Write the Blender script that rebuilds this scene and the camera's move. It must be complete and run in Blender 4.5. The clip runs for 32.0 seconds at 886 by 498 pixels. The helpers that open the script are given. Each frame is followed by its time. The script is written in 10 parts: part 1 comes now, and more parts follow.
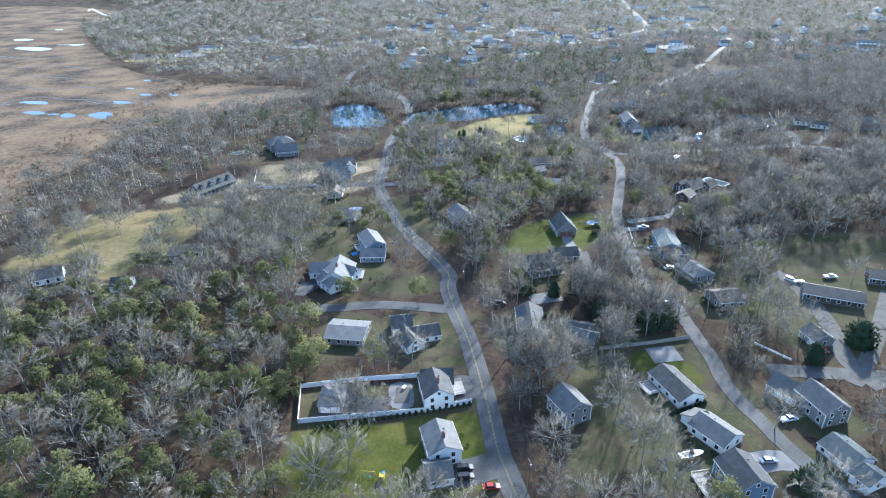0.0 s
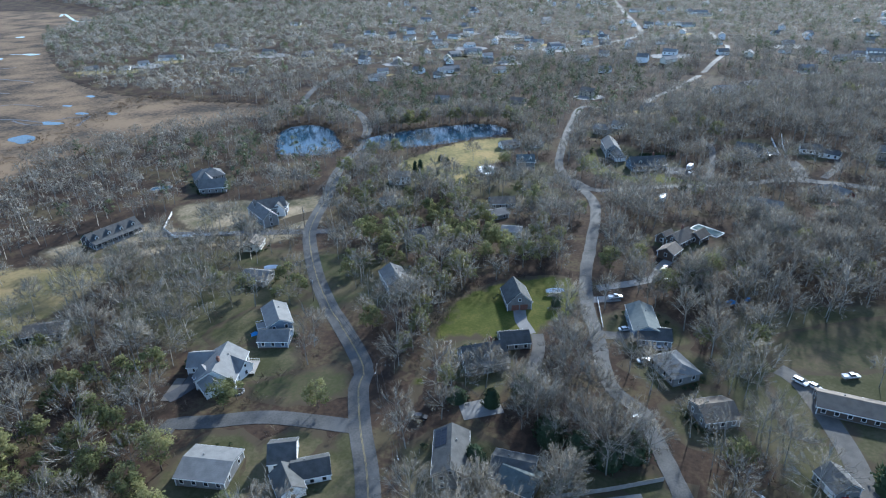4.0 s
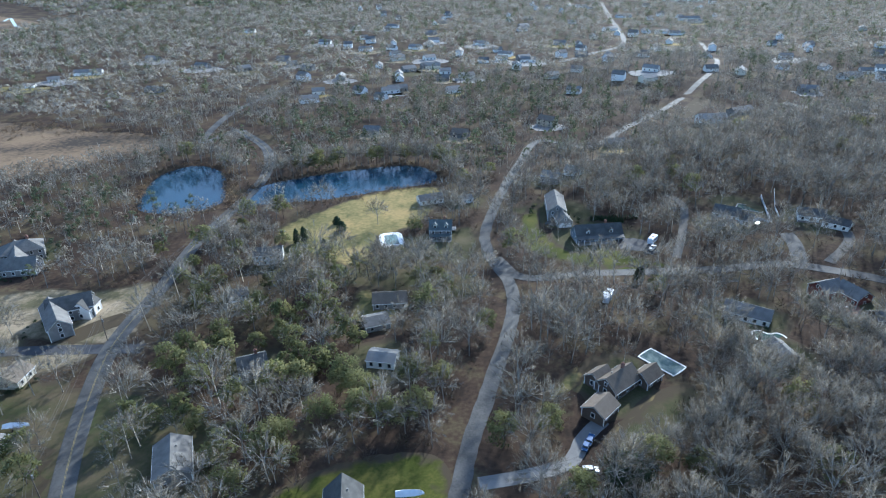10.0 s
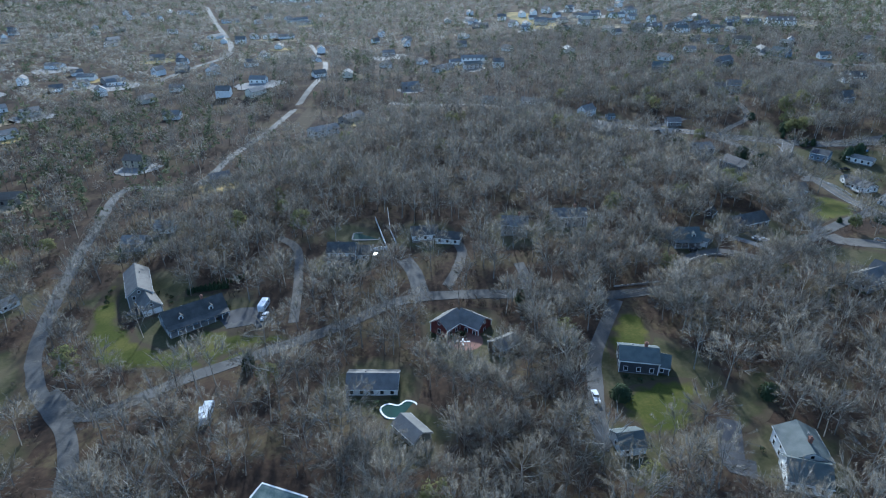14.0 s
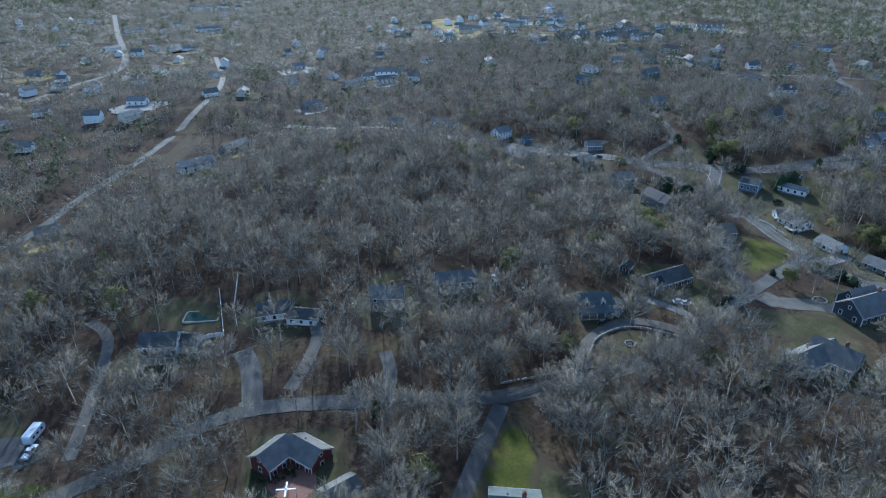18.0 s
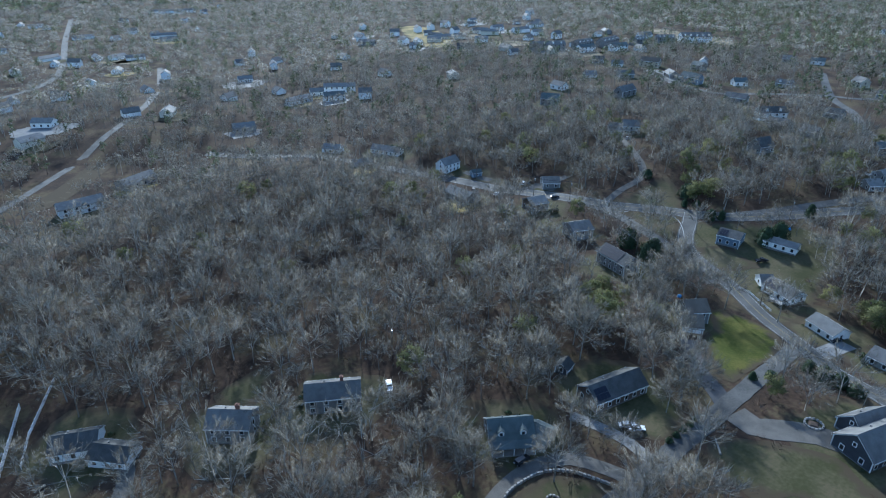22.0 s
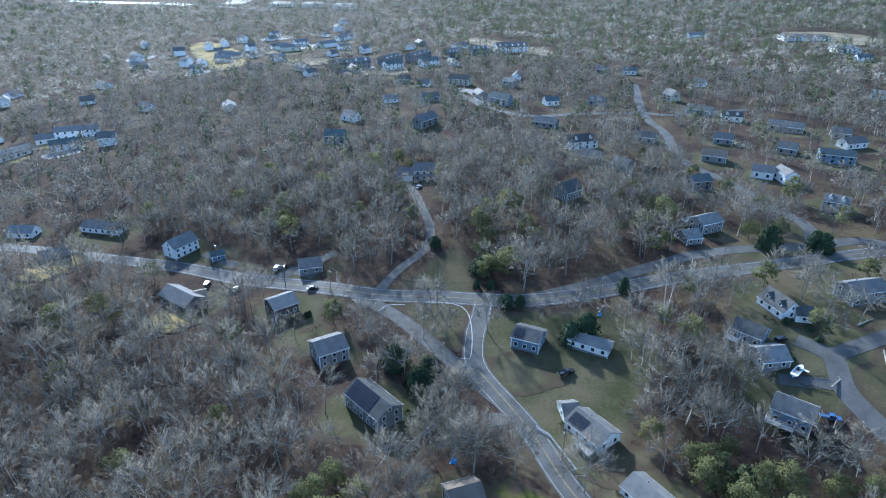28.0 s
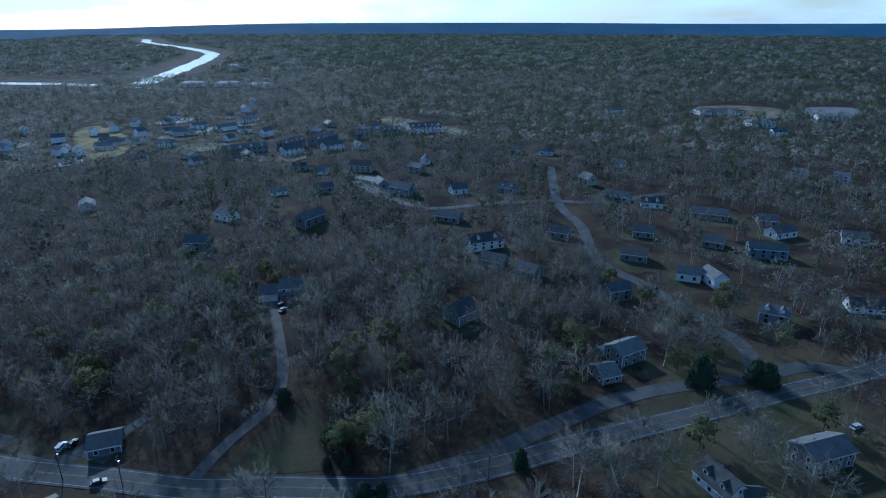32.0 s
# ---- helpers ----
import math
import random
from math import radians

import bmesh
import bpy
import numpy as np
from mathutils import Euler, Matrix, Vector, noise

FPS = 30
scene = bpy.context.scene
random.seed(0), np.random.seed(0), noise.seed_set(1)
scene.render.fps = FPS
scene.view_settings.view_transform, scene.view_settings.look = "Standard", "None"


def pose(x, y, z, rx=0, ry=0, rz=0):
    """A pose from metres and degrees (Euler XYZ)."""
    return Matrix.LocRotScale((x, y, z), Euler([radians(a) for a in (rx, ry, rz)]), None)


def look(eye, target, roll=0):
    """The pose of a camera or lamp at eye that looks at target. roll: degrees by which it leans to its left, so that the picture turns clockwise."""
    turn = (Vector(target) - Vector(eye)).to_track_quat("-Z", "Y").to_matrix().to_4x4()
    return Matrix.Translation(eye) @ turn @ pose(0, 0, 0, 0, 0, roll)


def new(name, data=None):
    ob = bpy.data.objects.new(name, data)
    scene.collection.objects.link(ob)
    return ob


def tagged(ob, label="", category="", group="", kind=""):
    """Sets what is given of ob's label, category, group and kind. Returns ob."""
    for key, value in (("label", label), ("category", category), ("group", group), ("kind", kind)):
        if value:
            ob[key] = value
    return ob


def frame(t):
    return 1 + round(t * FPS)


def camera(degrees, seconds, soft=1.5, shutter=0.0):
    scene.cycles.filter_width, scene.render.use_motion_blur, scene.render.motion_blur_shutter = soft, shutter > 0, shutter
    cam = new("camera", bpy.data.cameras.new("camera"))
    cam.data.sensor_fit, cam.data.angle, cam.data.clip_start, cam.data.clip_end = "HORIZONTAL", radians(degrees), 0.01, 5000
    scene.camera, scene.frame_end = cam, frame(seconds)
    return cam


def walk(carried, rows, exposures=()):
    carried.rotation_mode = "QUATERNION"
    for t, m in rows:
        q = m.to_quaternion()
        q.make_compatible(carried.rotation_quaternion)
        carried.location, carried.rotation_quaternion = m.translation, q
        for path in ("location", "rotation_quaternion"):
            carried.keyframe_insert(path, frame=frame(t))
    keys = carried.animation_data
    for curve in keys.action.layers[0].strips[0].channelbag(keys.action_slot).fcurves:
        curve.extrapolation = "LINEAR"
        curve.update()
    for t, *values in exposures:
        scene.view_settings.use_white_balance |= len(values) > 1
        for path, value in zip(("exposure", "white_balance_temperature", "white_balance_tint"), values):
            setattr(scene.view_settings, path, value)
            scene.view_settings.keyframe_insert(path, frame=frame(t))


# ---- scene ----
cam = camera(71.0, 32.0, soft=1.1)
METRES, EYE, TILT, LEAN, TURN = 544.6, 116.0, 0.253, -1.28, -2.8
ROWS = [
    (0.0, 0.0, 0.0, 0.0, -0.99, -26.9, 1.94),
    (0.5, 0.0063, 0.0133, -0.0001, -0.89, -26.98, 1.96),
    (1.0, 0.0126, 0.0268, -0.0002, -0.83, -26.95, 1.96),
    (1.5, 0.0192, 0.0406, -0.0004, -0.83, -26.93, 1.98),
    (2.0, 0.0255, 0.0541, -0.0006, -0.84, -26.91, 2.01),
    (2.5, 0.0325, 0.0683, -0.0009, -0.84, -26.88, 2.05),
    (3.0, 0.0395, 0.0826, -0.001, -0.87, -26.87, 2.09),
    (3.5, 0.0469, 0.0969, -0.0012, -0.89, -26.86, 2.13),
    (5.5, 0.0771, 0.1546, -0.0025, -0.9, -26.82, 2.12),
    (6.0, 0.0848, 0.1691, -0.0028, -0.9, -26.83, 2.12),
    (6.5, 0.0925, 0.1836, -0.003, -0.92, -26.84, 2.13),
    (7.0, 0.1004, 0.1982, -0.0033, -0.91, -26.84, 2.11),
    (7.5, 0.1082, 0.2128, -0.0036, -0.9, -26.84, 2.09),
    (8.0, 0.1162, 0.2274, -0.0038, -0.89, -26.84, 2.07),
    (8.5, 0.1243, 0.2419, -0.0039, -0.88, -26.86, 2.08),
    (9.0, 0.1328, 0.2563, -0.0042, -0.86, -26.88, 2.09),
    (9.5, 0.1411, 0.2708, -0.0043, -0.85, -26.9, 2.08),
    (10.0, 0.1495, 0.2852, -0.0046, -0.83, -26.93, 2.07),
    (10.5, 0.1582, 0.2998, -0.0051, -1.03, -26.96, 2.08),
    (11.0, 0.1674, 0.3138, -0.005, -4.61, -27.09, 2.05),
    (11.5, 0.1771, 0.3267, -0.0051, -8.95, -27.25, 1.98),
    (12.0, 0.1882, 0.3384, -0.0052, -15.27, -27.48, 1.87),
    (12.5, 0.1993, 0.3483, -0.0056, -21.06, -27.65, 1.68),
    (13.0, 0.2114, 0.3569, -0.0061, -26.49, -27.81, 1.52),
    (13.5, 0.2232, 0.3645, -0.0066, -29.73, -27.88, 1.38),
    (14.0, 0.2355, 0.3715, -0.0068, -32.33, -27.89, 1.29),
    (14.5, 0.2483, 0.378, -0.0074, -34.31, -27.88, 1.27),
    (16.5, 0.3012, 0.4047, -0.0092, -35.82, -27.78, 1.11),
    (17.0, 0.3149, 0.4113, -0.0095, -36.88, -27.8, 1.05),
    (17.5, 0.3288, 0.4179, -0.0099, -36.99, -27.75, 1.03),
    (18.0, 0.3428, 0.4244, -0.0102, -37.0, -27.74, 1.01),
    (18.5, 0.3565, 0.4307, -0.0105, -37.01, -27.72, 0.97),
    (19.0, 0.3708, 0.4374, -0.0109, -37.02, -27.69, 0.96),
    (19.5, 0.3852, 0.4441, -0.0114, -37.04, -27.66, 0.95),
    (20.0, 0.3997, 0.4507, -0.0117, -37.06, -27.65, 0.93),
    (20.5, 0.4143, 0.4576, -0.0121, -37.1, -27.63, 0.89),
    (21.0, 0.429, 0.4643, -0.0125, -37.13, -27.62, 0.88),
    (21.5, 0.4436, 0.4711, -0.0129, -37.17, -27.61, 0.84),
    (22.0, 0.4585, 0.4777, -0.0133, -37.43, -27.61, 0.79),
    (22.5, 0.4734, 0.4842, -0.0136, -38.36, -27.59, 0.77),
    (23.0, 0.4886, 0.4902, -0.014, -39.9, -27.57, 0.75),
    (23.5, 0.5032, 0.4965, -0.0142, -41.64, -27.58, 0.63),
    (24.0, 0.5179, 0.502, -0.0146, -43.96, -27.59, 0.58),
    (24.5, 0.5327, 0.5071, -0.0148, -46.39, -27.61, 0.5),
    (25.0, 0.5474, 0.5113, -0.0152, -49.95, -27.56, 0.46),
    (25.5, 0.562, 0.5152, -0.0157, -50.07, -27.55, 0.43),
    (27.5, 0.6202, 0.5306, -0.0163, -50.18, -27.51, 0.42),
    (28.0, 0.6343, 0.5347, -0.0166, -50.69, -27.52, 0.43),
    (28.5, 0.6488, 0.5385, -0.0169, -52.93, -27.5, 0.41),
    (29.0, 0.6633, 0.542, -0.0171, -54.93, -27.53, 0.39),
    (29.5, 0.678, 0.5452, -0.0173, -56.09, -26.72, 0.34),
    (30.0, 0.6929, 0.5479, -0.0178, -56.16, -24.03, 0.4),
    (30.5, 0.7077, 0.5508, -0.0181, -56.17, -24.03, 0.4),
    (31.0, 0.7228, 0.5533, -0.0184, -56.16, -23.81, 0.43),
    (31.5, 0.7382, 0.5561, -0.0187, -56.16, -21.56, 0.43),
    (32.0, 0.7533, 0.559, -0.0193, -56.18, -21.4, 0.44),
]
EXPOSURES = [(0.0, 1.6, 5370, 7), (0.6, 1.3, 5370, 7), (1.2, 1.0, 5370, 6), (3.0, 0.95, 5270, 6), (6.0, 1.11, 5320, 6), (9.0, 1.09, 5370, 6), (12.0, 0.98, 5220, 5), (14.0, 0.73, 5070, 4), (17.0, 0.66, 5000, 3), (22.0, 0.72, 5000, 3), (25.0, 0.96, 5000, 4), (28.0, 1.2, 5000, 5), (31.0, 0.94, 4810, 4), (31.6, -0.12, 4250, 2), (32.0, -0.52, 4250, 1)]
walk(cam, [(t, pose(0, 0, EYE, TILT, LEAN, TURN) @ pose(METRES * x, METRES * y, METRES * z, 90 + pitch, roll, yaw)) for t, x, y, z, yaw, pitch, roll in ROWS], EXPOSURES)

# ---- light ----
SUN_AZ, SUN_EL = 31.0, 27.0
world = bpy.data.worlds.new("sky")
scene.world = world
world.use_nodes = True
wn, wl = world.node_tree.nodes, world.node_tree.links
sky = wn.new("ShaderNodeTexSky")
sky.sky_type, sky.sun_disc = "NISHITA", False
sky.sun_elevation, sky.sun_rotation = radians(SUN_EL), radians(SUN_AZ)
sky.air_density, sky.dust_density, sky.ozone_density = 1.0, 0.6, 2.0
# thin broken winter cloud over the whole sky
wco, wmap, wno, wra = wn.new("ShaderNodeTexCoord"), wn.new("ShaderNodeMapping"), wn.new("ShaderNodeTexNoise"), wn.new("ShaderNodeValToRGB")
wmap.inputs["Scale"].default_value = (3.0, 3.0, 16.0)
wno.inputs["Scale"].default_value, wno.inputs["Detail"].default_value = 1.3, 8.0
wra.color_ramp.elements[0].position, wra.color_ramp.elements[1].position = 0.36, 0.58
wmix = wn.new("ShaderNodeMix")
wmix.data_type = "RGBA"
wmix.inputs["B"].default_value = (8.5, 9.1, 9.9, 1)
wfac = wn.new("ShaderNodeMath")
wfac.operation = "MULTIPLY"
wfac.inputs[1].default_value = 0.8
wl.new(wco.outputs["Generated"], wmap.inputs["Vector"])
wl.new(wmap.outputs["Vector"], wno.inputs["Vector"])
wl.new(wno.outputs["Fac"], wra.inputs["Fac"])
# the cloud lies low, the sky overhead is clear
wsep, whigh, wlow = wn.new("ShaderNodeSeparateXYZ"), wn.new("ShaderNodeMapRange"), wn.new("ShaderNodeMath")
whigh.inputs["From Min"].default_value, whigh.inputs["From Max"].default_value = 0.06, 0.2
whigh.inputs["To Min"].default_value, whigh.inputs["To Max"].default_value = 1.0, 0.06
wlow.operation = "MULTIPLY"
wl.new(wco.outputs["Generated"], wsep.inputs[0])
wl.new(wsep.outputs["Z"], whigh.inputs["Value"])
wl.new(whigh.outputs["Result"], wlow.inputs[0])
wl.new(wra.outputs["Color"], wlow.inputs[1])
wl.new(wlow.outputs[0], wfac.inputs[0])
wl.new(wfac.outputs[0], wmix.inputs["Factor"])
wl.new(sky.outputs["Color"], wmix.inputs["A"])
wl.new(wmix.outputs["Result"], wn["Background"].inputs["Color"])
wn["Background"].inputs["Strength"].default_value = 0.15
sun = new("sun", bpy.data.lights.new("sun", "SUN"))
sun.data.energy, sun.data.angle, sun.data.color = 4.1, radians(3.0), (1.0, 0.93, 0.82)
sun.matrix_world = look((0, 0, 300), (-math.sin(radians(SUN_AZ)) * 100, -math.cos(radians(SUN_AZ)) * 100, 300 - 100 * math.tan(radians(SUN_EL))))


# ---- materials ----
def material(name, colour, second=None, scale=1.0, rough=0.9, metal=0.0, bump=0.0, bump_scale=20.0, fine=None, per_object=0.0, spec=0.3, lines=0.0, thin=0.0, worn=False, open_spray=0.0, least=0.04):
    """A node material: two colours mixed by coarse and fine noise, with bump; lines: courses per metre of height."""
    m = bpy.data.materials.new(name)
    m.use_nodes = True
    n, l = m.node_tree.nodes, m.node_tree.links
    b = n["Principled BSDF"]
    b.inputs["Roughness"].default_value, b.inputs["Metallic"].default_value = rough, metal
    b.inputs["Specular IOR Level"].default_value = spec
    second = second or tuple(c * 0.75 for c in colour)
    geo = n.new("ShaderNodeNewGeometry")
    big, small = n.new("ShaderNodeTexNoise"), n.new("ShaderNodeTexNoise")
    big.inputs["Scale"].default_value, big.inputs["Detail"].default_value = scale, 5.0
    small.inputs["Scale"].default_value, small.inputs["Detail"].default_value = scale * 12, 3.0
    l.new(geo.outputs["Position"], big.inputs["Vector"])
    l.new(geo.outputs["Position"], small.inputs["Vector"])
    add = n.new("ShaderNodeMath")
    add.operation = "MULTIPLY_ADD"
    l.new(small.outputs["Fac"], add.inputs[0])
    add.inputs[1].default_value = 0.5
    l.new(big.outputs["Fac"], add.inputs[2])
    ramp = n.new("ShaderNodeValToRGB")
    e = ramp.color_ramp.elements
    e[0].position, e[1].position = 0.58, 0.92
    e[0].color, e[1].color = (*colour, 1), (*second, 1)
    if fine:
        k = e.new(0.75)
        k.color = (*fine, 1)
    l.new(add.outputs[0], ramp.inputs["Fac"])
    out = ramp.outputs["Color"]
    if per_object:
        info = n.new("ShaderNodeObjectInfo")
        hsv = n.new("ShaderNodeHueSaturation")
        span = n.new("ShaderNodeMapRange")
        span.inputs["To Min"].default_value, span.inputs["To Max"].default_value = 1 - per_object, 1 + per_object
        l.new(info.outputs["Random"], span.inputs["Value"])
        l.new(span.outputs["Result"], hsv.inputs["Value"])
        l.new(out, hsv.inputs["Color"])
        out = hsv.outputs["Color"]
    if worn:
        # leaf litter and bare soil eat into the edge of the grass
        rim, patch, edge, blend = n.new("ShaderNodeAttribute"), n.new("ShaderNodeTexNoise"), n.new("ShaderNodeMapRange"), n.new("ShaderNodeMix")
        rim.attribute_name = "rim"
        patch.inputs["Scale"].default_value, patch.inputs["Detail"].default_value = 0.22, 6.0
        l.new(geo.outputs["Position"], patch.inputs["Vector"])
        gap = n.new("ShaderNodeMath")
        gap.operation = "MULTIPLY_ADD"
        l.new(rim.outputs["Fac"], gap.inputs[0])
        gap.inputs[1].default_value = 0.55
        l.new(patch.outputs["Fac"], gap.inputs[2])
        edge.inputs["From Min"].default_value, edge.inputs["From Max"].default_value = 0.62, 0.9
        l.new(gap.outputs[0], edge.inputs["Value"])
        blend.data_type = "RGBA"
        blend.inputs["A"].default_value = (0.066, 0.052, 0.034, 1)
        l.new(edge.outputs["Result"], blend.inputs["Factor"])
        l.new(out, blend.inputs["B"])
        out = blend.outputs["Result"]
    l.new(out, b.inputs["Base Color"])
    if bump:
        bp, tex = n.new("ShaderNodeBump"), n.new("ShaderNodeTexNoise")
        tex.inputs["Scale"].default_value, tex.inputs["Detail"].default_value = bump_scale, 4.0
        l.new(geo.outputs["Position"], tex.inputs["Vector"])
        bp.inputs["Strength"].default_value, bp.inputs["Distance"].default_value = bump, 0.1
        height = tex.outputs["Fac"]
        if lines:
            wave = n.new("ShaderNodeTexWave")
            wave.bands_direction = "Z"
            wave.wave_profile = "SAW"
            wave.inputs["Scale"].default_value = lines
            l.new(geo.outputs["Position"], wave.inputs["Vector"])
            both = n.new("ShaderNodeMath")
            l.new(wave.outputs["Fac"], both.inputs[0])
            l.new(tex.outputs["Fac"], both.inputs[1])
            height = both.outputs[0]
        l.new(height, bp.inputs["Height"])
        l.new(bp.outputs["Normal"], b.inputs["Normal"])
    if thin:
        # light passes through thin twigs and needles
        tr, mixed = n.new("ShaderNodeBsdfTranslucent"), n.new("ShaderNodeMixShader")
        l.new(out, tr.inputs["Color"])
        mixed.inputs["Fac"].default_value = thin
        l.new(b.outputs["BSDF"], mixed.inputs[1])
        l.new(tr.outputs["BSDF"], mixed.inputs[2])
        l.new(mixed.outputs["Shader"], n["Material Output"].inputs["Surface"])
    if open_spray:
        # a spray of twigs finer than a finger: mostly gaps
        gaps, sift, clear, lace = n.new("ShaderNodeTexNoise"), n.new("ShaderNodeMapRange"), n.new("ShaderNodeBsdfTransparent"), n.new("ShaderNodeMixShader")
        gaps.inputs["Scale"].default_value, gaps.inputs["Detail"].default_value = 6.0, 3.0
        l.new(geo.outputs["Position"], gaps.inputs["Vector"])
        sift.inputs["From Min"].default_value, sift.inputs["From Max"].default_value = 0.44, 0.62
        sift.inputs["To Min"].default_value, sift.inputs["To Max"].default_value = least, open_spray * 2.4
        l.new(gaps.outputs["Fac"], sift.inputs["Value"])
        l.new(sift.outputs["Result"], lace.inputs["Fac"])
        l.new(clear.outputs["BSDF"], lace.inputs[1])
        l.new(mixed.outputs["Shader"], lace.inputs[2])
        l.new(lace.outputs["Shader"], n["Material Output"].inputs["Surface"])
    return m


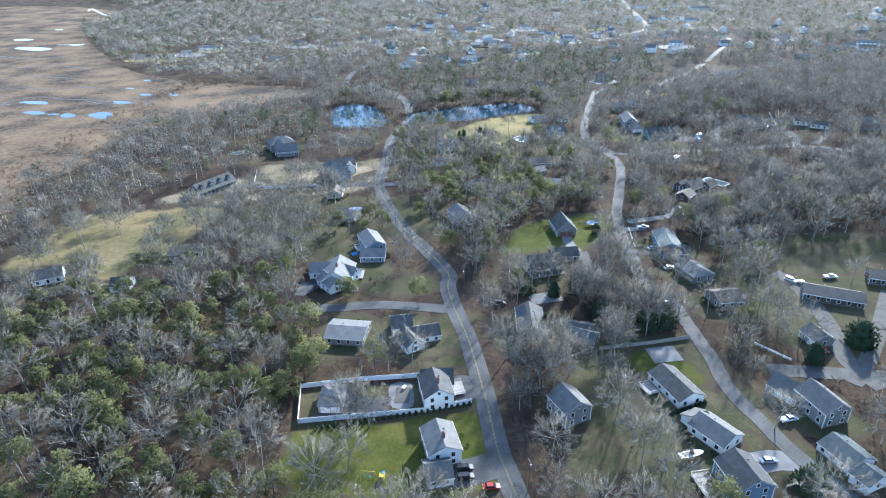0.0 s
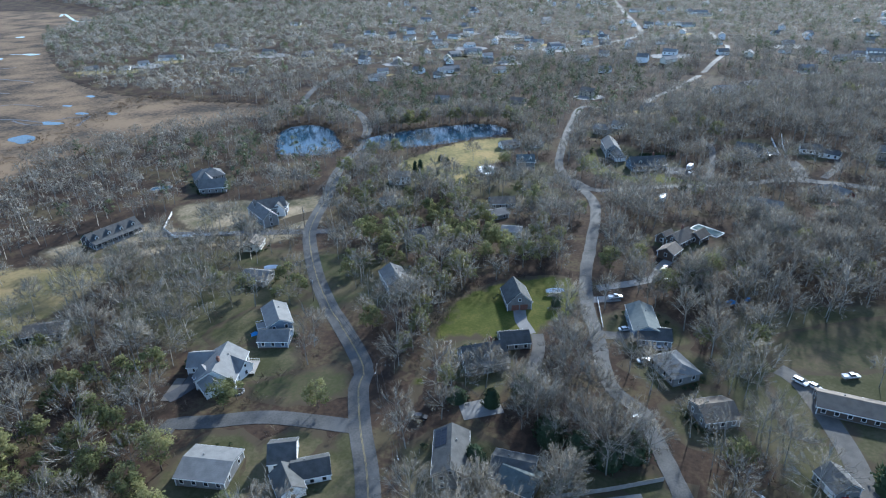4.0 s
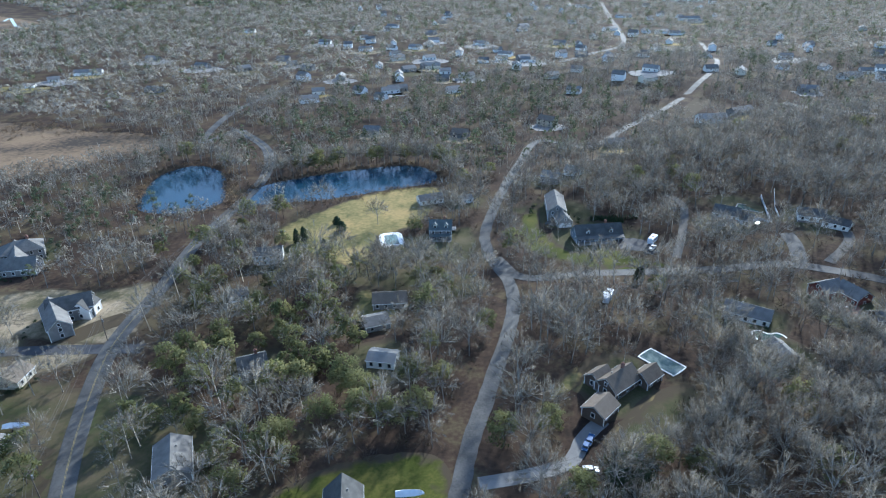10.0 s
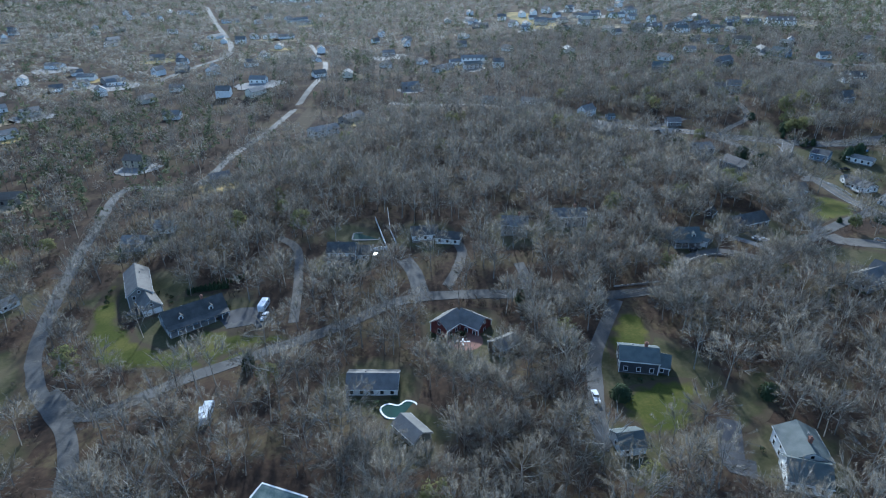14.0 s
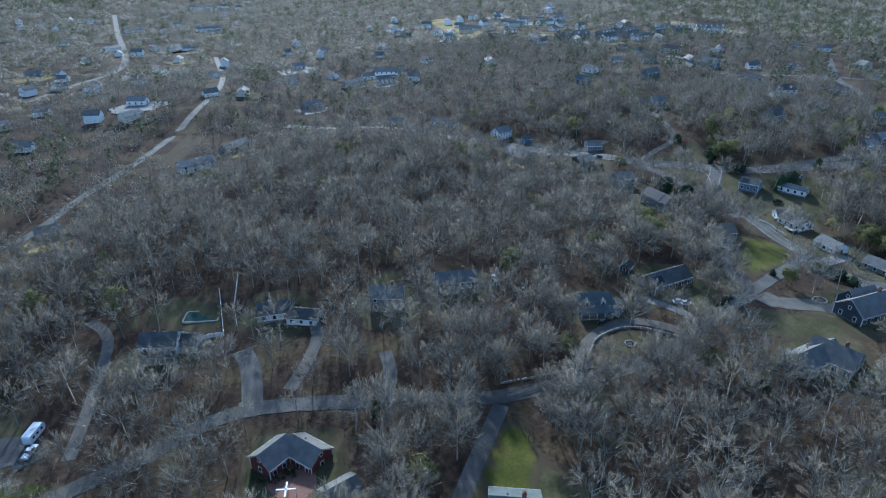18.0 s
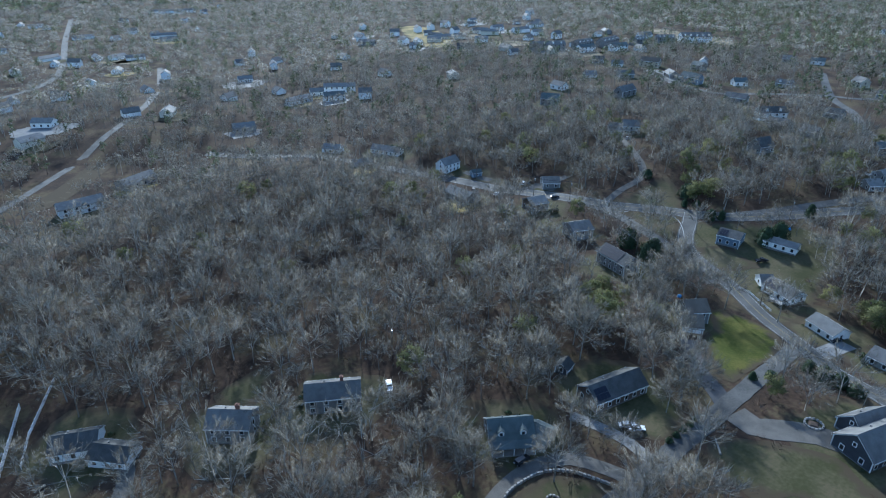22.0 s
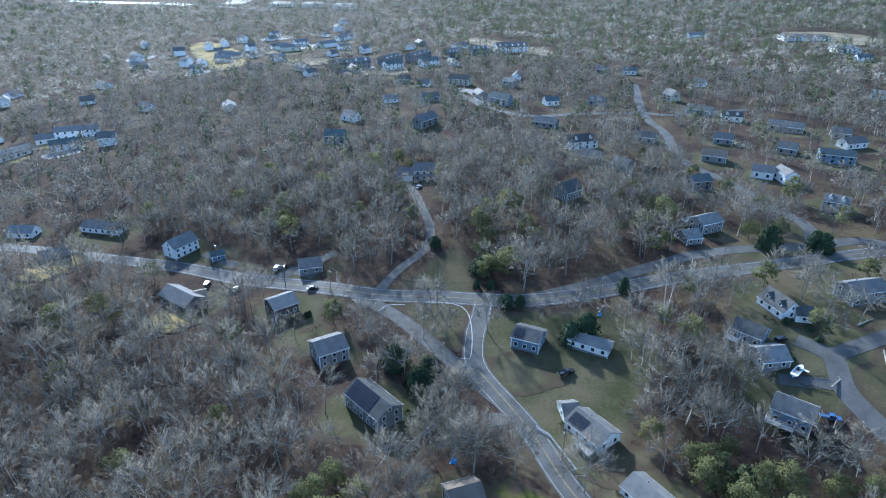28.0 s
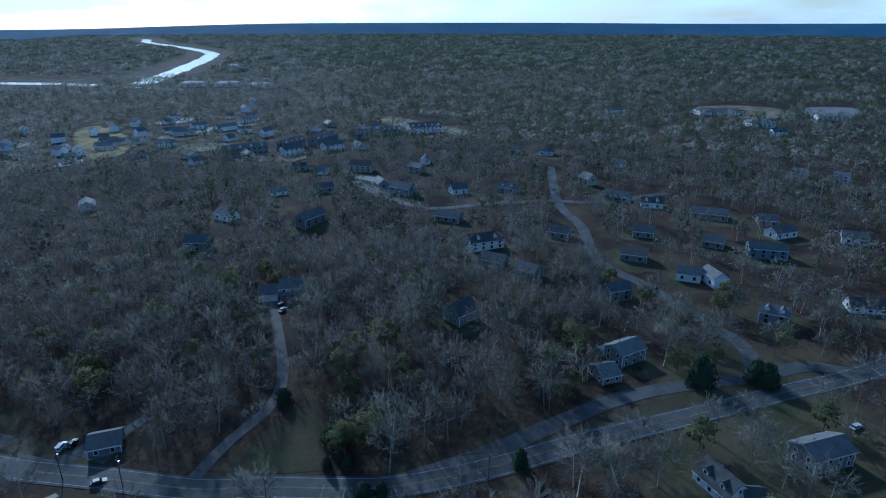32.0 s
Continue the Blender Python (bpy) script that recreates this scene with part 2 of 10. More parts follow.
M = {
    "litter": material("leaf_litter", (0.03, 0.022, 0.017), (0.088, 0.07, 0.04), 0.06, 0.95, bump=1.0, bump_scale=1.2, fine=(0.055, 0.037, 0.026), spec=0.08),
    "lawn": material("winter_lawn", (0.05, 0.051, 0.023), (0.10, 0.085, 0.05), 0.09, 0.95, bump=0.3, bump_scale=6, fine=(0.072, 0.067, 0.035), worn=True, spec=0.08),
    "green": material("green_lawn", (0.047, 0.057, 0.011), (0.10, 0.094, 0.024), 0.1, 0.95, bump=0.3, bump_scale=6, fine=(0.066, 0.072, 0.016), worn=True, spec=0.08),
    "field": material("dry_field_grass", (0.31, 0.225, 0.095), (0.11, 0.105, 0.042), 0.05, 0.95, bump=0.4, bump_scale=3, fine=(0.21, 0.17, 0.07), worn=True, spec=0.08),
    "pasture": material("grazed_winter_grass", (0.23, 0.175, 0.088), (0.10, 0.092, 0.04), 0.045, 0.95, bump=0.4, bump_scale=3, fine=(0.16, 0.132, 0.063), worn=True, spec=0.08),
    "yard": material("bare_yard", (0.095, 0.075, 0.046), (0.052, 0.056, 0.025), 0.07, 0.95, bump=0.4, bump_scale=3, fine=(0.073, 0.064, 0.035), worn=True, spec=0.08),
    "dirt": material("bare_sandy_soil", (0.29, 0.235, 0.16), (0.10, 0.09, 0.05), 0.07, 0.95, bump=0.4, bump_scale=3, fine=(0.19, 0.155, 0.10), worn=True, spec=0.08),
    "marsh": material("salt_marsh_grass", (0.192, 0.136, 0.084), (0.05, 0.041, 0.032), 0.03, 0.95, bump=0.4, bump_scale=1.5, fine=(0.135, 0.097, 0.063), spec=0.08),
    "mud": material("wet_marsh_mud", (0.035, 0.03, 0.027), (0.06, 0.05, 0.043), 0.2, 0.5, spec=0.4),
    "reeds": material("dead_reeds", (0.21, 0.145, 0.085), (0.13, 0.09, 0.058), 0.05, 0.95),
    "asphalt": material("worn_asphalt", (0.05, 0.05, 0.049), (0.095, 0.093, 0.088), 0.15, 0.8, bump=0.2, bump_scale=9, spec=0.25),
    "dark_asphalt": material("dark_driveway", (0.042, 0.044, 0.048), (0.065, 0.065, 0.07), 0.2, 0.8, bump=0.2, bump_scale=9, spec=0.25),
    "concrete": material("pale_concrete", (0.21, 0.204, 0.194), (0.15, 0.146, 0.14), 0.3, 0.85, bump=0.2, bump_scale=9),
    "gravel": material("pale_gravel", (0.125, 0.116, 0.104), (0.085, 0.08, 0.072), 0.3, 0.95, bump=0.5, bump_scale=8),
    "paint": material("road_paint", (0.45, 0.45, 0.44), (0.28, 0.28, 0.275), 1.5, 0.8),
    "yellow": material("yellow_road_paint", (0.30, 0.23, 0.08), (0.17, 0.145, 0.085), 1.5, 0.7),
    "pond": material("pond_water", (0.014, 0.042, 0.07), (0.011, 0.034, 0.056), 0.03, 0.1, spec=0.17),
    "creek": material("tidal_water", (0.03, 0.042, 0.055), (0.025, 0.034, 0.042), 0.05, 0.12, spec=0.28),
    # blue haze over the far land, put into its base colour
    "distance": material("haze_blue_land", (0.05, 0.105, 0.165), (0.075, 0.13, 0.19), 0.004, 0.95, spec=0.05),
    "pool": material("pool_water", (0.02, 0.05, 0.065), (0.016, 0.042, 0.055), 0.3, 0.15, spec=0.15),
    "poolcover": material("green_pool_cover", (0.006, 0.034, 0.03), (0.009, 0.048, 0.042), 0.3, 0.8, spec=0.12),
    "ice": material("frozen_pool", (0.08, 0.18, 0.18), (0.26, 0.33, 0.33), 0.3, 0.8, spec=0.15),
    "palecover": material("pale_pool_cover", (0.075, 0.115, 0.108), (0.19, 0.23, 0.215), 0.35, 0.9, spec=0.1),
    "roof_grey": material("grey_asphalt_shingle", (0.115, 0.112, 0.105), (0.165, 0.16, 0.15), 0.5, 0.7, bump=0.35, bump_scale=12, per_object=0.15, lines=2.2, spec=0.16),
    "roof_dark": material("charcoal_asphalt_shingle", (0.055, 0.056, 0.054), (0.09, 0.09, 0.086), 0.5, 0.65, bump=0.35, bump_scale=12, per_object=0.12, lines=2.2, spec=0.18),
    "roof_light": material("light_grey_shingle", (0.20, 0.198, 0.188), (0.15, 0.149, 0.142), 0.5, 0.7, bump=0.3, bump_scale=12, per_object=0.08, lines=2.2, spec=0.16),
    "roof_brown": material("brown_asphalt_shingle", (0.13, 0.105, 0.08), (0.17, 0.14, 0.108), 0.5, 0.65, bump=0.35, bump_scale=12, per_object=0.12, lines=2.2, spec=0.18),
    "roof_blue": material("slate_blue_shingle", (0.075, 0.092, 0.09), (0.11, 0.128, 0.125), 0.5, 0.65, bump=0.35, bump_scale=12, per_object=0.1, lines=2.2, spec=0.18),
    "white": material("white_clapboard", (0.82, 0.82, 0.79), (0.74, 0.74, 0.71), 0.6, 0.7, bump=0.25, bump_scale=4, lines=2.5),
    "shingle": material("weathered_cedar_shingle", (0.25, 0.245, 0.235), (0.19, 0.185, 0.175), 0.8, 0.9, bump=0.35, bump_scale=9, per_object=0.12, lines=2.5),
    "blue": material("blue_grey_clapboard", (0.17, 0.225, 0.285), (0.145, 0.19, 0.245), 0.6, 0.75, bump=0.25, bump_scale=4, lines=2.5),
    "tan": material("tan_clapboard", (0.46, 0.41, 0.31), (0.40, 0.36, 0.27), 0.6, 0.75, bump=0.25, bump_scale=4, lines=2.5),
    "cream": material("cream_clapboard", (0.62, 0.58, 0.48), (0.55, 0.52, 0.43), 0.6, 0.75, bump=0.25, bump_scale=4, lines=2.5),
    "navy": material("dark_navy_clapboard", (0.045, 0.05, 0.06), (0.06, 0.065, 0.075), 0.6, 0.75, bump=0.25, bump_scale=4, lines=2.5),
    "red": material("barn_red_boards", (0.17, 0.05, 0.045), (0.13, 0.04, 0.036), 0.6, 0.8, bump=0.25, bump_scale=4, lines=2.5),
    "brownwall": material("brown_stained_boards", (0.12, 0.09, 0.07), (0.09, 0.07, 0.055), 0.6, 0.85, bump=0.25, bump_scale=4, lines=2.5),
    "trim": material("white_trim_paint", (0.78, 0.78, 0.76), (0.70, 0.70, 0.68), 1.0, 0.6),
    "glass": material("window_glass", (0.03, 0.035, 0.04), (0.02, 0.024, 0.028), 0.5, 0.05, spec=0.6),
    "solar": material("solar_cells", (0.010, 0.012, 0.022), (0.014, 0.017, 0.03), 1.0, 0.35, spec=0.25),
    "brick": material("chimney_brick", (0.17, 0.085, 0.062), (0.22, 0.12, 0.09), 2.0, 0.9, bump=0.3, bump_scale=12, lines=4.0),
    "deck": material("weathered_deck_boards", (0.33, 0.30, 0.27), (0.26, 0.24, 0.21), 0.8, 0.9, bump=0.2, bump_scale=10),
    "wood": material("old_pole_wood", (0.15, 0.12, 0.095), (0.11, 0.09, 0.07), 2.0, 0.9),
    "stone": material("field_stone", (0.30, 0.29, 0.27), (0.20, 0.195, 0.185), 1.5, 0.95, bump=0.5, bump_scale=4),
    "vinyl": material("white_vinyl_fence", (0.80, 0.80, 0.80), (0.72, 0.72, 0.72), 0.5, 0.5),
    "door_red": material("brown_garage_door", (0.20, 0.10, 0.07), (0.16, 0.08, 0.06), 1.0, 0.6),
    "metal": material("galvanised_metal", (0.45, 0.46, 0.47), (0.38, 0.39, 0.40), 1.0, 0.4, metal=0.8),
    "wire": material("black_cable", (0.03, 0.03, 0.03), (0.04, 0.04, 0.04), 1.0, 0.6),
    "tyre": material("tyre_rubber", (0.02, 0.02, 0.02), (0.03, 0.03, 0.03), 3.0, 0.85),
    "stonewall": material("pale_fieldstone", (0.34, 0.327, 0.307), (0.24, 0.23, 0.213), 1.5, 0.95, bump=0.4, bump_scale=4, per_object=0.2),
    "tarp": material("white_shrink_wrap", (0.72, 0.75, 0.78), (0.64, 0.67, 0.70), 0.5, 0.4),
    "bluetarp": material("blue_tarpaulin", (0.05, 0.22, 0.50), (0.04, 0.17, 0.40), 0.5, 0.5),
    "yellowplastic": material("yellow_plastic", (0.55, 0.42, 0.08), (0.48, 0.36, 0.06), 0.5, 0.5),
    "bark": material("grey_bark", (0.34, 0.318, 0.28), (0.19, 0.178, 0.152), 0.25, 0.95),
    "twig": material("bare_twigs", (0.105, 0.097, 0.082), (0.29, 0.272, 0.23), 0.11, 0.95, fine=(0.18, 0.168, 0.14), thin=0.35),
    "spray": material("fine_twig_sprays", (0.115, 0.104, 0.086), (0.27, 0.25, 0.21), 0.11, 0.95, fine=(0.18, 0.166, 0.138), thin=0.4, open_spray=0.3),
    "pinebark": material("pine_bark", (0.12, 0.09, 0.07), (0.08, 0.062, 0.05), 0.5, 0.95),
    "needles": material("pine_needles", (0.085, 0.099, 0.041), (0.245, 0.235, 0.102), 0.12, 0.9, fine=(0.153, 0.163, 0.068), thin=0.5),
    "cedar": material("dark_evergreen_needles", (0.03, 0.05, 0.025), (0.05, 0.075, 0.035), 0.3, 0.9, thin=0.2),
    "brush": material("dry_brush", (0.125, 0.085, 0.062), (0.062, 0.056, 0.038), 0.09, 0.95, fine=(0.085, 0.066, 0.05), thin=0.2),
    # paler than the near twigs: brightness of the hazy distance put in the colour
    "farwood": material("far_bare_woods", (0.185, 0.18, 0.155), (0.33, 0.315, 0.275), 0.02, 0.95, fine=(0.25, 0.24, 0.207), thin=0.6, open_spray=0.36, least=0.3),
    "farpine": material("far_pine_woods", (0.085, 0.108, 0.065), (0.13, 0.148, 0.085), 0.008, 0.95, thin=0.55, open_spray=0.4, least=0.45),
}
for key, colour in (("white", (0.75, 0.75, 0.75)), ("silver", (0.45, 0.46, 0.48)), ("black", (0.02, 0.02, 0.022)), ("blue", (0.05, 0.11, 0.24)), ("red", (0.35, 0.04, 0.03)), ("grey", (0.16, 0.17, 0.18))):
    M["car_" + key] = material(key + "_car_paint", colour, tuple(c * 0.95 for c in colour), 1.0, 0.25, spec=0.5)


# ---- meshes ----
class Geo:
    """Collects vertices and faces of one mesh."""

    def __init__(self):
        self.v, self.f = [], []

    def poly(self, verts, faces):
        k = len(self.v)
        self.v += [tuple(p) for p in verts]
        self.f += [tuple(k + i for i in q) for q in faces]
        return self

    def box(self, x, y, z, sx, sy, sz, turn=0.0, taper=1.0):
        """A box on its base centre (x, y, z), turned about its own upright axis."""
        c, s = math.cos(radians(turn)), math.sin(radians(turn))
        vs = []
        for dz, k in ((0, 1.0), (sz, taper)):
            for a, b in ((-1, -1), (1, -1), (1, 1), (-1, 1)):
                u, w = a * sx / 2 * k, b * sy / 2 * k
                vs.append((x + c * u - s * w, y + s * u + c * w, z + dz))
        return self.poly(vs, [(3, 2, 1, 0), (4, 5, 6, 7), (0, 1, 5, 4), (1, 2, 6, 5), (2, 3, 7, 6), (3, 0, 4, 7)])

    def extrude(self, profile, axis_from, axis_to, place):
        """A closed profile of (a, b) swept from axis_from to axis_to; place(u, a, b) gives the point."""
        n = len(profile)
        vs = [place(axis_from, a, b) for a, b in profile] + [place(axis_to, a, b) for a, b in profile]
        fs = [tuple(range(n))[::-1], tuple(range(n, 2 * n))] + [(i, (i + 1) % n, n + (i + 1) % n, n + i) for i in range(n)]
        return self.poly(vs, fs)

    def rod(self, a, b, r, r2=None, sides=6):
        """A tapered rod between two points."""
        a, b = Vector(a), Vector(b)
        r2 = r if r2 is None else r2
        d = (b - a).normalized()
        u = d.orthogonal().normalized()
        w = d.cross(u)
        ring = [(math.cos(2 * math.pi * i / sides), math.sin(2 * math.pi * i / sides)) for i in range(sides)]
        vs = [a + (u * p + w * q) * r for p, q in ring] + [b + (u * p + w * q) * r2 for p, q in ring]
        fs = [(i, (i + 1) % sides, sides + (i + 1) % sides, sides + i) for i in range(sides)] + [tuple(range(sides))[::-1], tuple(range(sides, 2 * sides))]
        return self.poly(vs, fs)

    def mesh(self, name, mat):
        me = bpy.data.meshes.new(name)
        me.from_pydata(self.v, [], self.f)
        me.materials.append(M[mat])
        me.update()
        return me


def thing(name, x, y, z, yaw, label, category, group=""):
    ob = new(name)
    ob.empty_display_size = 0.5
    ob.matrix_basis = pose(x, y, z, 0, 0, yaw)
    return tagged(ob, label, category, group)


def part(name, me, parent, label="", at=None):
    """A mesh, or a Geo's, as one part under a thing or a part."""
    ob = new(name, me)
    ob.parent = parent
    if at is not None:
        ob.matrix_basis = at
    if label:
        ob["label"] = label
    return ob


def joined(name, verts, tris, mat, normals=None):
    """A mesh from arrays of points and triangles, with given normals for leaves and twigs."""
    me = bpy.data.meshes.new(name)
    me.vertices.add(len(verts))
    me.vertices.foreach_set("co", np.ascontiguousarray(verts, dtype=np.float32).ravel())
    n = len(tris)
    me.loops.add(3 * n)
    me.loops.foreach_set("vertex_index", np.ascontiguousarray(tris, dtype=np.int32).ravel())
    me.polygons.add(n)
    me.polygons.foreach_set("loop_start", np.arange(0, 3 * n, 3, dtype=np.int32))
    me.polygons.foreach_set("loop_total", np.full(n, 3, dtype=np.int32))
    me.materials.append(M[mat])
    if normals is not None:
        way = me.attributes.new("custom_normal", "FLOAT_VECTOR", "POINT")
        way.data.foreach_set("vector", np.ascontiguousarray(normals, dtype=np.float32).ravel())
    me.update(calc_edges=True)
    return me


# ---- terrain ----
PONDS = []      # outlines in plan


# (x, y, height): knolls and hollows of the land
KNOLLS = [(94, 168, -6.7), (144, 195, -4.3), (100, 256, -4.8), (75, 412, -7.8), (129, 408, -6.7), (192, 390, -7), (160, 306, -2), (255, 262, 1.1),
          (230, 412, 0.6), (372, 310, -0.9), (430, 292, 5.6), (470, 302, -8.2), (495, 335, -2.6), (523, 375, -5.4), (506, 410, -1.7), (482, 484, -10),
          (544, 416, 7), (591, 461, 4.6), (553, 330, 9), (605, 311, 6.3), (375, 750, -0.2), (290, 600, -7.4), (305, 455, 4.3), (368, 500, 3.9),
          (326, 390, 3.1), (410, 480, 2.9), (428, 443, -4.7), (392, 370, 0.7), (533, 484, 4.9), (586, 398, 13)]


def slope(x, y):
    """Height of the land: a low coast that rises to a plateau, knolls between, and low wooded swells far off."""
    s = x - 0.55 * (y - 316.0)
    u = np.clip((s - 190.0) / 401.0, 0, 1)
    r = np.clip((np.hypot(x - 400.0, y - 290.0) - 2300.0) / 2100.0, 0, 1)
    z = 0.05 * (-9.0 + 19.0 * u * u * (3 - 2 * u) + 12.0 * r * r * (3 - 2 * r))
    whole = 0.05
    for a, b, high in KNOLLS:
        g = np.exp(-((x - a) ** 2 + (y - b) ** 2) / 2312.0)
        z, whole = z + g * high, whole + g
    return z / whole


def inside(px, py, outline):
    """Which of the points lie in the outline."""
    hit = np.zeros(np.shape(px), bool)
    n = len(outline)
    for i in range(n):
        (x1, y1), (x2, y2) = outline[i], outline[(i + 1) % n]
        if y1 != y2:
            hit ^= ((y1 > py) != (y2 > py)) & (px < (x2 - x1) * (py - y1) / (y2 - y1) + x1)
    return hit


def away(px, py, line, closed=False):
    """Distance of the points from a line in plan."""
    best = np.full(np.shape(px), 1e9)
    pts = list(line) + ([line[0]] if closed else [])
    for (x1, y1), (x2, y2) in zip(pts[:-1], pts[1:]):
        dx, dy = x2 - x1, y2 - y1
        t = np.clip(((px - x1) * dx + (py - y1) * dy) / max(dx * dx + dy * dy, 1e-9), 0, 1)
        best = np.minimum(best, np.hypot(px - x1 - t * dx, py - y1 - t * dy))
    return best


def land(x, y):
    return float(slope(np.float64(x), np.float64(y)))


def smooth(points, step=3.0, closed=False):
    """A rounded line through the points."""
    p = [Vector(q) for q in points]
    n = len(p)
    out = []
    for i in range(n if closed else n - 1):
        a, b, c, d = (p[(i - 1) % n], p[i], p[(i + 1) % n], p[(i + 2) % n]) if closed else (p[max(i - 1, 0)], p[i], p[i + 1], p[min(i + 2, n - 1)])
        k = max(1, int((c - b).length / step))
        for j in range(k):
            t = j / k
            out.append(tuple(0.5 * ((2 * b) + (c - a) * t + (2 * a - 5 * b + 4 * c - d) * t * t + (3 * b - a - 3 * c + d) * t ** 3)))
    return out if closed else out + [tuple(p[-1])]


CLEAR = []      # (outline or line, half width, closed): no tree stands there
ROOFS = []      # (x, y, radius)


def ribbon(name, points, width, mat, lift, label, category, kind="structure", step=3.0, edge=0.0, keep=2.6):
    """A strip along a rounded line, laid on the land, with a thickness."""
    line = smooth(points, step)
    vs, fs = [], []
    rnd = random.Random(len(line) + int(width * 10))
    for i, (x, y) in enumerate(line):
        a, b = line[max(i - 1, 0)], line[min(i + 1, len(line) - 1)]
        d = Vector((b[0] - a[0], b[1] - a[1])).normalized()
        for side in (-1, 1):
            w = side * (width / 2 + rnd.uniform(-edge, edge))
            px, py = x - d.y * w, y + d.x * w
            vs += [(px, py, land(px, py) + lift), (px, py, land(px, py) - 0.3)]
        if i:
            k = 4 * i
            fs += [(k - 4, k - 2, k + 2, k), (k - 3, k - 4, k, k + 1), (k - 2, k - 1, k + 3, k + 2)]
    g = Geo().poly(vs, fs)
    CLEAR.append((line, width / 2 + keep, False))
    return tagged(new(name, g.mesh(name, mat)), label, category, kind=kind)


MOWN = []       # outlines of grass under trees
LAWNS = []      # outlines of open ground whose edge the brush creeps over


def area(name, points, mat, lift, label, category, kind="structure", clear=True, wobble=0.6, cell=4.0):
    """A piece of ground cover with a rounded, uneven outline, laid on the land."""
    from mathutils import geometry
    rnd = random.Random(int(abs(points[0][0]) * 7 + abs(points[0][1]) * 13))
    line = smooth(points, 2.5, True)
    line = [(x + rnd.uniform(-wobble, wobble), y + rnd.uniform(-wobble, wobble)) for x, y in line]
    xs, ys = np.array(line).T
    gx, gy = np.meshgrid(np.arange(xs.min(), xs.max(), cell), np.arange(ys.min(), ys.max(), cell))
    ok = inside(gx, gy, line) & (away(gx, gy, line, True) > cell * 0.4)
    pts = [Vector(q) for q in line] + [Vector(q) for q in zip(gx[ok], gy[ok])]
    n = len(line)
    vs, _, fs, *_ = geometry.delaunay_2d_cdt(pts, [(i, (i + 1) % n) for i in range(n)], [], 1, 1e-4)
    me = Geo().poly([(q.x, q.y, land(q.x, q.y) + lift) for q in vs], fs).mesh(name, mat)
    if mat in ("lawn", "green", "field", "pasture", "yard", "dirt"):
        rim = me.attributes.new("rim", "FLOAT", "POINT")
        far = away(np.array([q.x for q in vs]), np.array([q.y for q in vs]), line, True)
        rim.data.foreach_set("value", np.clip(far / 4.0, 0, 1).astype(np.float32))
    if clear:
        CLEAR.append((line, 0.5, True))
        LAWNS.append(len(CLEAR) - 1)
    elif mat in ("lawn", "yard"):
        MOWN.append(line)
    return tagged(new(name, me), label, category, kind=kind)


# ---- kinds of thing ----
def window_mesh(w, h):
    """A window's frame: one ring with a sill edge."""
    o, t = 0.14, 0.06
    vs = []
    for y in (-t, t):
        vs += [(-w / 2 - o, y, -o), (w / 2 + o, y, -o), (w / 2 + o, y, h + o), (-w / 2 - o, y, h + o), (-w / 2, y, 0), (w / 2, y, 0), (w / 2, y, h), (-w / 2, y, h)]
    fs = []
    for i in range(4):
        j = (i + 1) % 4
        fs += [(i, j, 4 + j, 4 + i), (12 + i, 12 + j, 8 + j, 8 + i), (i, 8 + i, 8 + j, j), (4 + i, 4 + j, 12 + j, 12 + i)]
    return Geo().poly(vs, fs).mesh("window", "trim")


WINDOW = {k: window_mesh(*k) for k in ((1.0, 1.4), (1.8, 1.4), (0.8, 1.0), (2.4, 2.0))}
PANE = {k: Geo().box(0, 0, 0, k[0], 0.05, k[1]).mesh("pane", "glass") for k in WINDOW}


def door_mesh(w, h, mat):
    g = Geo().box(0, 0, 0, w, 0.08, h)
    for i in range(4):
        g.box(0, -0.05, 0.12 + i * h / 4, w * 0.9, 0.03, h / 4 - 0.16)
    return g.mesh("door", mat)


DARK = {k: Geo().box(0, 0, 0, k[0] + 0.15, 0.12, k[1] + 0.1).mesh("window", "glass") for k in WINDOW}
DOOR = door_mesh(1.0, 2.1, "door_red")
DOOR_FRAME = Geo().box(-0.58, 0, 0, 0.14, 0.12, 2.2).box(0.58, 0, 0, 0.14, 0.12, 2.2).box(0, 0, 2.2, 1.3, 0.12, 0.14).mesh("door_frame", "trim")
GARAGE = {k: door_mesh(2.7, 2.2, k) for k in ("trim", "door_red", "shingle")}
PANEL = Geo().box(0, 0, 0, 1.0, 1.65, 0.05).mesh("solar_panel", "solar")
COLUMN = Geo().box(0, 0, 0, 0.2, 0.2, 2.4).box(0, 0, 0, 0.3, 0.3, 0.2).box(0, 0, 2.25, 0.3, 0.3, 0.15).mesh("porch_column", "trim")
CHIMNEY = Geo().box(0, 0, 0, 0.9, 0.75, 3.2).box(0, 0, 2.9, 1.1, 0.95, 0.18).box(0, 0, 3.2, 0.4, 0.4, 0.3).mesh("chimney", "brick")


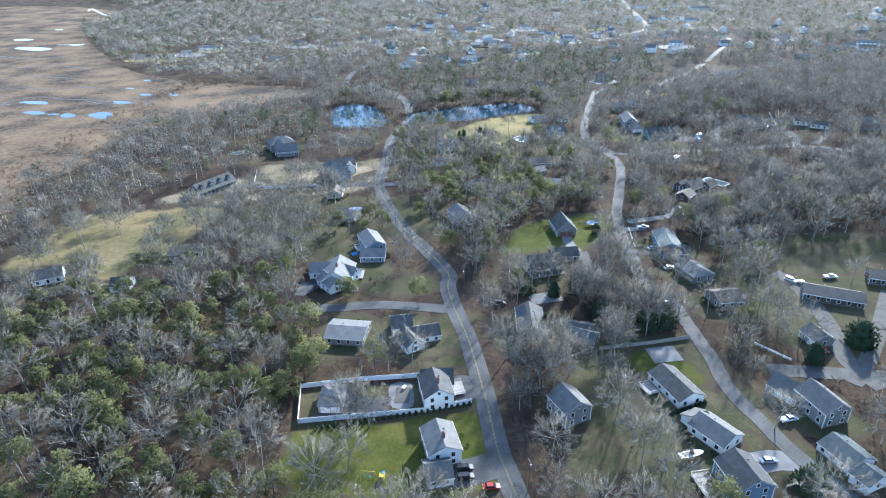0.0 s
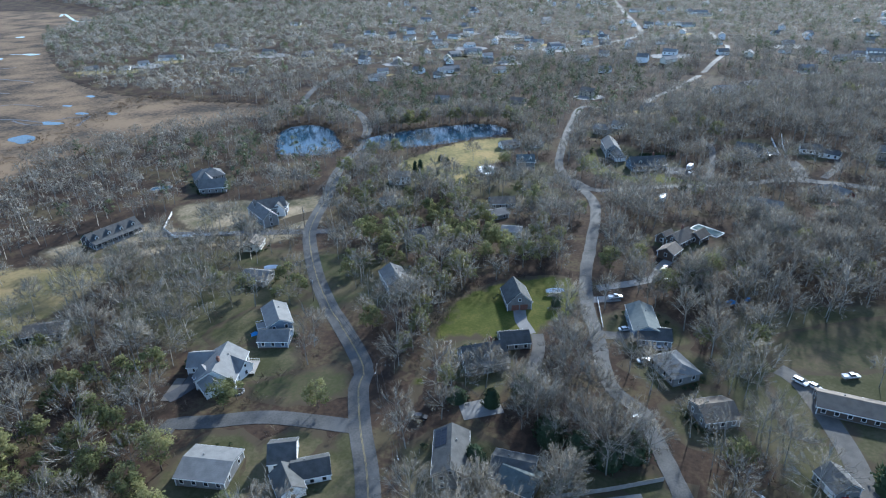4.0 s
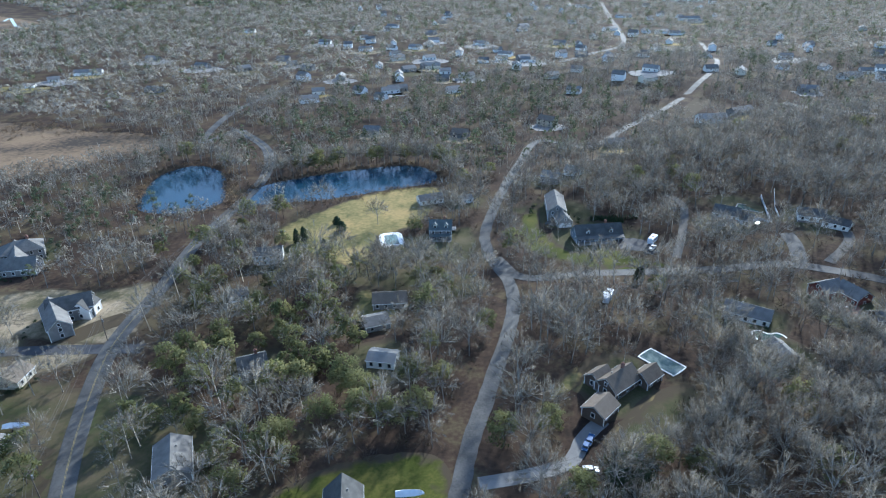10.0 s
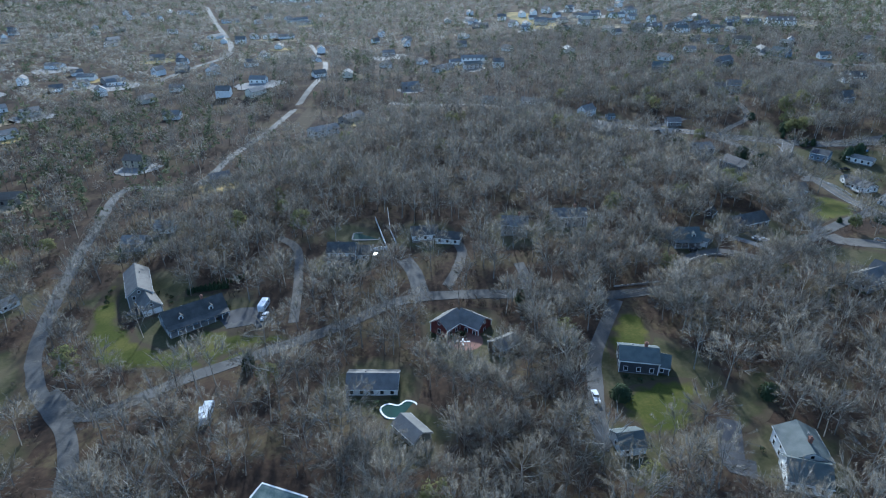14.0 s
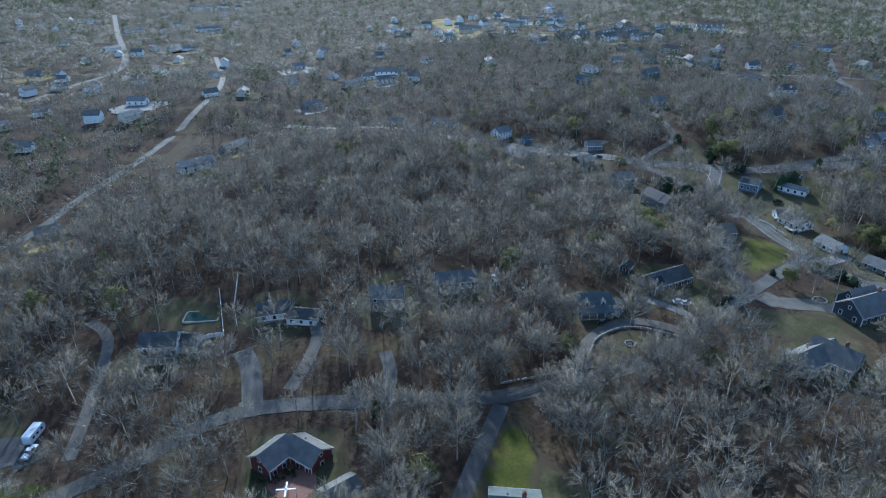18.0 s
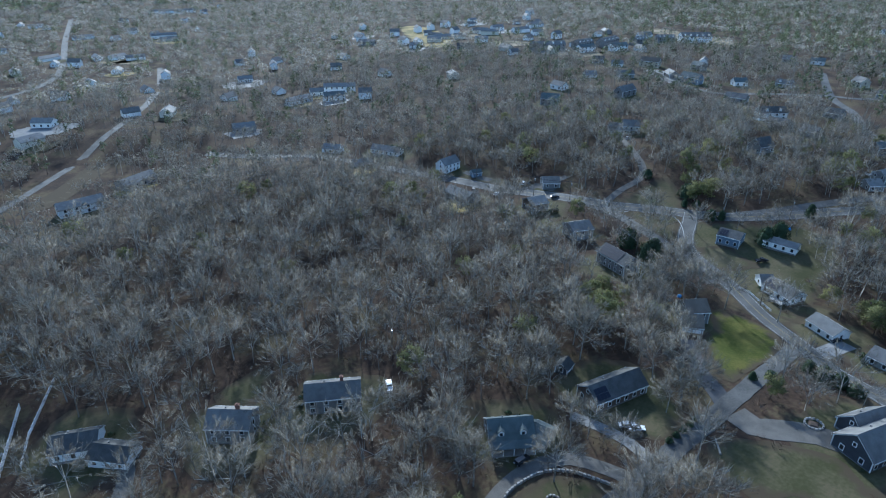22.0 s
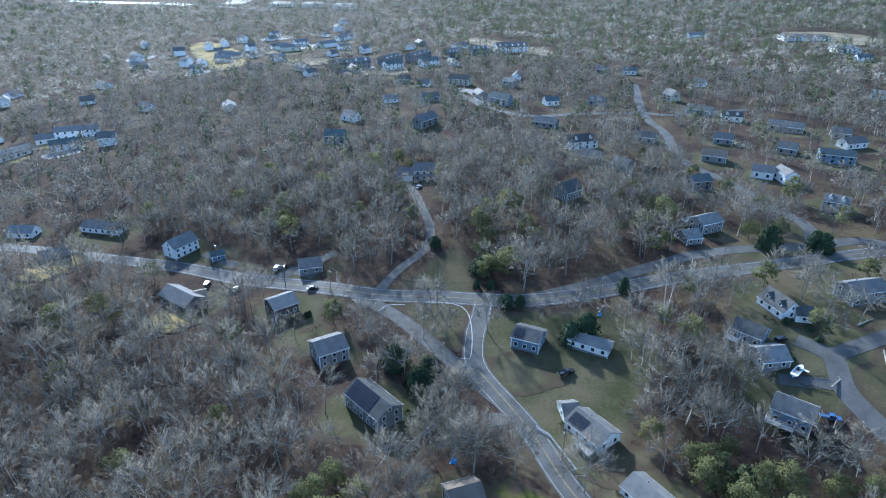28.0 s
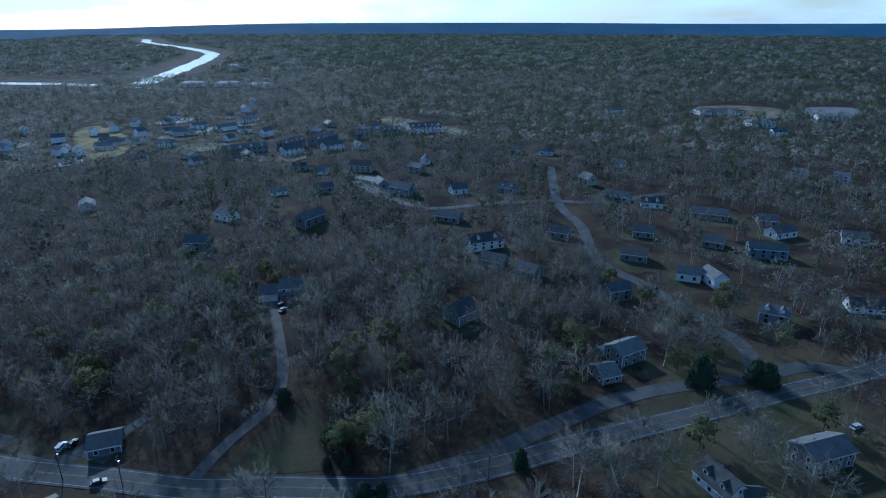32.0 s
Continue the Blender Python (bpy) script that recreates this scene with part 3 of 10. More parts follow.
def block(root, bx, by, turn, L, W, eave, ridge, roof, wall, hip=0.0, windows=True, dormers=0, chimney=False, garage=0, garage_end=0, garage_mat="trim", porch=False, solar=0, door=False, pane=True, trim=True, back_windows=False):
    """One roofed body of a house: walls with gables, roof slabs, trim, windows, doors, dormers. The front looks along -y."""
    base = pose(bx, by, 0, 0, 0, turn)
    to = lambda x, y, z: base @ Vector((x, y, z))
    w, l = W / 2, L / 2
    rise = ridge - eave
    g = Geo()
    if hip:
        g.box(0, 0, -1.5, L, W, eave + 1.5)
        g.v = [to(*p) for p in g.v]
    else:
        g.extrude([(-w, -1.5), (w, -1.5), (w, eave), (0, ridge - 0.02), (-w, eave)], -l, l, lambda u, a, b: to(u, a, b))
    part("wall", g.mesh("wall", wall), root)
    if pane and L * W > 70:
        g = Geo().box(0, 0, -1.5, L + 0.12, W + 0.12, 1.85)
        g.v = [to(*p) for p in g.v]
        part("foundation", g.mesh("foundation", "concrete"), root)
    # roof
    o, t = 0.45, 0.2
    k = rise / w
    g = Geo()
    if hip:
        h = min(hip, l * 0.95)
        e = eave - o * k * 0.6
        vs = [(-l - o, -w - o, e), (l + o, -w - o, e), (l + o, w + o, e), (-l - o, w + o, e)]
        vs += [(x, y, z + t) for x, y, z in vs] + [(-l + h, 0, ridge + t), (l - h, 0, ridge + t)]
        g.poly([to(*p) for p in vs], [(3, 2, 1, 0), (0, 1, 5, 4), (1, 2, 6, 5), (2, 3, 7, 6), (3, 0, 4, 7), (4, 5, 9, 8), (6, 7, 8, 9), (5, 6, 9), (7, 4, 8)])
    else:
        e = eave - o * k
        g.extrude([(-w - o, e + 0.02), (0, ridge + 0.02), (w + o, e + 0.02), (w + o, e + 0.02 + t), (0, ridge + 0.04 + t), (-w - o, e + 0.02 + t)], -l - 0.35, l + 0.35, lambda u, a, b: to(u, a, b))
    roof_ob = part("roof", g.mesh("roof", roof), root)
    if trim and not hip:
        g = Geo()
        for sx in (-1, 1):
            for sy in (-1, 1):
                g.box(sx * (l + 0.012), sy * (w + 0.012), -0.2, 0.22, 0.22, eave - 0.15 + 0.2)
            for sy in (-1, 1):
                # rake boards along the gable
                g.extrude([(sy * (w + o), e - 0.12), (0, ridge - 0.12), (0, ridge + 0.02), (sy * (w + o), e + 0.02)], sx * (l + 0.30), sx * (l + 0.37), lambda u, a, b: (u, a, b))
        for sy in (-1, 1):
            g.box(0, sy * (w + o + 0.03), e - 0.06, L + 0.7, 0.06, 0.26)
        g.v = [to(*p) for p in g.v]
        part("trim", g.mesh("trim", "trim"), root)
    # windows
    place = lambda x, y, z, turned: base @ pose(x, y, z, 0, 0, turned)
    def win(x, y, z, turned, size=(1.0, 1.4)):
        wd = part("window", WINDOW[size] if pane else DARK[size], root, at=place(x, y, z, turned))
        if pane:
            part("pane", PANE[size], wd)
    floors = [0.9] if eave < 4.5 else [0.75, eave - 1.75]
    ends = floors if pane else floors[-1:]
    if windows:
        n = max(1, int(L / (2.9 if pane else 4.2)))
        for z in floors:
            for i in range(n):
                x = -l + L * (i + 0.5) / n
                low = z == floors[0]
                if not (low and garage and not garage_end and abs(x - (l - 1.6 - 1.5 * (garage - 1))) < 1.6 * garage) and not (low and door and i == n // 2):
                    win(x, -w - 0.03, z, 0)
                if back_windows:
                    win(x, w + 0.03, z, 180)
        m = max(1, int(W / 4.2)) if pane else 1
        for sx in (-1, 1):
            for z in ends + ([eave + 0.5] if rise > 2.4 and not hip and pane else []):
                for i in range(m if z <= eave else 1):
                    y = -w + W * (i + 0.5) / m if z <= eave else 0
                    if not (garage and garage_end == sx and z == floors[0]):
                        win(sx * (l + 0.03), y, z, 90 * sx, (1.0, 1.4) if z <= eave else (0.8, 1.0))
    if door:
        x = -l + L * (int(L / 2.9) // 2 + 0.5) / max(1, int(L / 2.9))
        part("door_frame", DOOR_FRAME, part("door", DOOR, root, "panelled front door", at=place(x, -w - 0.05, 0.1, 0)))
    for i in range(garage):
        if garage_end:
            part("garage_door", GARAGE[garage_mat], root, at=place(garage_end * (l + 0.06), (i - (garage - 1) / 2) * 3.2, 0, 90 * garage_end))
        else:
            part("garage_door", GARAGE[garage_mat], root, at=place(l - 1.8 - i * 3.1, -w - 0.06, 0, 0))
    if chimney:
        part("chimney", CHIMNEY, root, "brick chimney", at=place(l * 0.35, 0.3, ridge - 1.6, 0))
    if pane and not hip and L > 9 and wall != "tan":
        g = Geo().box(-l * 0.3, w * 0.3, ridge - rise * 0.3, 0.35, 0.35, 0.7)
        g.v = [to(*p) for p in g.v]
        part("roof_vent", g.mesh("roof_vent", "stone"), roof_ob)
    # dormers
    for i in range(dormers):
        x = -l + L * (i + 0.5) / dormers
        y0, z0, dw, dh = -w * 0.78, eave + rise * 0.22 - 0.05, 0.8, 1.3
        y1 = y0 + (dh + 0.75) / k
        g = Geo().extrude([(-dw, -0.5), (dw, -0.5), (dw, dh), (0, dh + 0.7), (-dw, dh)], y0, min(y1, -0.2), lambda u, a, b: to(x + a, u, z0 + b))
        dm = part("dormer", g.mesh("dormer", "white"), root)
        g = Geo().extrude([(-dw - 0.25, dh - 0.2), (0, dh + 0.72), (dw + 0.25, dh - 0.2), (dw + 0.25, dh - 0.06), (0, dh + 0.88), (-dw - 0.25, dh - 0.06)], y0 - 0.25, min(y1 + 0.3, 0), lambda u, a, b: to(x + a, u, z0 + b))
        part("dormer_roof", g.mesh("dormer_roof", roof), dm)
        part("window", WINDOW[(0.8, 1.0)], dm, at=place(x, y0 - 0.04, z0 + 0.2, 0))
        if pane:
            part("pane", PANE[(0.8, 1.0)], dm, at=place(x, y0 - 0.04, z0 + 0.2, 0))
    if porch:
        n = max(2, int(L / 2.6))
        g = Geo()
        g.box(0, -w - 1.1, -0.8, L, 2.2, 1.05)
        g.v = [to(*p) for p in g.v]
        part("porch_deck", g.mesh("porch_deck", "deck"), root)
        g = Geo().extrude([(-w - 2.5, 2.62), (-w - 0.02, 3.1), (-w - 0.02, 3.25), (-w - 2.5, 2.77)], -l - 0.1, l + 0.1, lambda u, a, b: to(u, a, b))
        part("porch_roof", g.mesh("porch_roof", roof), root)
        for i in range(n + 1):
            part("porch_column", COLUMN, root, at=place(-l + 0.2 + (L - 0.4) * i / n, -w - 2.1, 0.25, 0))
    # rows of solar panels on the front slope
    a = math.degrees(math.atan2(rise, w))
    for i in range(solar):
        for j in range(3 if solar > 8 else 2):
            x = -l + 1.0 + i * 1.06
            d = (0.7 if solar > 8 else 1.2) + j * 1.75
            y = -w - 0.2 + d * math.cos(radians(a))
            part("solar_panel", PANEL, roof_ob, at=place(x, y, eave + (y + w) * k + 0.32, 0) @ pose(0, 0, 0, a, 0, 0))


PLOTS = []


def plot(x, y, reach):
    """Worn grass round a house, under the trees of its lot."""
    here = [line for line in MOWN + [CLEAR[k][0] for k in LAWNS] if inside(np.array([x]), np.array([y]), line)[0]]
    if here:
        return
    rnd = random.Random(len(PLOTS) * 7 + 3)
    PLOTS.append((x, y))
    ring = [(x + math.cos(k * 0.7) * reach * rnd.uniform(0.75, 1.2), y + math.sin(k * 0.7) * reach * rnd.uniform(0.75, 1.2)) for k in range(9)]
    area("lawn", ring, "lawn", 0.012 + 0.0004 * len(PLOTS), "thin olive winter grass round a house", "lawn", clear=False, wobble=1.0)


def house(x, y, yaw, L, W, eave, ridge, roof, wall, label, wings=(), name="house", category="house", group="", deck=None, **more):
    """A house of one or more bodies; wings: (x, y, yaw, L, W, eave, ridge, extras) in the plan."""
    z = land(x, y)
    root = thing(name, x, y, z, yaw, label, category, group)
    block(root, 0, 0, 0, L, W, eave, ridge, "roof_" + roof, wall, **more)
    ROOFS.append((x, y, math.hypot(L, W) / 2 + 0.5))
    c, s = math.cos(radians(yaw)), math.sin(radians(yaw))
    for wx, wy, wyaw, wL, wW, we, wr, extras in wings:
        dx, dy = wx - x, wy - y
        opts = {"pane": more.get("pane", True), **extras}
        wroof, wwall = "roof_" + opts.pop("roof", roof), opts.pop("wall", wall)
        block(root, c * dx + s * dy, -s * dx + c * dy, wyaw - yaw, wL, wW, we, wr, wroof, wwall, **opts)
        ROOFS.append((wx, wy, math.hypot(wL, wW) / 2 + 0.3))
    if group == "houses of the estate" or (x > 430 and y > 330 or x > 300 and y > 430) and group == "":
        # open front yard down the slope
        CLEAR.append(([(x, y), (x - 14, y - 9)], 9.0, False))
    if more.get("pane", True) or group == "houses of the estate":
        plot(x, y, max(L, W) / 2 + 8.5)
    if deck:
        dx, dy, sx, sy, high = deck
        g = Geo().box(dx, dy, high - 0.2, sx, sy, 0.2)
        for i in (-1, 1):
            for j in (-1, 1):
                g.box(dx + i * (sx / 2 - 0.1), dy + j * (sy / 2 - 0.1), -1.0, 0.15, 0.15, high + 0.9)
        dk = part("deck", g.mesh("deck", "deck"), root, "weathered timber deck")
        g = Geo()
        for i, j, a, b in ((0, -1, sx, 0.06), (-1, 0, 0.06, sy), (1, 0, 0.06, sy)):
            g.box(dx + i * (sx / 2 - 0.05), dy + j * (sy / 2 - 0.05), high + 0.85, a, b, 0.08)
            for q in range(int(max(a, b) / 0.5)):
                u = -max(a, b) / 2 + 0.25 + q * 0.5
                g.box(dx + i * (sx / 2 - 0.05) + (u if a > b else 0), dy + j * (sy / 2 - 0.05) + (u if b > a else 0), high, 0.05, 0.05, 0.87)
        part("railing", g.mesh("railing", "trim"), dk, "white railing")
    return root


def car_meshes():
    """Shared meshes of cars, by kind: body, glass, wheels."""
    kinds = {}
    outline = {
        "car": ([(-2.3, 0.35), (2.3, 0.35), (2.35, 0.75), (1.2, 0.95), (-1.9, 0.98), (-2.35, 0.85)], [(-1.75, 0.96), (1.15, 0.93), (0.4, 1.42), (-1.25, 1.45)]),
        "suv": ([(-2.3, 0.4), (2.35, 0.4), (2.4, 0.9), (1.3, 1.1), (-2.3, 1.1), (-2.35, 0.8)], [(-2.25, 1.08), (1.25, 1.08), (0.6, 1.72), (-2.1, 1.75)]),
        "pickup": ([(-2.8, 0.5), (2.8, 0.5), (2.85, 1.0), (1.5, 1.15), (-2.8, 1.15), (-2.85, 0.8)], [(-0.6, 1.13), (1.4, 1.13), (0.8, 1.8), (-0.5, 1.82)]),
    }
    for key, (low, top) in outline.items():
        kinds[key] = {}
        for colour in ("white", "silver", "black", "blue", "red", "grey"):
            g = Geo().extrude(low, -0.88, 0.88, lambda u, a, b: (a, u, b))
            # roof panel over the glasshouse
            x0, x1, z = top[3][0], top[2][0], max(top[2][1], top[3][1])
            g.box((x0 + x1) / 2, 0, z - 0.02, x1 - x0 + 0.1, 1.45, 0.07)
            if key == "pickup":
                g.box(-1.75, 0.8, 1.15, 2.0, 0.1, 0.18).box(-1.75, -0.8, 1.15, 2.0, 0.1, 0.18).box(-2.78, 0, 1.15, 0.1, 1.7, 0.18)
            kinds[key][colour] = g.mesh("body", "car_" + colour)
        g = Geo()
        n = len(top)
        vs = [(a, -0.84 + 0.16 * (b > 1.2), b) for a, b in top] + [(a, 0.84 - 0.16 * (b > 1.2), b) for a, b in top]
        g.poly(vs, [(0, 1, 2, 3), (7, 6, 5, 4), (1, 5, 6, 2), (0, 3, 7, 4), (3, 2, 6, 7)])
        kinds[key]["glass"] = g.mesh("windscreen", "glass")
    return kinds


CARS = car_meshes()
TYRE = Geo().rod((0, -0.11, 0), (0, 0.11, 0), 0.34, sides=12).mesh("wheel", "tyre")
RIM = Geo().rod((0, -0.12, 0), (0, 0.12, 0), 0.2, sides=8).mesh("rim", "metal")
LIGHT = Geo().box(0, 0, 0, 0.08, 0.35, 0.15).mesh("light", "trim")


def vehicle(x, y, yaw, kind, colour, label):
    root = thing({"car": "car", "suv": "car", "pickup": "pickup_truck"}[kind], x, y, land(x, y) + 0.14, yaw, label, "car" if kind != "pickup" else "truck", "parked vehicles")
    root.scale = (0.93, 0.93, 0.93)
    part("body", CARS[kind][colour], root)
    part("windscreen", CARS[kind]["glass"], root, "dark tinted glass")
    far = 1.75 if kind == "pickup" else 1.4
    for sx in (-far, far):
        for sy in (-0.82, 0.82):
            part("rim", RIM, part("wheel", TYRE, root, at=pose(sx, sy, 0.34)))
    for sx in (-1, 1):
        for sy in (-0.6, 0.6):
            part("headlight" if sx > 0 else "tail_light", LIGHT, root, at=pose(sx * (2.83 if kind == "pickup" else 2.34), sy, 0.72))
    ROOFS.append((x, y, 2.6))


def fence(points, height, mat, label, gap=2.4, solid=True, name="fence"):
    """A fence along a line: posts and panels, or posts and rails."""
    x0, y0 = points[0]
    z0 = land(x0, y0)
    root = thing(name, x0, y0, z0, 0, label, "fence")
    post = Geo().box(0, 0, -0.3, 0.13, 0.13, height + 0.4).box(0, 0, height + 0.1, 0.18, 0.18, 0.06).mesh("post", mat)
    panel = Geo()
    if solid:
        panel.box(0, 0, 0.06, gap, 0.05, height - 0.08).box(0, 0, height - 0.1, gap, 0.08, 0.1).box(0, 0, 0.1, gap, 0.08, 0.12)
    else:
        for z in (0.35, 0.75, height - 0.1):
            panel.box(0, 0, z, gap, 0.06, 0.12)
    panel = panel.mesh("panel", mat)
    for (ax, ay), (bx, by) in zip(points[:-1], points[1:]):
        n = max(1, round(math.hypot(bx - ax, by - ay) / gap))
        turn = math.degrees(math.atan2(by - ay, bx - ax))
        for i in range(n):
            px, py = ax + (bx - ax) * i / n, ay + (by - ay) * i / n
            qx, qy = ax + (bx - ax) * (i + 0.5) / n, ay + (by - ay) * (i + 0.5) / n
            part("post", post, root, at=pose(px - x0, py - y0, land(px, py) - z0))
            part("panel", panel, root, at=pose(qx - x0, qy - y0, land(qx, qy) - z0, 0, 0, turn) @ Matrix.Diagonal((math.hypot(bx - ax, by - ay) / n / gap, 1, 1, 1)))
    CLEAR.append((points, 1.5, False))
    return root


def swimming_pool(x, y, yaw, outline, rim, water, label, wide=1.0):
    """An in-ground pool: a paved rim with the water let into it."""
    z = land(x, y)
    root = thing("swimming_pool", x, y, z, yaw, label, "swimming pool")
    line = outline if len(outline) > 12 else smooth(outline, 0.8, True)
    n = len(line)
    outer = []
    for i, (a, b) in enumerate(line):
        p, q = line[i - 1], line[(i + 1) % n]
        d = Vector((q[0] - p[0], q[1] - p[1])).normalized()
        outer.append((a + d.y * wide, b - d.x * wide))
    g = Geo()
    vs = [(a, b, 0.22) for a, b in outer] + [(a, b, 0.22) for a, b in line] + [(a, b, -0.3) for a, b in outer] + [(a, b, 0.0) for a, b in line]
    fs = []
    for i in range(n):
        j = (i + 1) % n
        fs += [(i, j, n + j, n + i), (2 * n + i, 2 * n + j, j, i), (n + i, n + j, 3 * n + j, 3 * n + i)]
    part("coping", g.poly(vs, fs).mesh("coping", rim), root)
    part("water", Geo().poly([(a * 1.01, b * 1.01, 0.12) for a, b in line], [tuple(range(n))]).mesh("water", water), root)
    CLEAR.append(([(x + math.cos(radians(yaw)) * a - math.sin(radians(yaw)) * b, y + math.sin(radians(yaw)) * a + math.cos(radians(yaw)) * b) for a, b in outer], 4.5, True))
    return root


def utility_pole(x, y, yaw, height=10.5, lamp=False):
    root = thing("utility_pole", x, y, land(x, y), yaw, "tall weathered wooden utility pole with a crossarm beside the road", "utility pole", "utility poles")
    part("pole", Geo().rod((0, 0, -0.5), (0, 0, height), 0.17, 0.11, 8).mesh("pole", "wood"), root)
    arm = part("crossarm", Geo().box(0, 0, height - 0.8, 0.12, 2.4, 0.14).mesh("crossarm", "wood"), root)
    for u in (-1.05, -0.4, 0.4, 1.05):
        part("insulator", Geo().rod((0, u, height - 0.66), (0, u, height - 0.46), 0.06, 0.04).mesh("insulator", "metal"), arm)
    if lamp:
        g = Geo().rod((0, 0, height - 2.2), (0, -1.8, height - 1.7), 0.04).box(0, -2.0, height - 1.8, 0.25, 0.6, 0.14)
        part("lamp_arm", g.mesh("lamp_arm", "metal"), root, "galvanised street lamp arm")
    else:
        part("transformer", Geo().rod((0.32, 0, height - 2.6), (0.32, 0, height - 1.6), 0.24, sides=10).mesh("transformer", "metal"), root)
    return (x, y, land(x, y) + height - 0.5)


def cables(ends, yaw):
    """Wires that sag from pole to pole, each one continuous."""
    root = thing("power_line", ends[0][0], ends[0][1], ends[0][2], 0, "black overhead cables strung between the utility poles", "cable")
    for u in (-1.05, 0.4, 1.05):
        ox, oy = -math.sin(radians(yaw)) * u, math.cos(radians(yaw)) * u
        vs, fs = [], []
        for k, (a, b) in enumerate(zip(ends[:-1], ends[1:])):
            for i in range(0 if k == 0 else 1, 9):
                t = i / 8
                p = Vector((a[0] + (b[0] - a[0]) * t + ox - ends[0][0], a[1] + (b[1] - a[1]) * t + oy - ends[0][1], a[2] + (b[2] - a[2]) * t - 3.2 * t * (1 - t) - ends[0][2]))
                n = len(vs)
                vs += [p + Vector((0.03, 0, -0.02)), p + Vector((-0.03, 0, -0.02)), p + Vector((0, 0, 0.03))]
                if n:
                    fs += [(n - 3 + j, n - 3 + (j + 1) % 3, n + (j + 1) % 3, n + j) for j in range(3)]
        part("cable", Geo().poly(vs, fs).mesh("cable", "wire"), root)


def boat(x, y, yaw, label, wrapped=True, long=7.0):
    root = thing("boat", x, y, land(x, y) + 0.1, yaw, label, "boat")
    g = Geo()
    ribs = [(-0.5, 1.0), (-0.2, 1.1), (0.2, 1.0), (0.42, 0.55), (0.5, 0.05)]
    vs = []
    for u, w in ribs:
        vs += [(u * long, -w, 1.4), (u * long, w, 1.4), (u * long, 0, 0.55)]
    fs = [(0, 2, 1)] + [q for i in range(len(ribs) - 1) for q in ((3 * i, 3 * i + 3, 3 * i + 5, 3 * i + 2), (3 * i + 1, 3 * i + 2, 3 * i + 5, 3 * i + 4))] + [(3 * i, 3 * i + 1, 3 * i + 4, 3 * i + 3) for i in range(len(ribs) - 1)]
    part("hull", g.poly(vs, fs).mesh("hull", "tarp"), root)
    if wrapped:
        vs = []
        for (u, w), h in zip(ribs, (2.2, 2.6, 2.5, 2.0, 1.5)):
            vs += [(u * long, -w - 0.05, 1.38), (u * long, w + 0.05, 1.38), (u * long, 0, h)]
        fs = [(0, 1, 2)] + [q for i in range(len(ribs) - 1) for q in ((3 * i, 3 * i + 2, 3 * i + 5, 3 * i + 3), (3 * i + 1, 3 * i + 4, 3 * i + 5, 3 * i + 2))]
        part("cover", Geo().poly(vs, fs).mesh("cover", "tarp"), root, "taut white winter cover")
    else:
        part("cockpit", Geo().box(-long * 0.1, 0, 1.38, long * 0.5, 1.5, 0.06).mesh("cockpit", "deck"), root)
        part("console", Geo().box(0, 0, 1.4, 0.9, 0.8, 0.9, taper=0.8).mesh("console", "glass"), root)
    g = Geo().box(0, 0, 0.35, long * 0.7, 0.15, 0.12).box(0, 0.5, 0.35, 0.1, 1.6, 0.12).box(long * 0.1, -0.5, 0.45, 0.12, 0.12, 0.45).box(-long * 0.25, 0.5, 0.45, 0.12, 0.12, 0.4)
    part("trailer", g.mesh("trailer", "metal"), root)
    for sy in (-0.9, 0.9):
        part("wheel", TYRE, root, at=pose(-long * 0.1, sy, 0.34))
    ROOFS.append((x, y, long / 2 + 1))


def camper(x, y, yaw, long, label, high=2.9):
    root = thing("camper_trailer", x, y, land(x, y) + 0.12, yaw, label, "camper")
    l = long / 2
    part("body", Geo().extrude([(-l, 0.5), (l - 0.5, 0.5), (l, 1.2), (l - 0.1, high - 0.5), (l - 0.6, high), (-l + 0.3, high), (-l, high - 0.3)], -1.2, 1.2, lambda u, a, b: (a, u, b)).mesh("body", "tarp"), root)
    for i in range(3):
        part("window", Geo().box(-l * 0.6 + i * l * 0.55, 0, 1.5, 0.9, 2.44, 0.6).mesh("window", "glass"), root)
    part("roof_vent", Geo().box(0, 0, high, 0.7, 0.7, 0.2).mesh("roof_vent", "trim"), root)
    for sx in (-0.6, 0.2):
        for sy in (-1.05, 1.05):
            part("wheel", TYRE, root, at=pose(sx, sy, 0.34))
    ROOFS.append((x, y, l + 1))


def road_line(root, points, offset, mat, width=0.12, dash=None, lift=0.165, name="road_marking"):
    """A painted line beside a road's middle."""
    line = smooth(points, 3.0)
    vs, fs = [], []
    run = 0.0
    for i, (x, y) in enumerate(line):
        a, b = line[max(i - 1, 0)], line[min(i + 1, len(line) - 1)]
        d = Vector((b[0] - a[0], b[1] - a[1])).normalized()
        for w in (offset - width / 2, offset + width / 2):
            px, py = x - d.y * w, y + d.x * w
            vs.append((px, py, land(px, py) + lift))
        if i and not (dash and i % 3 == 0):
            k = 2 * i
            fs.append((k - 2, k, k + 1, k - 1))
    part(name, Geo().poly(vs, fs).mesh(name, mat), root)


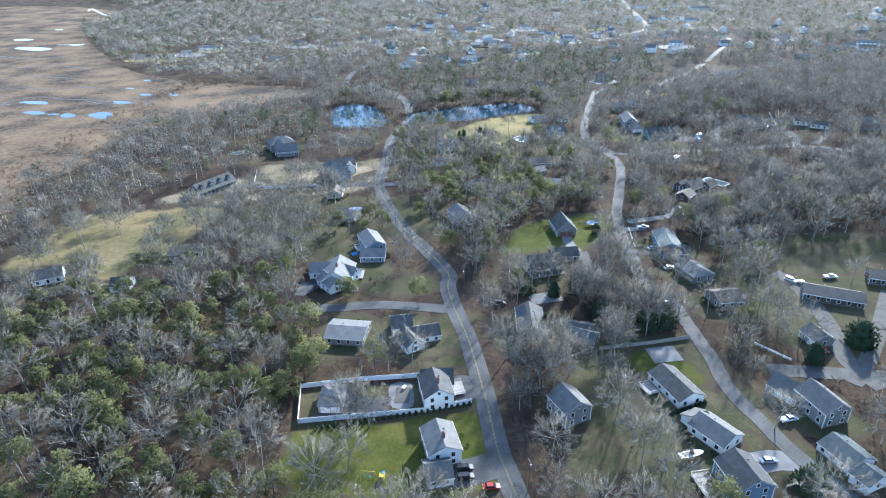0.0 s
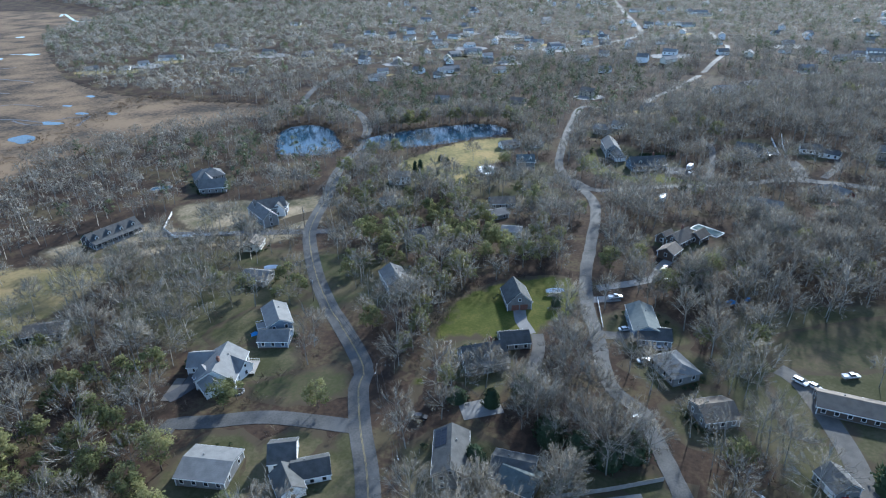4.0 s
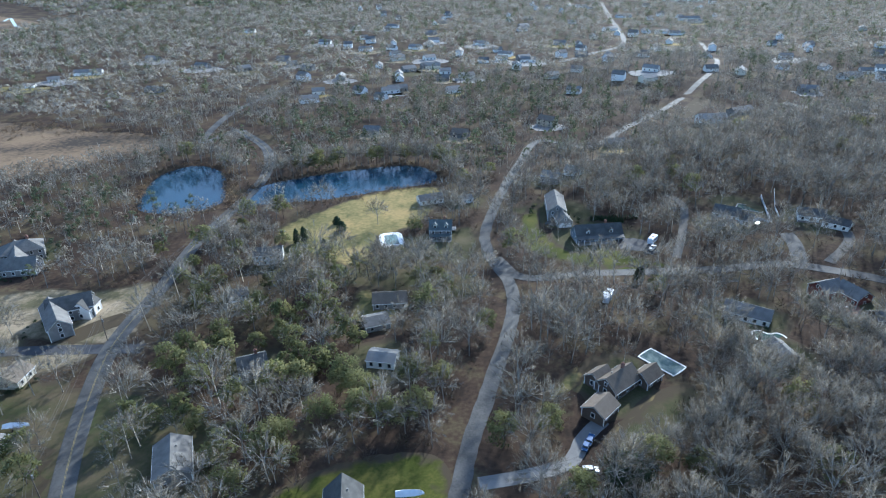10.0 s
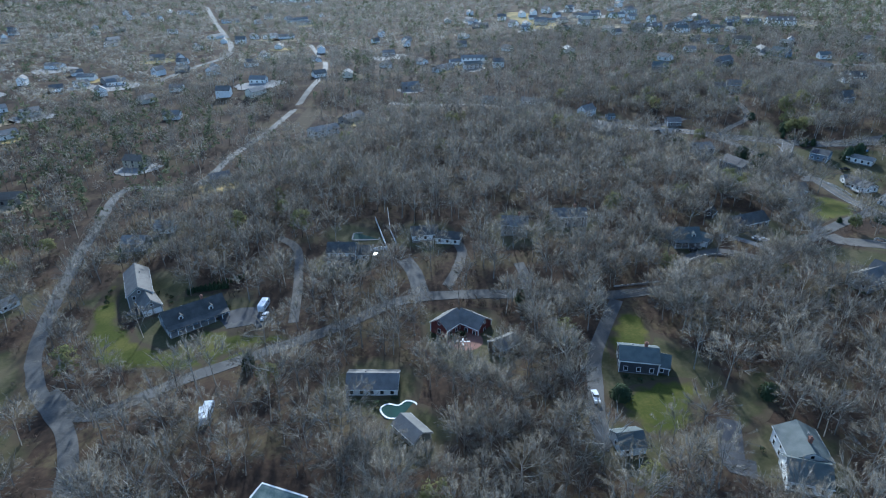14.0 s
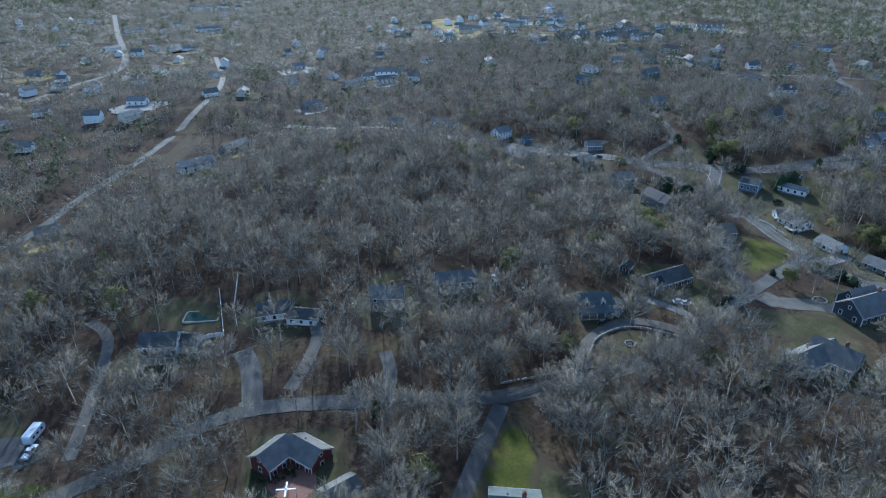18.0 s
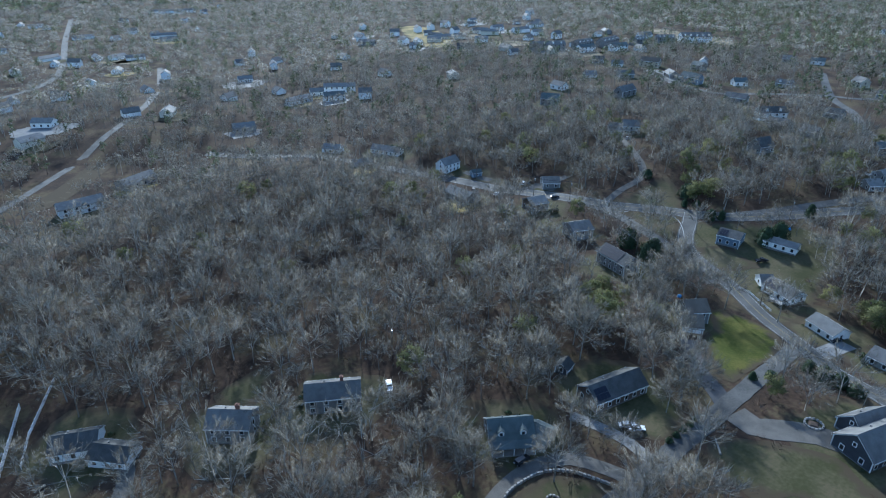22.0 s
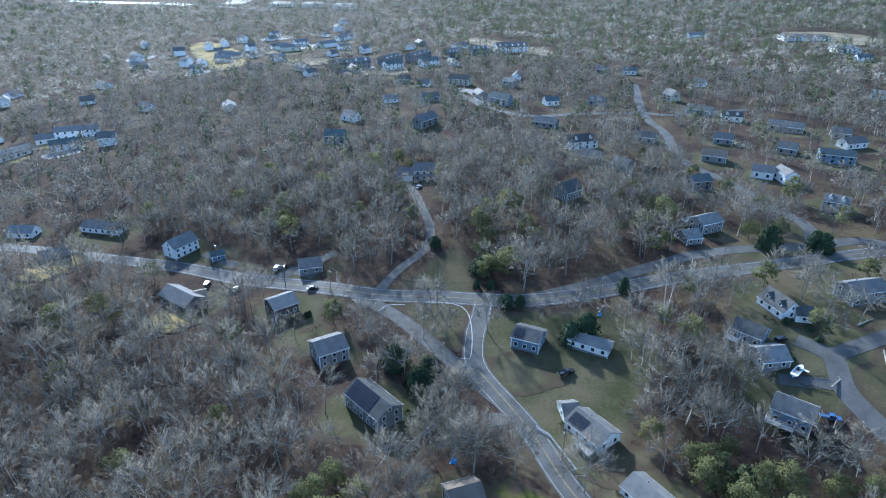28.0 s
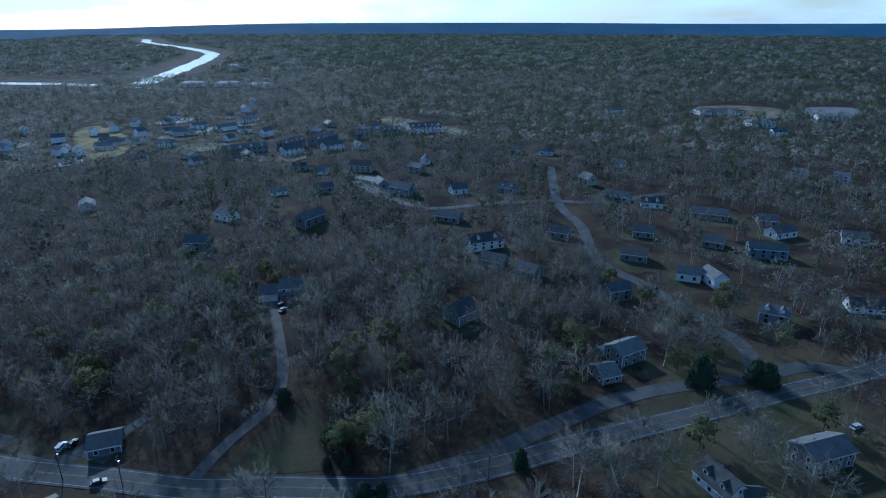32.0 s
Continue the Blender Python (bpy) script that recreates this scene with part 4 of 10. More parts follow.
# ---- roads ----
last = ribbon("road", [(31.9, 49.5), (23.9, 109.5), (21.7, 123.8), (20.9, 146.6), (18.8, 176.3), (16, 194.8), (14.5, 212.7), (15.4, 223.3), (5.2, 251.1), (1.3, 260.3), (-7.6, 289.4), (-15, 325.7), (-15.4, 347.2), (-12.2, 374.8), (-9.7, 416.3), (-0.7, 464.3), (3.9, 510.7), (-6.1, 560.9), (-36.1, 610.9)], 6.4, "asphalt", 0.13, "worn grey asphalt road with a double yellow line", "road")
for off in (-0.14, 0.14):
    road_line(last, [(31.9, 49.5), (23.9, 109.5), (21.7, 123.8), (20.9, 146.6), (18.8, 176.3), (16, 194.8), (14.5, 212.7), (15.4, 223.3), (5.2, 251.1), (1.3, 260.3), (-7.6, 289.4), (-15, 325.7), (-15.4, 347.2), (-12.2, 374.8), (-9.7, 416.3), (-0.7, 464.3), (3.9, 510.7), (-6.1, 560.9), (-36.1, 610.9)], off, "yellow")
last = ribbon("side_road", [(13.8, 196), (-10.5, 202.9), (-27.6, 202.7), (-39.2, 202.6), (-40.5, 199.4)], 5.6, "asphalt", 0.11, "grey asphalt side road between house lots", "road")
last = ribbon("new_road", [(-4.3, 332.8), (-31.2, 334.3), (-51.6, 334.9), (-72.1, 335.9), (-95, 337)], 5.5, "dark_asphalt", 0.11, "fresh dark asphalt side road beside the new house", "road")
last = ribbon("far_road", [(-36.1, 610.9), (-53.2, 579.6), (-51.3, 663.7), (-21.3, 753.6)], 5.5, "asphalt", 0.11, "pale asphalt road through far woods", "road")
last = ribbon("lane", [(115.6, 70.5), (100, 113.7), (96.4, 129.8), (94.2, 142.2), (95.7, 155.8), (96, 166.5), (96.2, 180.1), (96.3, 193.2), (90.9, 205.6), (94.3, 232), (95.5, 246.6), (101.3, 271.5), (110.8, 297.8), (123.3, 333.9), (126.7, 361.1), (121.9, 392.4), (127.5, 426.9), (155.7, 508.2), (178.5, 557.2), (209.1, 539.7), (248.4, 581.1), (301, 637.2), (400.3, 769.3), (470, 960.2)], 5.0, "asphalt", 0.136, "winding pale grey asphalt lane without markings", "road", edge=0.2, keep=1.6)
last = ribbon("far_street", [(261.4, 847.2), (305.3, 892.3), (374.4, 976.5), (439.6, 1249.7), (499.7, 1499.8)], 7, "asphalt", 0.2, "pale far street among houses", "road")
last = ribbon("crossing_lane", [(124.7, 384.9), (133.3, 365.7), (160.1, 366.1), (186.6, 364.3), (211.4, 362.7), (241.1, 360.8), (273.4, 336), (295.7, 318.2), (322, 307.2), (335, 302.6), (352, 299.7), (376, 299.2), (405, 298.6), (435, 298.8), (454, 299.5)], 5.4, "asphalt", 0.128, "narrow grey asphalt lane under bare trees", "road", edge=0.2, keep=1.3)
last = ribbon("driveway", [(199, 374.6), (211.3, 398.3), (221, 421.6), (218.8, 436)], 3.6, "gravel", 0.109, "pale gravel driveway curving through the trees", "driveway")
HIGHWAY = [(393.9, 636.6), (443.2, 564.2), (474.4, 503.6), (485.2, 463.9), (495, 433), (504, 408.5), (514, 393), (522, 378.5), (531, 363), (549, 341.5), (564.5, 327), (586, 308), (619.7, 281.1), (671.3, 240.9), (771.3, 190.9)]
last = ribbon("highway", HIGHWAY, 8.2, "asphalt", 0.14, "wide grey main road with painted edge lines", "road", keep=4.5)
for off in (-0.14, 0.14):
    road_line(last, HIGHWAY, off, "yellow", lift=0.175)
for off in (-3.3, 3.3):
    road_line(last, HIGHWAY, off, "paint", 0.13, lift=0.175)
last = ribbon("upper_road", [(535, 360.5), (551, 347), (570.5, 334), (590, 323), (607, 309.6), (628.2, 287.2), (644.5, 272.3), (651.3, 248.8), (691.3, 188.8)], 6, "asphalt", 0.12, "dark grey asphalt side road", "road")
last = ribbon("estate_road", [(630, 287.4), (648.6, 293.5), (661.8, 310.3), (680.7, 333.3), (697.4, 362.3), (741.8, 386.2), (781.1, 414.7), (873.9, 456.9)], 6, "asphalt", 0.11, "grey estate road between wooded house lots", "road")
last = ribbon("estate_street", [(839.3, 360.4), (792.6, 396.1), (782, 418.8), (754.9, 450.2), (728.5, 476.1), (736.2, 515.9), (758.1, 556.1)], 6, "asphalt", 0.12, "grey estate street with pale drives", "road")
FORK = [(524, 377), (515.3, 372.5), (502.7, 366.8), (490.3, 357), (478, 332.5), (466, 315), (457, 299), (449, 287), (445, 274), (440, 260), (430, 222)]
last = ribbon("fork_road", FORK, 7, "asphalt", 0.12, "grey asphalt road with a pale edge, forking to the main road", "road", keep=5.5)
for off in (-2.9, 2.9):
    road_line(last, FORK, off, "paint", 0.12)
for off in (-0.14, 0.14):
    road_line(last, FORK[3:], off, "yellow")
last = ribbon("slip_road", [(498, 416), (497.6, 398.6), (493.7, 381.4), (489, 366), (482, 342)], 5.5, "asphalt", 0.115, "grey asphalt slip lane round a grass island", "road", keep=5.5)
last = ribbon("side_street", [(446, 276), (453, 266), (460.4, 258.3), (480.4, 249.4), (512.2, 232)], 7, "asphalt", 0.11, "pale grey side street", "road")
last = ribbon("driveway", [(505.8, 411.5), (520.5, 414.2), (539, 415), (552, 423), (567.5, 440), (586.5, 462)], 3.8, "gravel", 0.121, "long pale gravel driveway up through the woods", "driveway")
last = ribbon("estate_lane", [(590, 247), (582.8, 250.9), (561.8, 263.3), (550, 271)], 5.5, "asphalt", 0.122, "pale asphalt lane to houses", "road")
last = ribbon("estate_lane", [(508, 234), (522.2, 248.5), (529.2, 256.2), (538, 265.5), (549.7, 270.8), (552.5, 281)], 6, "asphalt", 0.128, "pale asphalt cul-de-sac road", "road")


# ---- driveways ----
last = ribbon("driveway", [(19.3, 119.2), (10.8, 117.3), (4.3, 117.9)], 9, "asphalt", 0.12, "wide grey asphalt driveway with parked cars", "driveway", keep=2.4)
last = ribbon("driveway", [(19, 149.5), (14.8, 150), (11.1, 147.8)], 9, "asphalt", 0.121, "grey asphalt parking court beside the white fence", "driveway", keep=2.4)
last = ribbon("driveway", [(-7.7, 145.1), (-16.2, 146), (-22.8, 145.4), (-29.5, 145.9)], 8, "asphalt", 0.122, "grey asphalt yard inside the white fence", "driveway", keep=2.4)
last = ribbon("driveway", [(-1.7, 149.5), (-6.1, 150)], 7, "gravel", 0.123, "pale patio inside the white fence", "driveway", keep=2.4)
last = ribbon("driveway", [(-44.3, 214.1), (-39.5, 219.6), (-37.9, 230.2)], 5, "dark_asphalt", 0.124, "dark asphalt driveway beside a pale gravel strip", "driveway", keep=2.4)
last = ribbon("driveway", [(-44.5, 213.2), (-42.9, 224)], 3, "gravel", 0.095, "pale gravel strip of driveway", "driveway", keep=2.4)
last = ribbon("driveway", [(70.8, 248.8), (70.2, 241.8), (71.3, 236.4), (71.8, 233.8)], 4.5, "concrete", 0.096, "pale concrete apron before the garage", "driveway", keep=2.4)
last = ribbon("driveway", [(74.2, 233.6), (72.8, 224.2), (66.2, 208.3), (65.4, 201.1)], 4.2, "gravel", 0.097, "pale gravel driveway curving past the cape house", "driveway", keep=2.4)
last = ribbon("driveway", [(44.9, 198.2), (56.7, 200.2)], 7, "concrete", 0.098, "pale paved parking court", "driveway", keep=2.4)
last = ribbon("driveway", [(95.5, 253.4), (104.3, 253.1), (109.1, 253.3)], 4, "concrete", 0.099, "pale driveway with a pickup truck", "driveway", keep=2.4)
last = ribbon("driveway", [(94.1, 231.8), (100.4, 230), (107.2, 230.5)], 4.5, "gravel", 0.1, "grey gravel driveway", "driveway", keep=2.4)
last = ribbon("driveway", [(103.1, 261.4), (117.4, 263.3), (127.5, 266.5), (131.5, 272.5), (136.2, 277.2), (139.5, 279.8)], 4.2, "concrete", 0.101, "pale gravel driveway curving to the brown house", "driveway", keep=2.4)
last = ribbon("driveway", [(99.4, 112.8), (92.7, 114.3), (84.5, 113.1)], 7, "concrete", 0.102, "pale driveway before the blue house", "driveway", keep=2.4)
last = ribbon("driveway", [(86.4, 161.2), (76.7, 160.6)], 8, "concrete", 0.103, "pale parking pad on the lawn", "driveway", keep=2.4)
last = ribbon("driveway", [(139.5, 138), (137.2, 151.3), (143.2, 169.5), (145.8, 183.5), (147.3, 200.7), (144.4, 207.7)], 6, "gravel", 0.104, "broad pale gravel drive past the ranch house", "driveway", keep=2.4)
last = ribbon("driveway", [(144.4, 142.8), (125.3, 147.1), (110.6, 150)], 6, "asphalt", 0.105, "grey asphalt drive", "driveway", keep=2.4)
last = ribbon("driveway", [(178.6, 189.6), (153.8, 161.7), (140.5, 148.1), (132, 141)], 5, "gravel", 0.106, "pale gravel loop drive", "driveway", keep=2.4)
last = ribbon("driveway", [(295.4, 314.3), (266.1, 297.2), (253.7, 285.9), (243.7, 275.8), (239.2, 268.8)], 4.5, "asphalt", 0.107, "grey asphalt driveway widening before a garage", "driveway", keep=2.4)
last = ribbon("driveway", [(239.8, 272.2), (241, 267.6)], 8, "asphalt", 0.108, "grey asphalt forecourt", "driveway", keep=2.4)
last = ribbon("driveway", [(271.8, 255.8), (258.6, 245.8), (261.4, 241.7)], 6, "dark_asphalt", 0.109, "dark asphalt driveway beside the grey house", "driveway", keep=2.4)
last = ribbon("driveway", [(180, 389), (190.5, 384.5), (191, 379.6)], 7, "asphalt", 0.11, "grey asphalt court beside the blue cape house", "driveway", keep=2.4)
last = ribbon("driveway", [(153.5, 418.6), (162.4, 413.8)], 5, "asphalt", 0.111, "asphalt drive before a garage", "driveway", keep=2.4)
last = ribbon("driveway", [(327.1, 309.4), (331.7, 315.6), (339.9, 318.5), (351.3, 318.9), (360.1, 314.6), (364.3, 306.7), (367, 299.9), (372.2, 298)], 4, "gravel", 0.112, "looping pale gravel driveway with a stone edge", "driveway", keep=2.4)
last = ribbon("driveway", [(372.4, 324.2), (374.8, 316.1), (375.7, 308.3), (374.4, 300.5)], 3.4, "concrete", 0.113, "pale concrete driveway to the dark house", "driveway", keep=2.4)
last = ribbon("driveway", [(405.3, 295.7), (404.1, 289.9), (408.5, 284), (412.8, 278.3), (414.4, 273.1)], 8, "gravel", 0.114, "wide pale gravel turning court", "driveway", keep=2.4)
last = ribbon("driveway", [(429.3, 322.8), (416.8, 313.1), (410.8, 304.2), (406.7, 299.1)], 5.5, "dark_asphalt", 0.115, "dark asphalt driveway beside a round lawn", "driveway", keep=2.4)
last = ribbon("driveway", [(455.6, 293), (464.9, 291.3), (470.8, 290)], 6, "concrete", 0.116, "pale concrete driveway to the white ranch house", "driveway", keep=2.4)
last = ribbon("driveway", [(178.9, 391.4), (185.9, 390.9), (192.7, 384.8)], 9, "dark_asphalt", 0.117, "dark asphalt parking court with a camper", "driveway", keep=2.4)
last = ribbon("driveway", [(244.1, 362.2), (249.8, 375.7), (251.6, 386)], 6, "asphalt", 0.118, "grey asphalt driveway", "driveway", keep=2.4)
last = ribbon("driveway", [(254.3, 359.7), (264.6, 367), (273.1, 375.7), (275.5, 382.9)], 4, "gravel", 0.119, "gravel driveway", "driveway", keep=2.4)
last = ribbon("driveway", [(273.3, 337.3), (280, 345.1), (284.3, 353.9)], 4, "asphalt", 0.12, "asphalt driveway", "driveway", keep=2.4)
last = ribbon("driveway", [(500.9, 439.6), (498.8, 451.1), (490.5, 453.6), (487.4, 467.2)], 6, "gravel", 0.121, "gravel parking strip with cars", "driveway", keep=2.4)
last = ribbon("driveway", [(497.7, 446.7), (510.1, 446), (516.7, 445.6)], 4, "gravel", 0.122, "gravel driveway", "driveway", keep=2.4)
last = ribbon("driveway", [(586.8, 469), (588.3, 458.7)], 9, "gravel", 0.123, "pale gravel turning area by the tan house", "driveway", keep=2.4)
last = ribbon("driveway", [(474.4, 342), (481.1, 336.9)], 5, "asphalt", 0.124, "grey asphalt driveway", "driveway", keep=2.4)
last = ribbon("driveway", [(489.9, 497.5), (490.3, 477)], 4, "gravel", 0.095, "gravel drive to the shed", "driveway", keep=2.4)
last = ribbon("driveway", [(336.6, 654.4), (301.3, 609.3), (288.2, 605.5)], 14, "dirt", 0.096, "pale sandy yard beside far road", "driveway", keep=2.4)
last = ribbon("driveway", [(-33.5, 340.2), (-24.4, 349.4), (-11.5, 356.7)], 9, "dirt", 0.097, "bare sandy ground beside the new house", "driveway", keep=2.4)
last = ribbon("driveway", [(533.4, 281.5), (536, 274.7), (538.6, 267.9)], 4.2, "asphalt", 0.1045, "grey driveway with a boat on it", "driveway", keep=2.4)
last = ribbon("driveway", [(528.5, 251), (533.5, 248.2), (540, 243.5)], 6, "dark_asphalt", 0.1055, "dark asphalt drive below a white fence", "driveway", keep=2.4)
last = ribbon("driveway", [(736.2, 515.9), (766.5, 542.2), (768, 563.8)], 11, "concrete", 0.098, "pale sunlit turning circle", "driveway", keep=2.4)
last = ribbon("driveway", [(428, 653.5), (413.4, 695.3)], 9, "dirt", 0.099, "bare sandy clearing", "driveway", keep=2.4)


# ---- ponds, marsh and open ground ----
PONDS.append(smooth([(-52.9, 461.5), (-31.9, 455.1), (-13.7, 461.2), (-13, 479.1), (-23.1, 513.5), (-41.6, 529), (-56.7, 519.3), (-60, 496.7)], 4.0, True))
PONDS.append(smooth([(-1.6, 457.7), (14.6, 461.1), (45.6, 463.8), (76.9, 473.5), (103.2, 481.5), (106.4, 492.5), (92.3, 513.3), (61.2, 510.4), (28.3, 499.5), (4.7, 484.6)], 4.0, True))
area("lawn", [(-34.9, 139.2), (-6, 140.1), (18.9, 141.4), (21.1, 121.9), (20.8, 109.7), (-31.4, 113.3)], "green", 0.0314, "wide mown green lawn round a white house", "lawn")
area("lawn", [(-8.1, 176.7), (5.7, 178.2), (16.5, 191), (17.3, 176.5), (18.5, 160.6), (1.2, 161.5), (-8, 167.1)], "lawn", 0.0328, "winter lawn round a white cape house", "lawn")
area("lawn", [(-21.8, 154.4), (-7.8, 155.6), (-7.7, 146.4), (-19.6, 147.5)], "lawn", 0.0342, "square of lawn inside the white fence", "lawn")
area("lawn", [(-38.5, 245.9), (-27.4, 265.1), (-22.1, 264.6), (-23.4, 241.8), (-8.5, 240.1), (-6, 224.7), (-19.7, 217), (-29.2, 222.4)], "lawn", 0.0356, "sunlit green lawn beside a blue house", "lawn")
area("lawn", [(-43.3, 247.8), (-31.5, 263.9), (-26.6, 266.7), (-14.2, 262.3), (-6.8, 246.8), (-23.9, 240.9), (-33.4, 239.2)], "lawn", 0.037, "sunlit lawn behind a house", "lawn")
area("lawn", [(17.1, 270.9), (33, 271.8), (36.5, 282.3)], "lawn", 0.0384, "strip of lawn among trees", "lawn")
area("lawn", [(-24.1, 218.3), (-3.1, 224.5), (7.7, 225.2), (12, 210.3), (-8.9, 207.4)], "yard", 0.0398, "thin winter lawn beside the road", "lawn")
area("lawn", [(44.9, 254.3), (62.3, 268.4), (80.7, 273.6), (95.7, 268.6), (93.5, 249.6), (77.9, 235.8), (70.3, 229.1), (42.5, 231.9), (32.8, 204.1), (29.7, 208.1)], "green", 0.0412, "long green lawn round cape house and garage", "lawn")
area("lawn", [(136.9, 270.9), (144.6, 279.5), (158.6, 290.4), (166, 288.8), (161, 277.0), (149.1, 268.2)], "field", 0.0441, "tan dry lawn below the brown house", "lawn")
area("lawn", [(-136.7, 323.7), (-122.2, 336), (-99.5, 352), (-81.5, 344.7), (-51.2, 336), (-32.4, 339.8), (-22, 338), (-20, 328), (-37.2, 319.2), (-61.9, 319.5), (-76.5, 316), (-95.3, 311), (-125.3, 313.5)], "dirt", 0.0405, "pale sandy grass round the houses by the marsh", "lawn")
area("lawn", [(-18.6, 155), (-9.6, 156), (-8.2, 146.4), (-15.4, 146.2)], "green", 0.0447, "small green lawn inside the white fence", "lawn", wobble=0.2)
area("yard", [(-7.6, 155.2), (-1.2, 155), (-1, 144.4), (-7, 144.6)], "concrete", 0.0452, "pale paved patio inside the white fence", "yard", wobble=0.15)
area("yard", [(-20.6, 153.7), (-18.9, 154), (-15.6, 144.8), (-20.8, 143.8)], "asphalt", 0.0457, "grey paved court before the fenced garage", "yard", wobble=0.15)
area("yard", [(12.6, 156), (17.6, 156), (18.2, 146), (12.2, 145.6)], "dark_asphalt", 0.0462, "dark paved parking beside the fenced house", "yard", wobble=0.15)
area("lawn", [(544.9, 265.2), (559.9, 256.1), (552, 262), (566, 256), (566, 243), (550, 240), (532.9, 254.1)], "yard", 0.0471, "worn grass lot of the white house", "lawn")
area("lawn", [(62.2, 212.5), (71.3, 224.4), (73.2, 215.6), (65.7, 204.7)], "green", 0.0426, "patch of green lawn by a gravel drive", "lawn")
area("lawn", [(6.6, 191.4), (16.8, 195.1), (20, 177.5), (16.9, 169.3), (2.2, 165.3), (-7.1, 168.5), (-4.8, 174.3)], "lawn", 0.044, "lawn beside road", "lawn")
area("lawn", [(70.4, 164.3), (84, 164.6), (92.5, 142.3), (85.8, 143), (77.1, 151.8), (66.4, 142.1), (70.4, 134.3), (63.1, 137.4)], "green", 0.0454, "green lawn round a long grey house", "lawn")
area("lawn", [(137.8, 203.9), (148.4, 202.7), (143.5, 176.4), (140.5, 175), (132, 181.4)], "lawn", 0.0468, "green lawn beside gravel drive", "lawn")
area("lawn", [(149.8, 183.2), (167, 183.3), (156.6, 171.5), (144.9, 165.9)], "lawn", 0.0482, "green lawn before the ranch house", "lawn")
area("lawn", [(154.6, 226.1), (207.8, 229.5), (190.5, 205.9), (145.4, 205.3)], "yard", 0.0496, "open dry grass clearing behind the ranch house", "lawn")
area("lawn", [(40.8, 128), (53.8, 129), (54.5, 116.6), (47.3, 107.3), (37.5, 108.1)], "yard", 0.051, "thin grass clearing under bare trees", "lawn")
area("lawn", [(86.4, 126.1), (94.5, 123.3), (94.3, 117.1), (87.3, 115.7)], "lawn", 0.0524, "small front lawn", "lawn")
FIELD = area("lawn", [(-177.7, 250.2), (-172.5, 278.3), (-165.7, 304.7), (-130.2, 308.9), (-98.5, 309.7), (-91.8, 294.3), (-103, 265.9), (-115.9, 244.8), (-126.8, 230.9), (-152.9, 248), (-164.4, 234.2)], "pasture", 0.0538, "dry golden field with scattered trees", "lawn")
area("lawn", [(-112.4, 311.3), (-89.4, 322.8), (-53.2, 324.4), (-45.2, 328.6), (-51.8, 350.8), (-66.6, 335.7), (-98.9, 328.5), (-116.9, 327.7)], "yard", 0.0552, "open yard of winter grass and bare soil", "lawn")
area("lawn", [(-91.6, 371.1), (-65.4, 378.5), (-36, 375.8), (-15.6, 378.5), (-12.1, 338.3), (-48.5, 341.5), (-74.3, 339.8)], "dirt", 0.0566, "bare graded soil round the new house", "lawn")
area("lawn", [(23.9, 424.7), (41.7, 445.3), (71.6, 470.5), (104.5, 473.4), (102.9, 450.9), (95.4, 428.1), (77.3, 408.5), (69.4, 384.9), (56.8, 386.4), (34.3, 406.7)], "field", 0.058, "golden dry-grass field sloping to the pond", "lawn")
area("lawn", [(72.7, 410.2), (94.3, 412.3), (117.2, 418.8), (120.2, 402.6), (111.7, 379.5), (94, 386.1), (77.6, 391.3)], "lawn", 0.0594, "shaded lawn beside frozen swimming pool", "lawn")
area("lawn", [(142.3, 426), (157.7, 451.7), (150.6, 417), (158.4, 388), (180.6, 383.9), (186.5, 367.6), (166, 366.7), (144, 384.3), (137.3, 396.2)], "green", 0.0608, "green lawn between two houses", "lawn")
area("lawn", [(65.4, 361), (71.9, 364.8), (83.7, 345.6), (72.5, 334.9), (65.7, 343.4)], "field", 0.0622, "patch of dry grass beside a brown house", "lawn")
area("lawn", [(131.2, 290.2), (148, 306.4), (145.3, 308.5), (129.8, 296.6), (125.2, 288.8)], "field", 0.0636, "dry yellow grass beside brown house", "lawn")
area("lawn", [(138.2, 271.5), (163, 291.7), (170.3, 286.2), (153.7, 267.1), (139.3, 266)], "yard", 0.065, "dry brown lawn below the brown house", "lawn")
area("lawn", [(257.6, 280), (278.9, 271.1), (259.6, 259.3), (248.8, 266.9)], "green", 0.0664, "dark green lawn between house and garage", "lawn")
area("lawn", [(282.3, 262.5), (304.3, 263.4), (283.8, 250.1), (270.4, 251.7)], "lawn", 0.0678, "strip of green lawn", "lawn")
area("lawn", [(235.7, 350.5), (245.2, 348), (257.2, 336.3), (251.6, 322), (243.6, 306.3), (228.7, 313.6), (226.1, 330.9)], "lawn", 0.0692, "shaded lawn round a red house", "lawn")
area("lawn", [(169.8, 393.8), (181.1, 380.7), (196.3, 367.2), (195.1, 362.8), (179, 369.4), (166.5, 368.3)], "green", 0.0706, "shaded green lawn before the cape house", "lawn")
area("lawn", [(287.8, 308.1), (296.8, 303.5), (279.2, 286.3), (267.6, 293)], "green", 0.072, "square of green lawn above dark house", "lawn")
area("lawn", [(233, 419.1), (238.4, 431.2), (251.9, 426), (256.2, 411.2), (249.9, 400.7)], "lawn", 0.0734, "lawn round a green covered pool", "lawn")
area("lawn", [(333.1, 312.2), (341.3, 315.6), (350.7, 314.6), (356.3, 309.8), (359.8, 301.8), (347.6, 303.1), (335.2, 306)], "yard", 0.0748, "oval front lawn with a stone ring", "lawn")
area("lawn", [(390.2, 294.7), (403, 282.5), (407.2, 268.8), (394.2, 256), (383.9, 255), (390.6, 271), (380.9, 280.1)], "lawn", 0.0762, "shaded lawn beside dark navy house", "lawn")
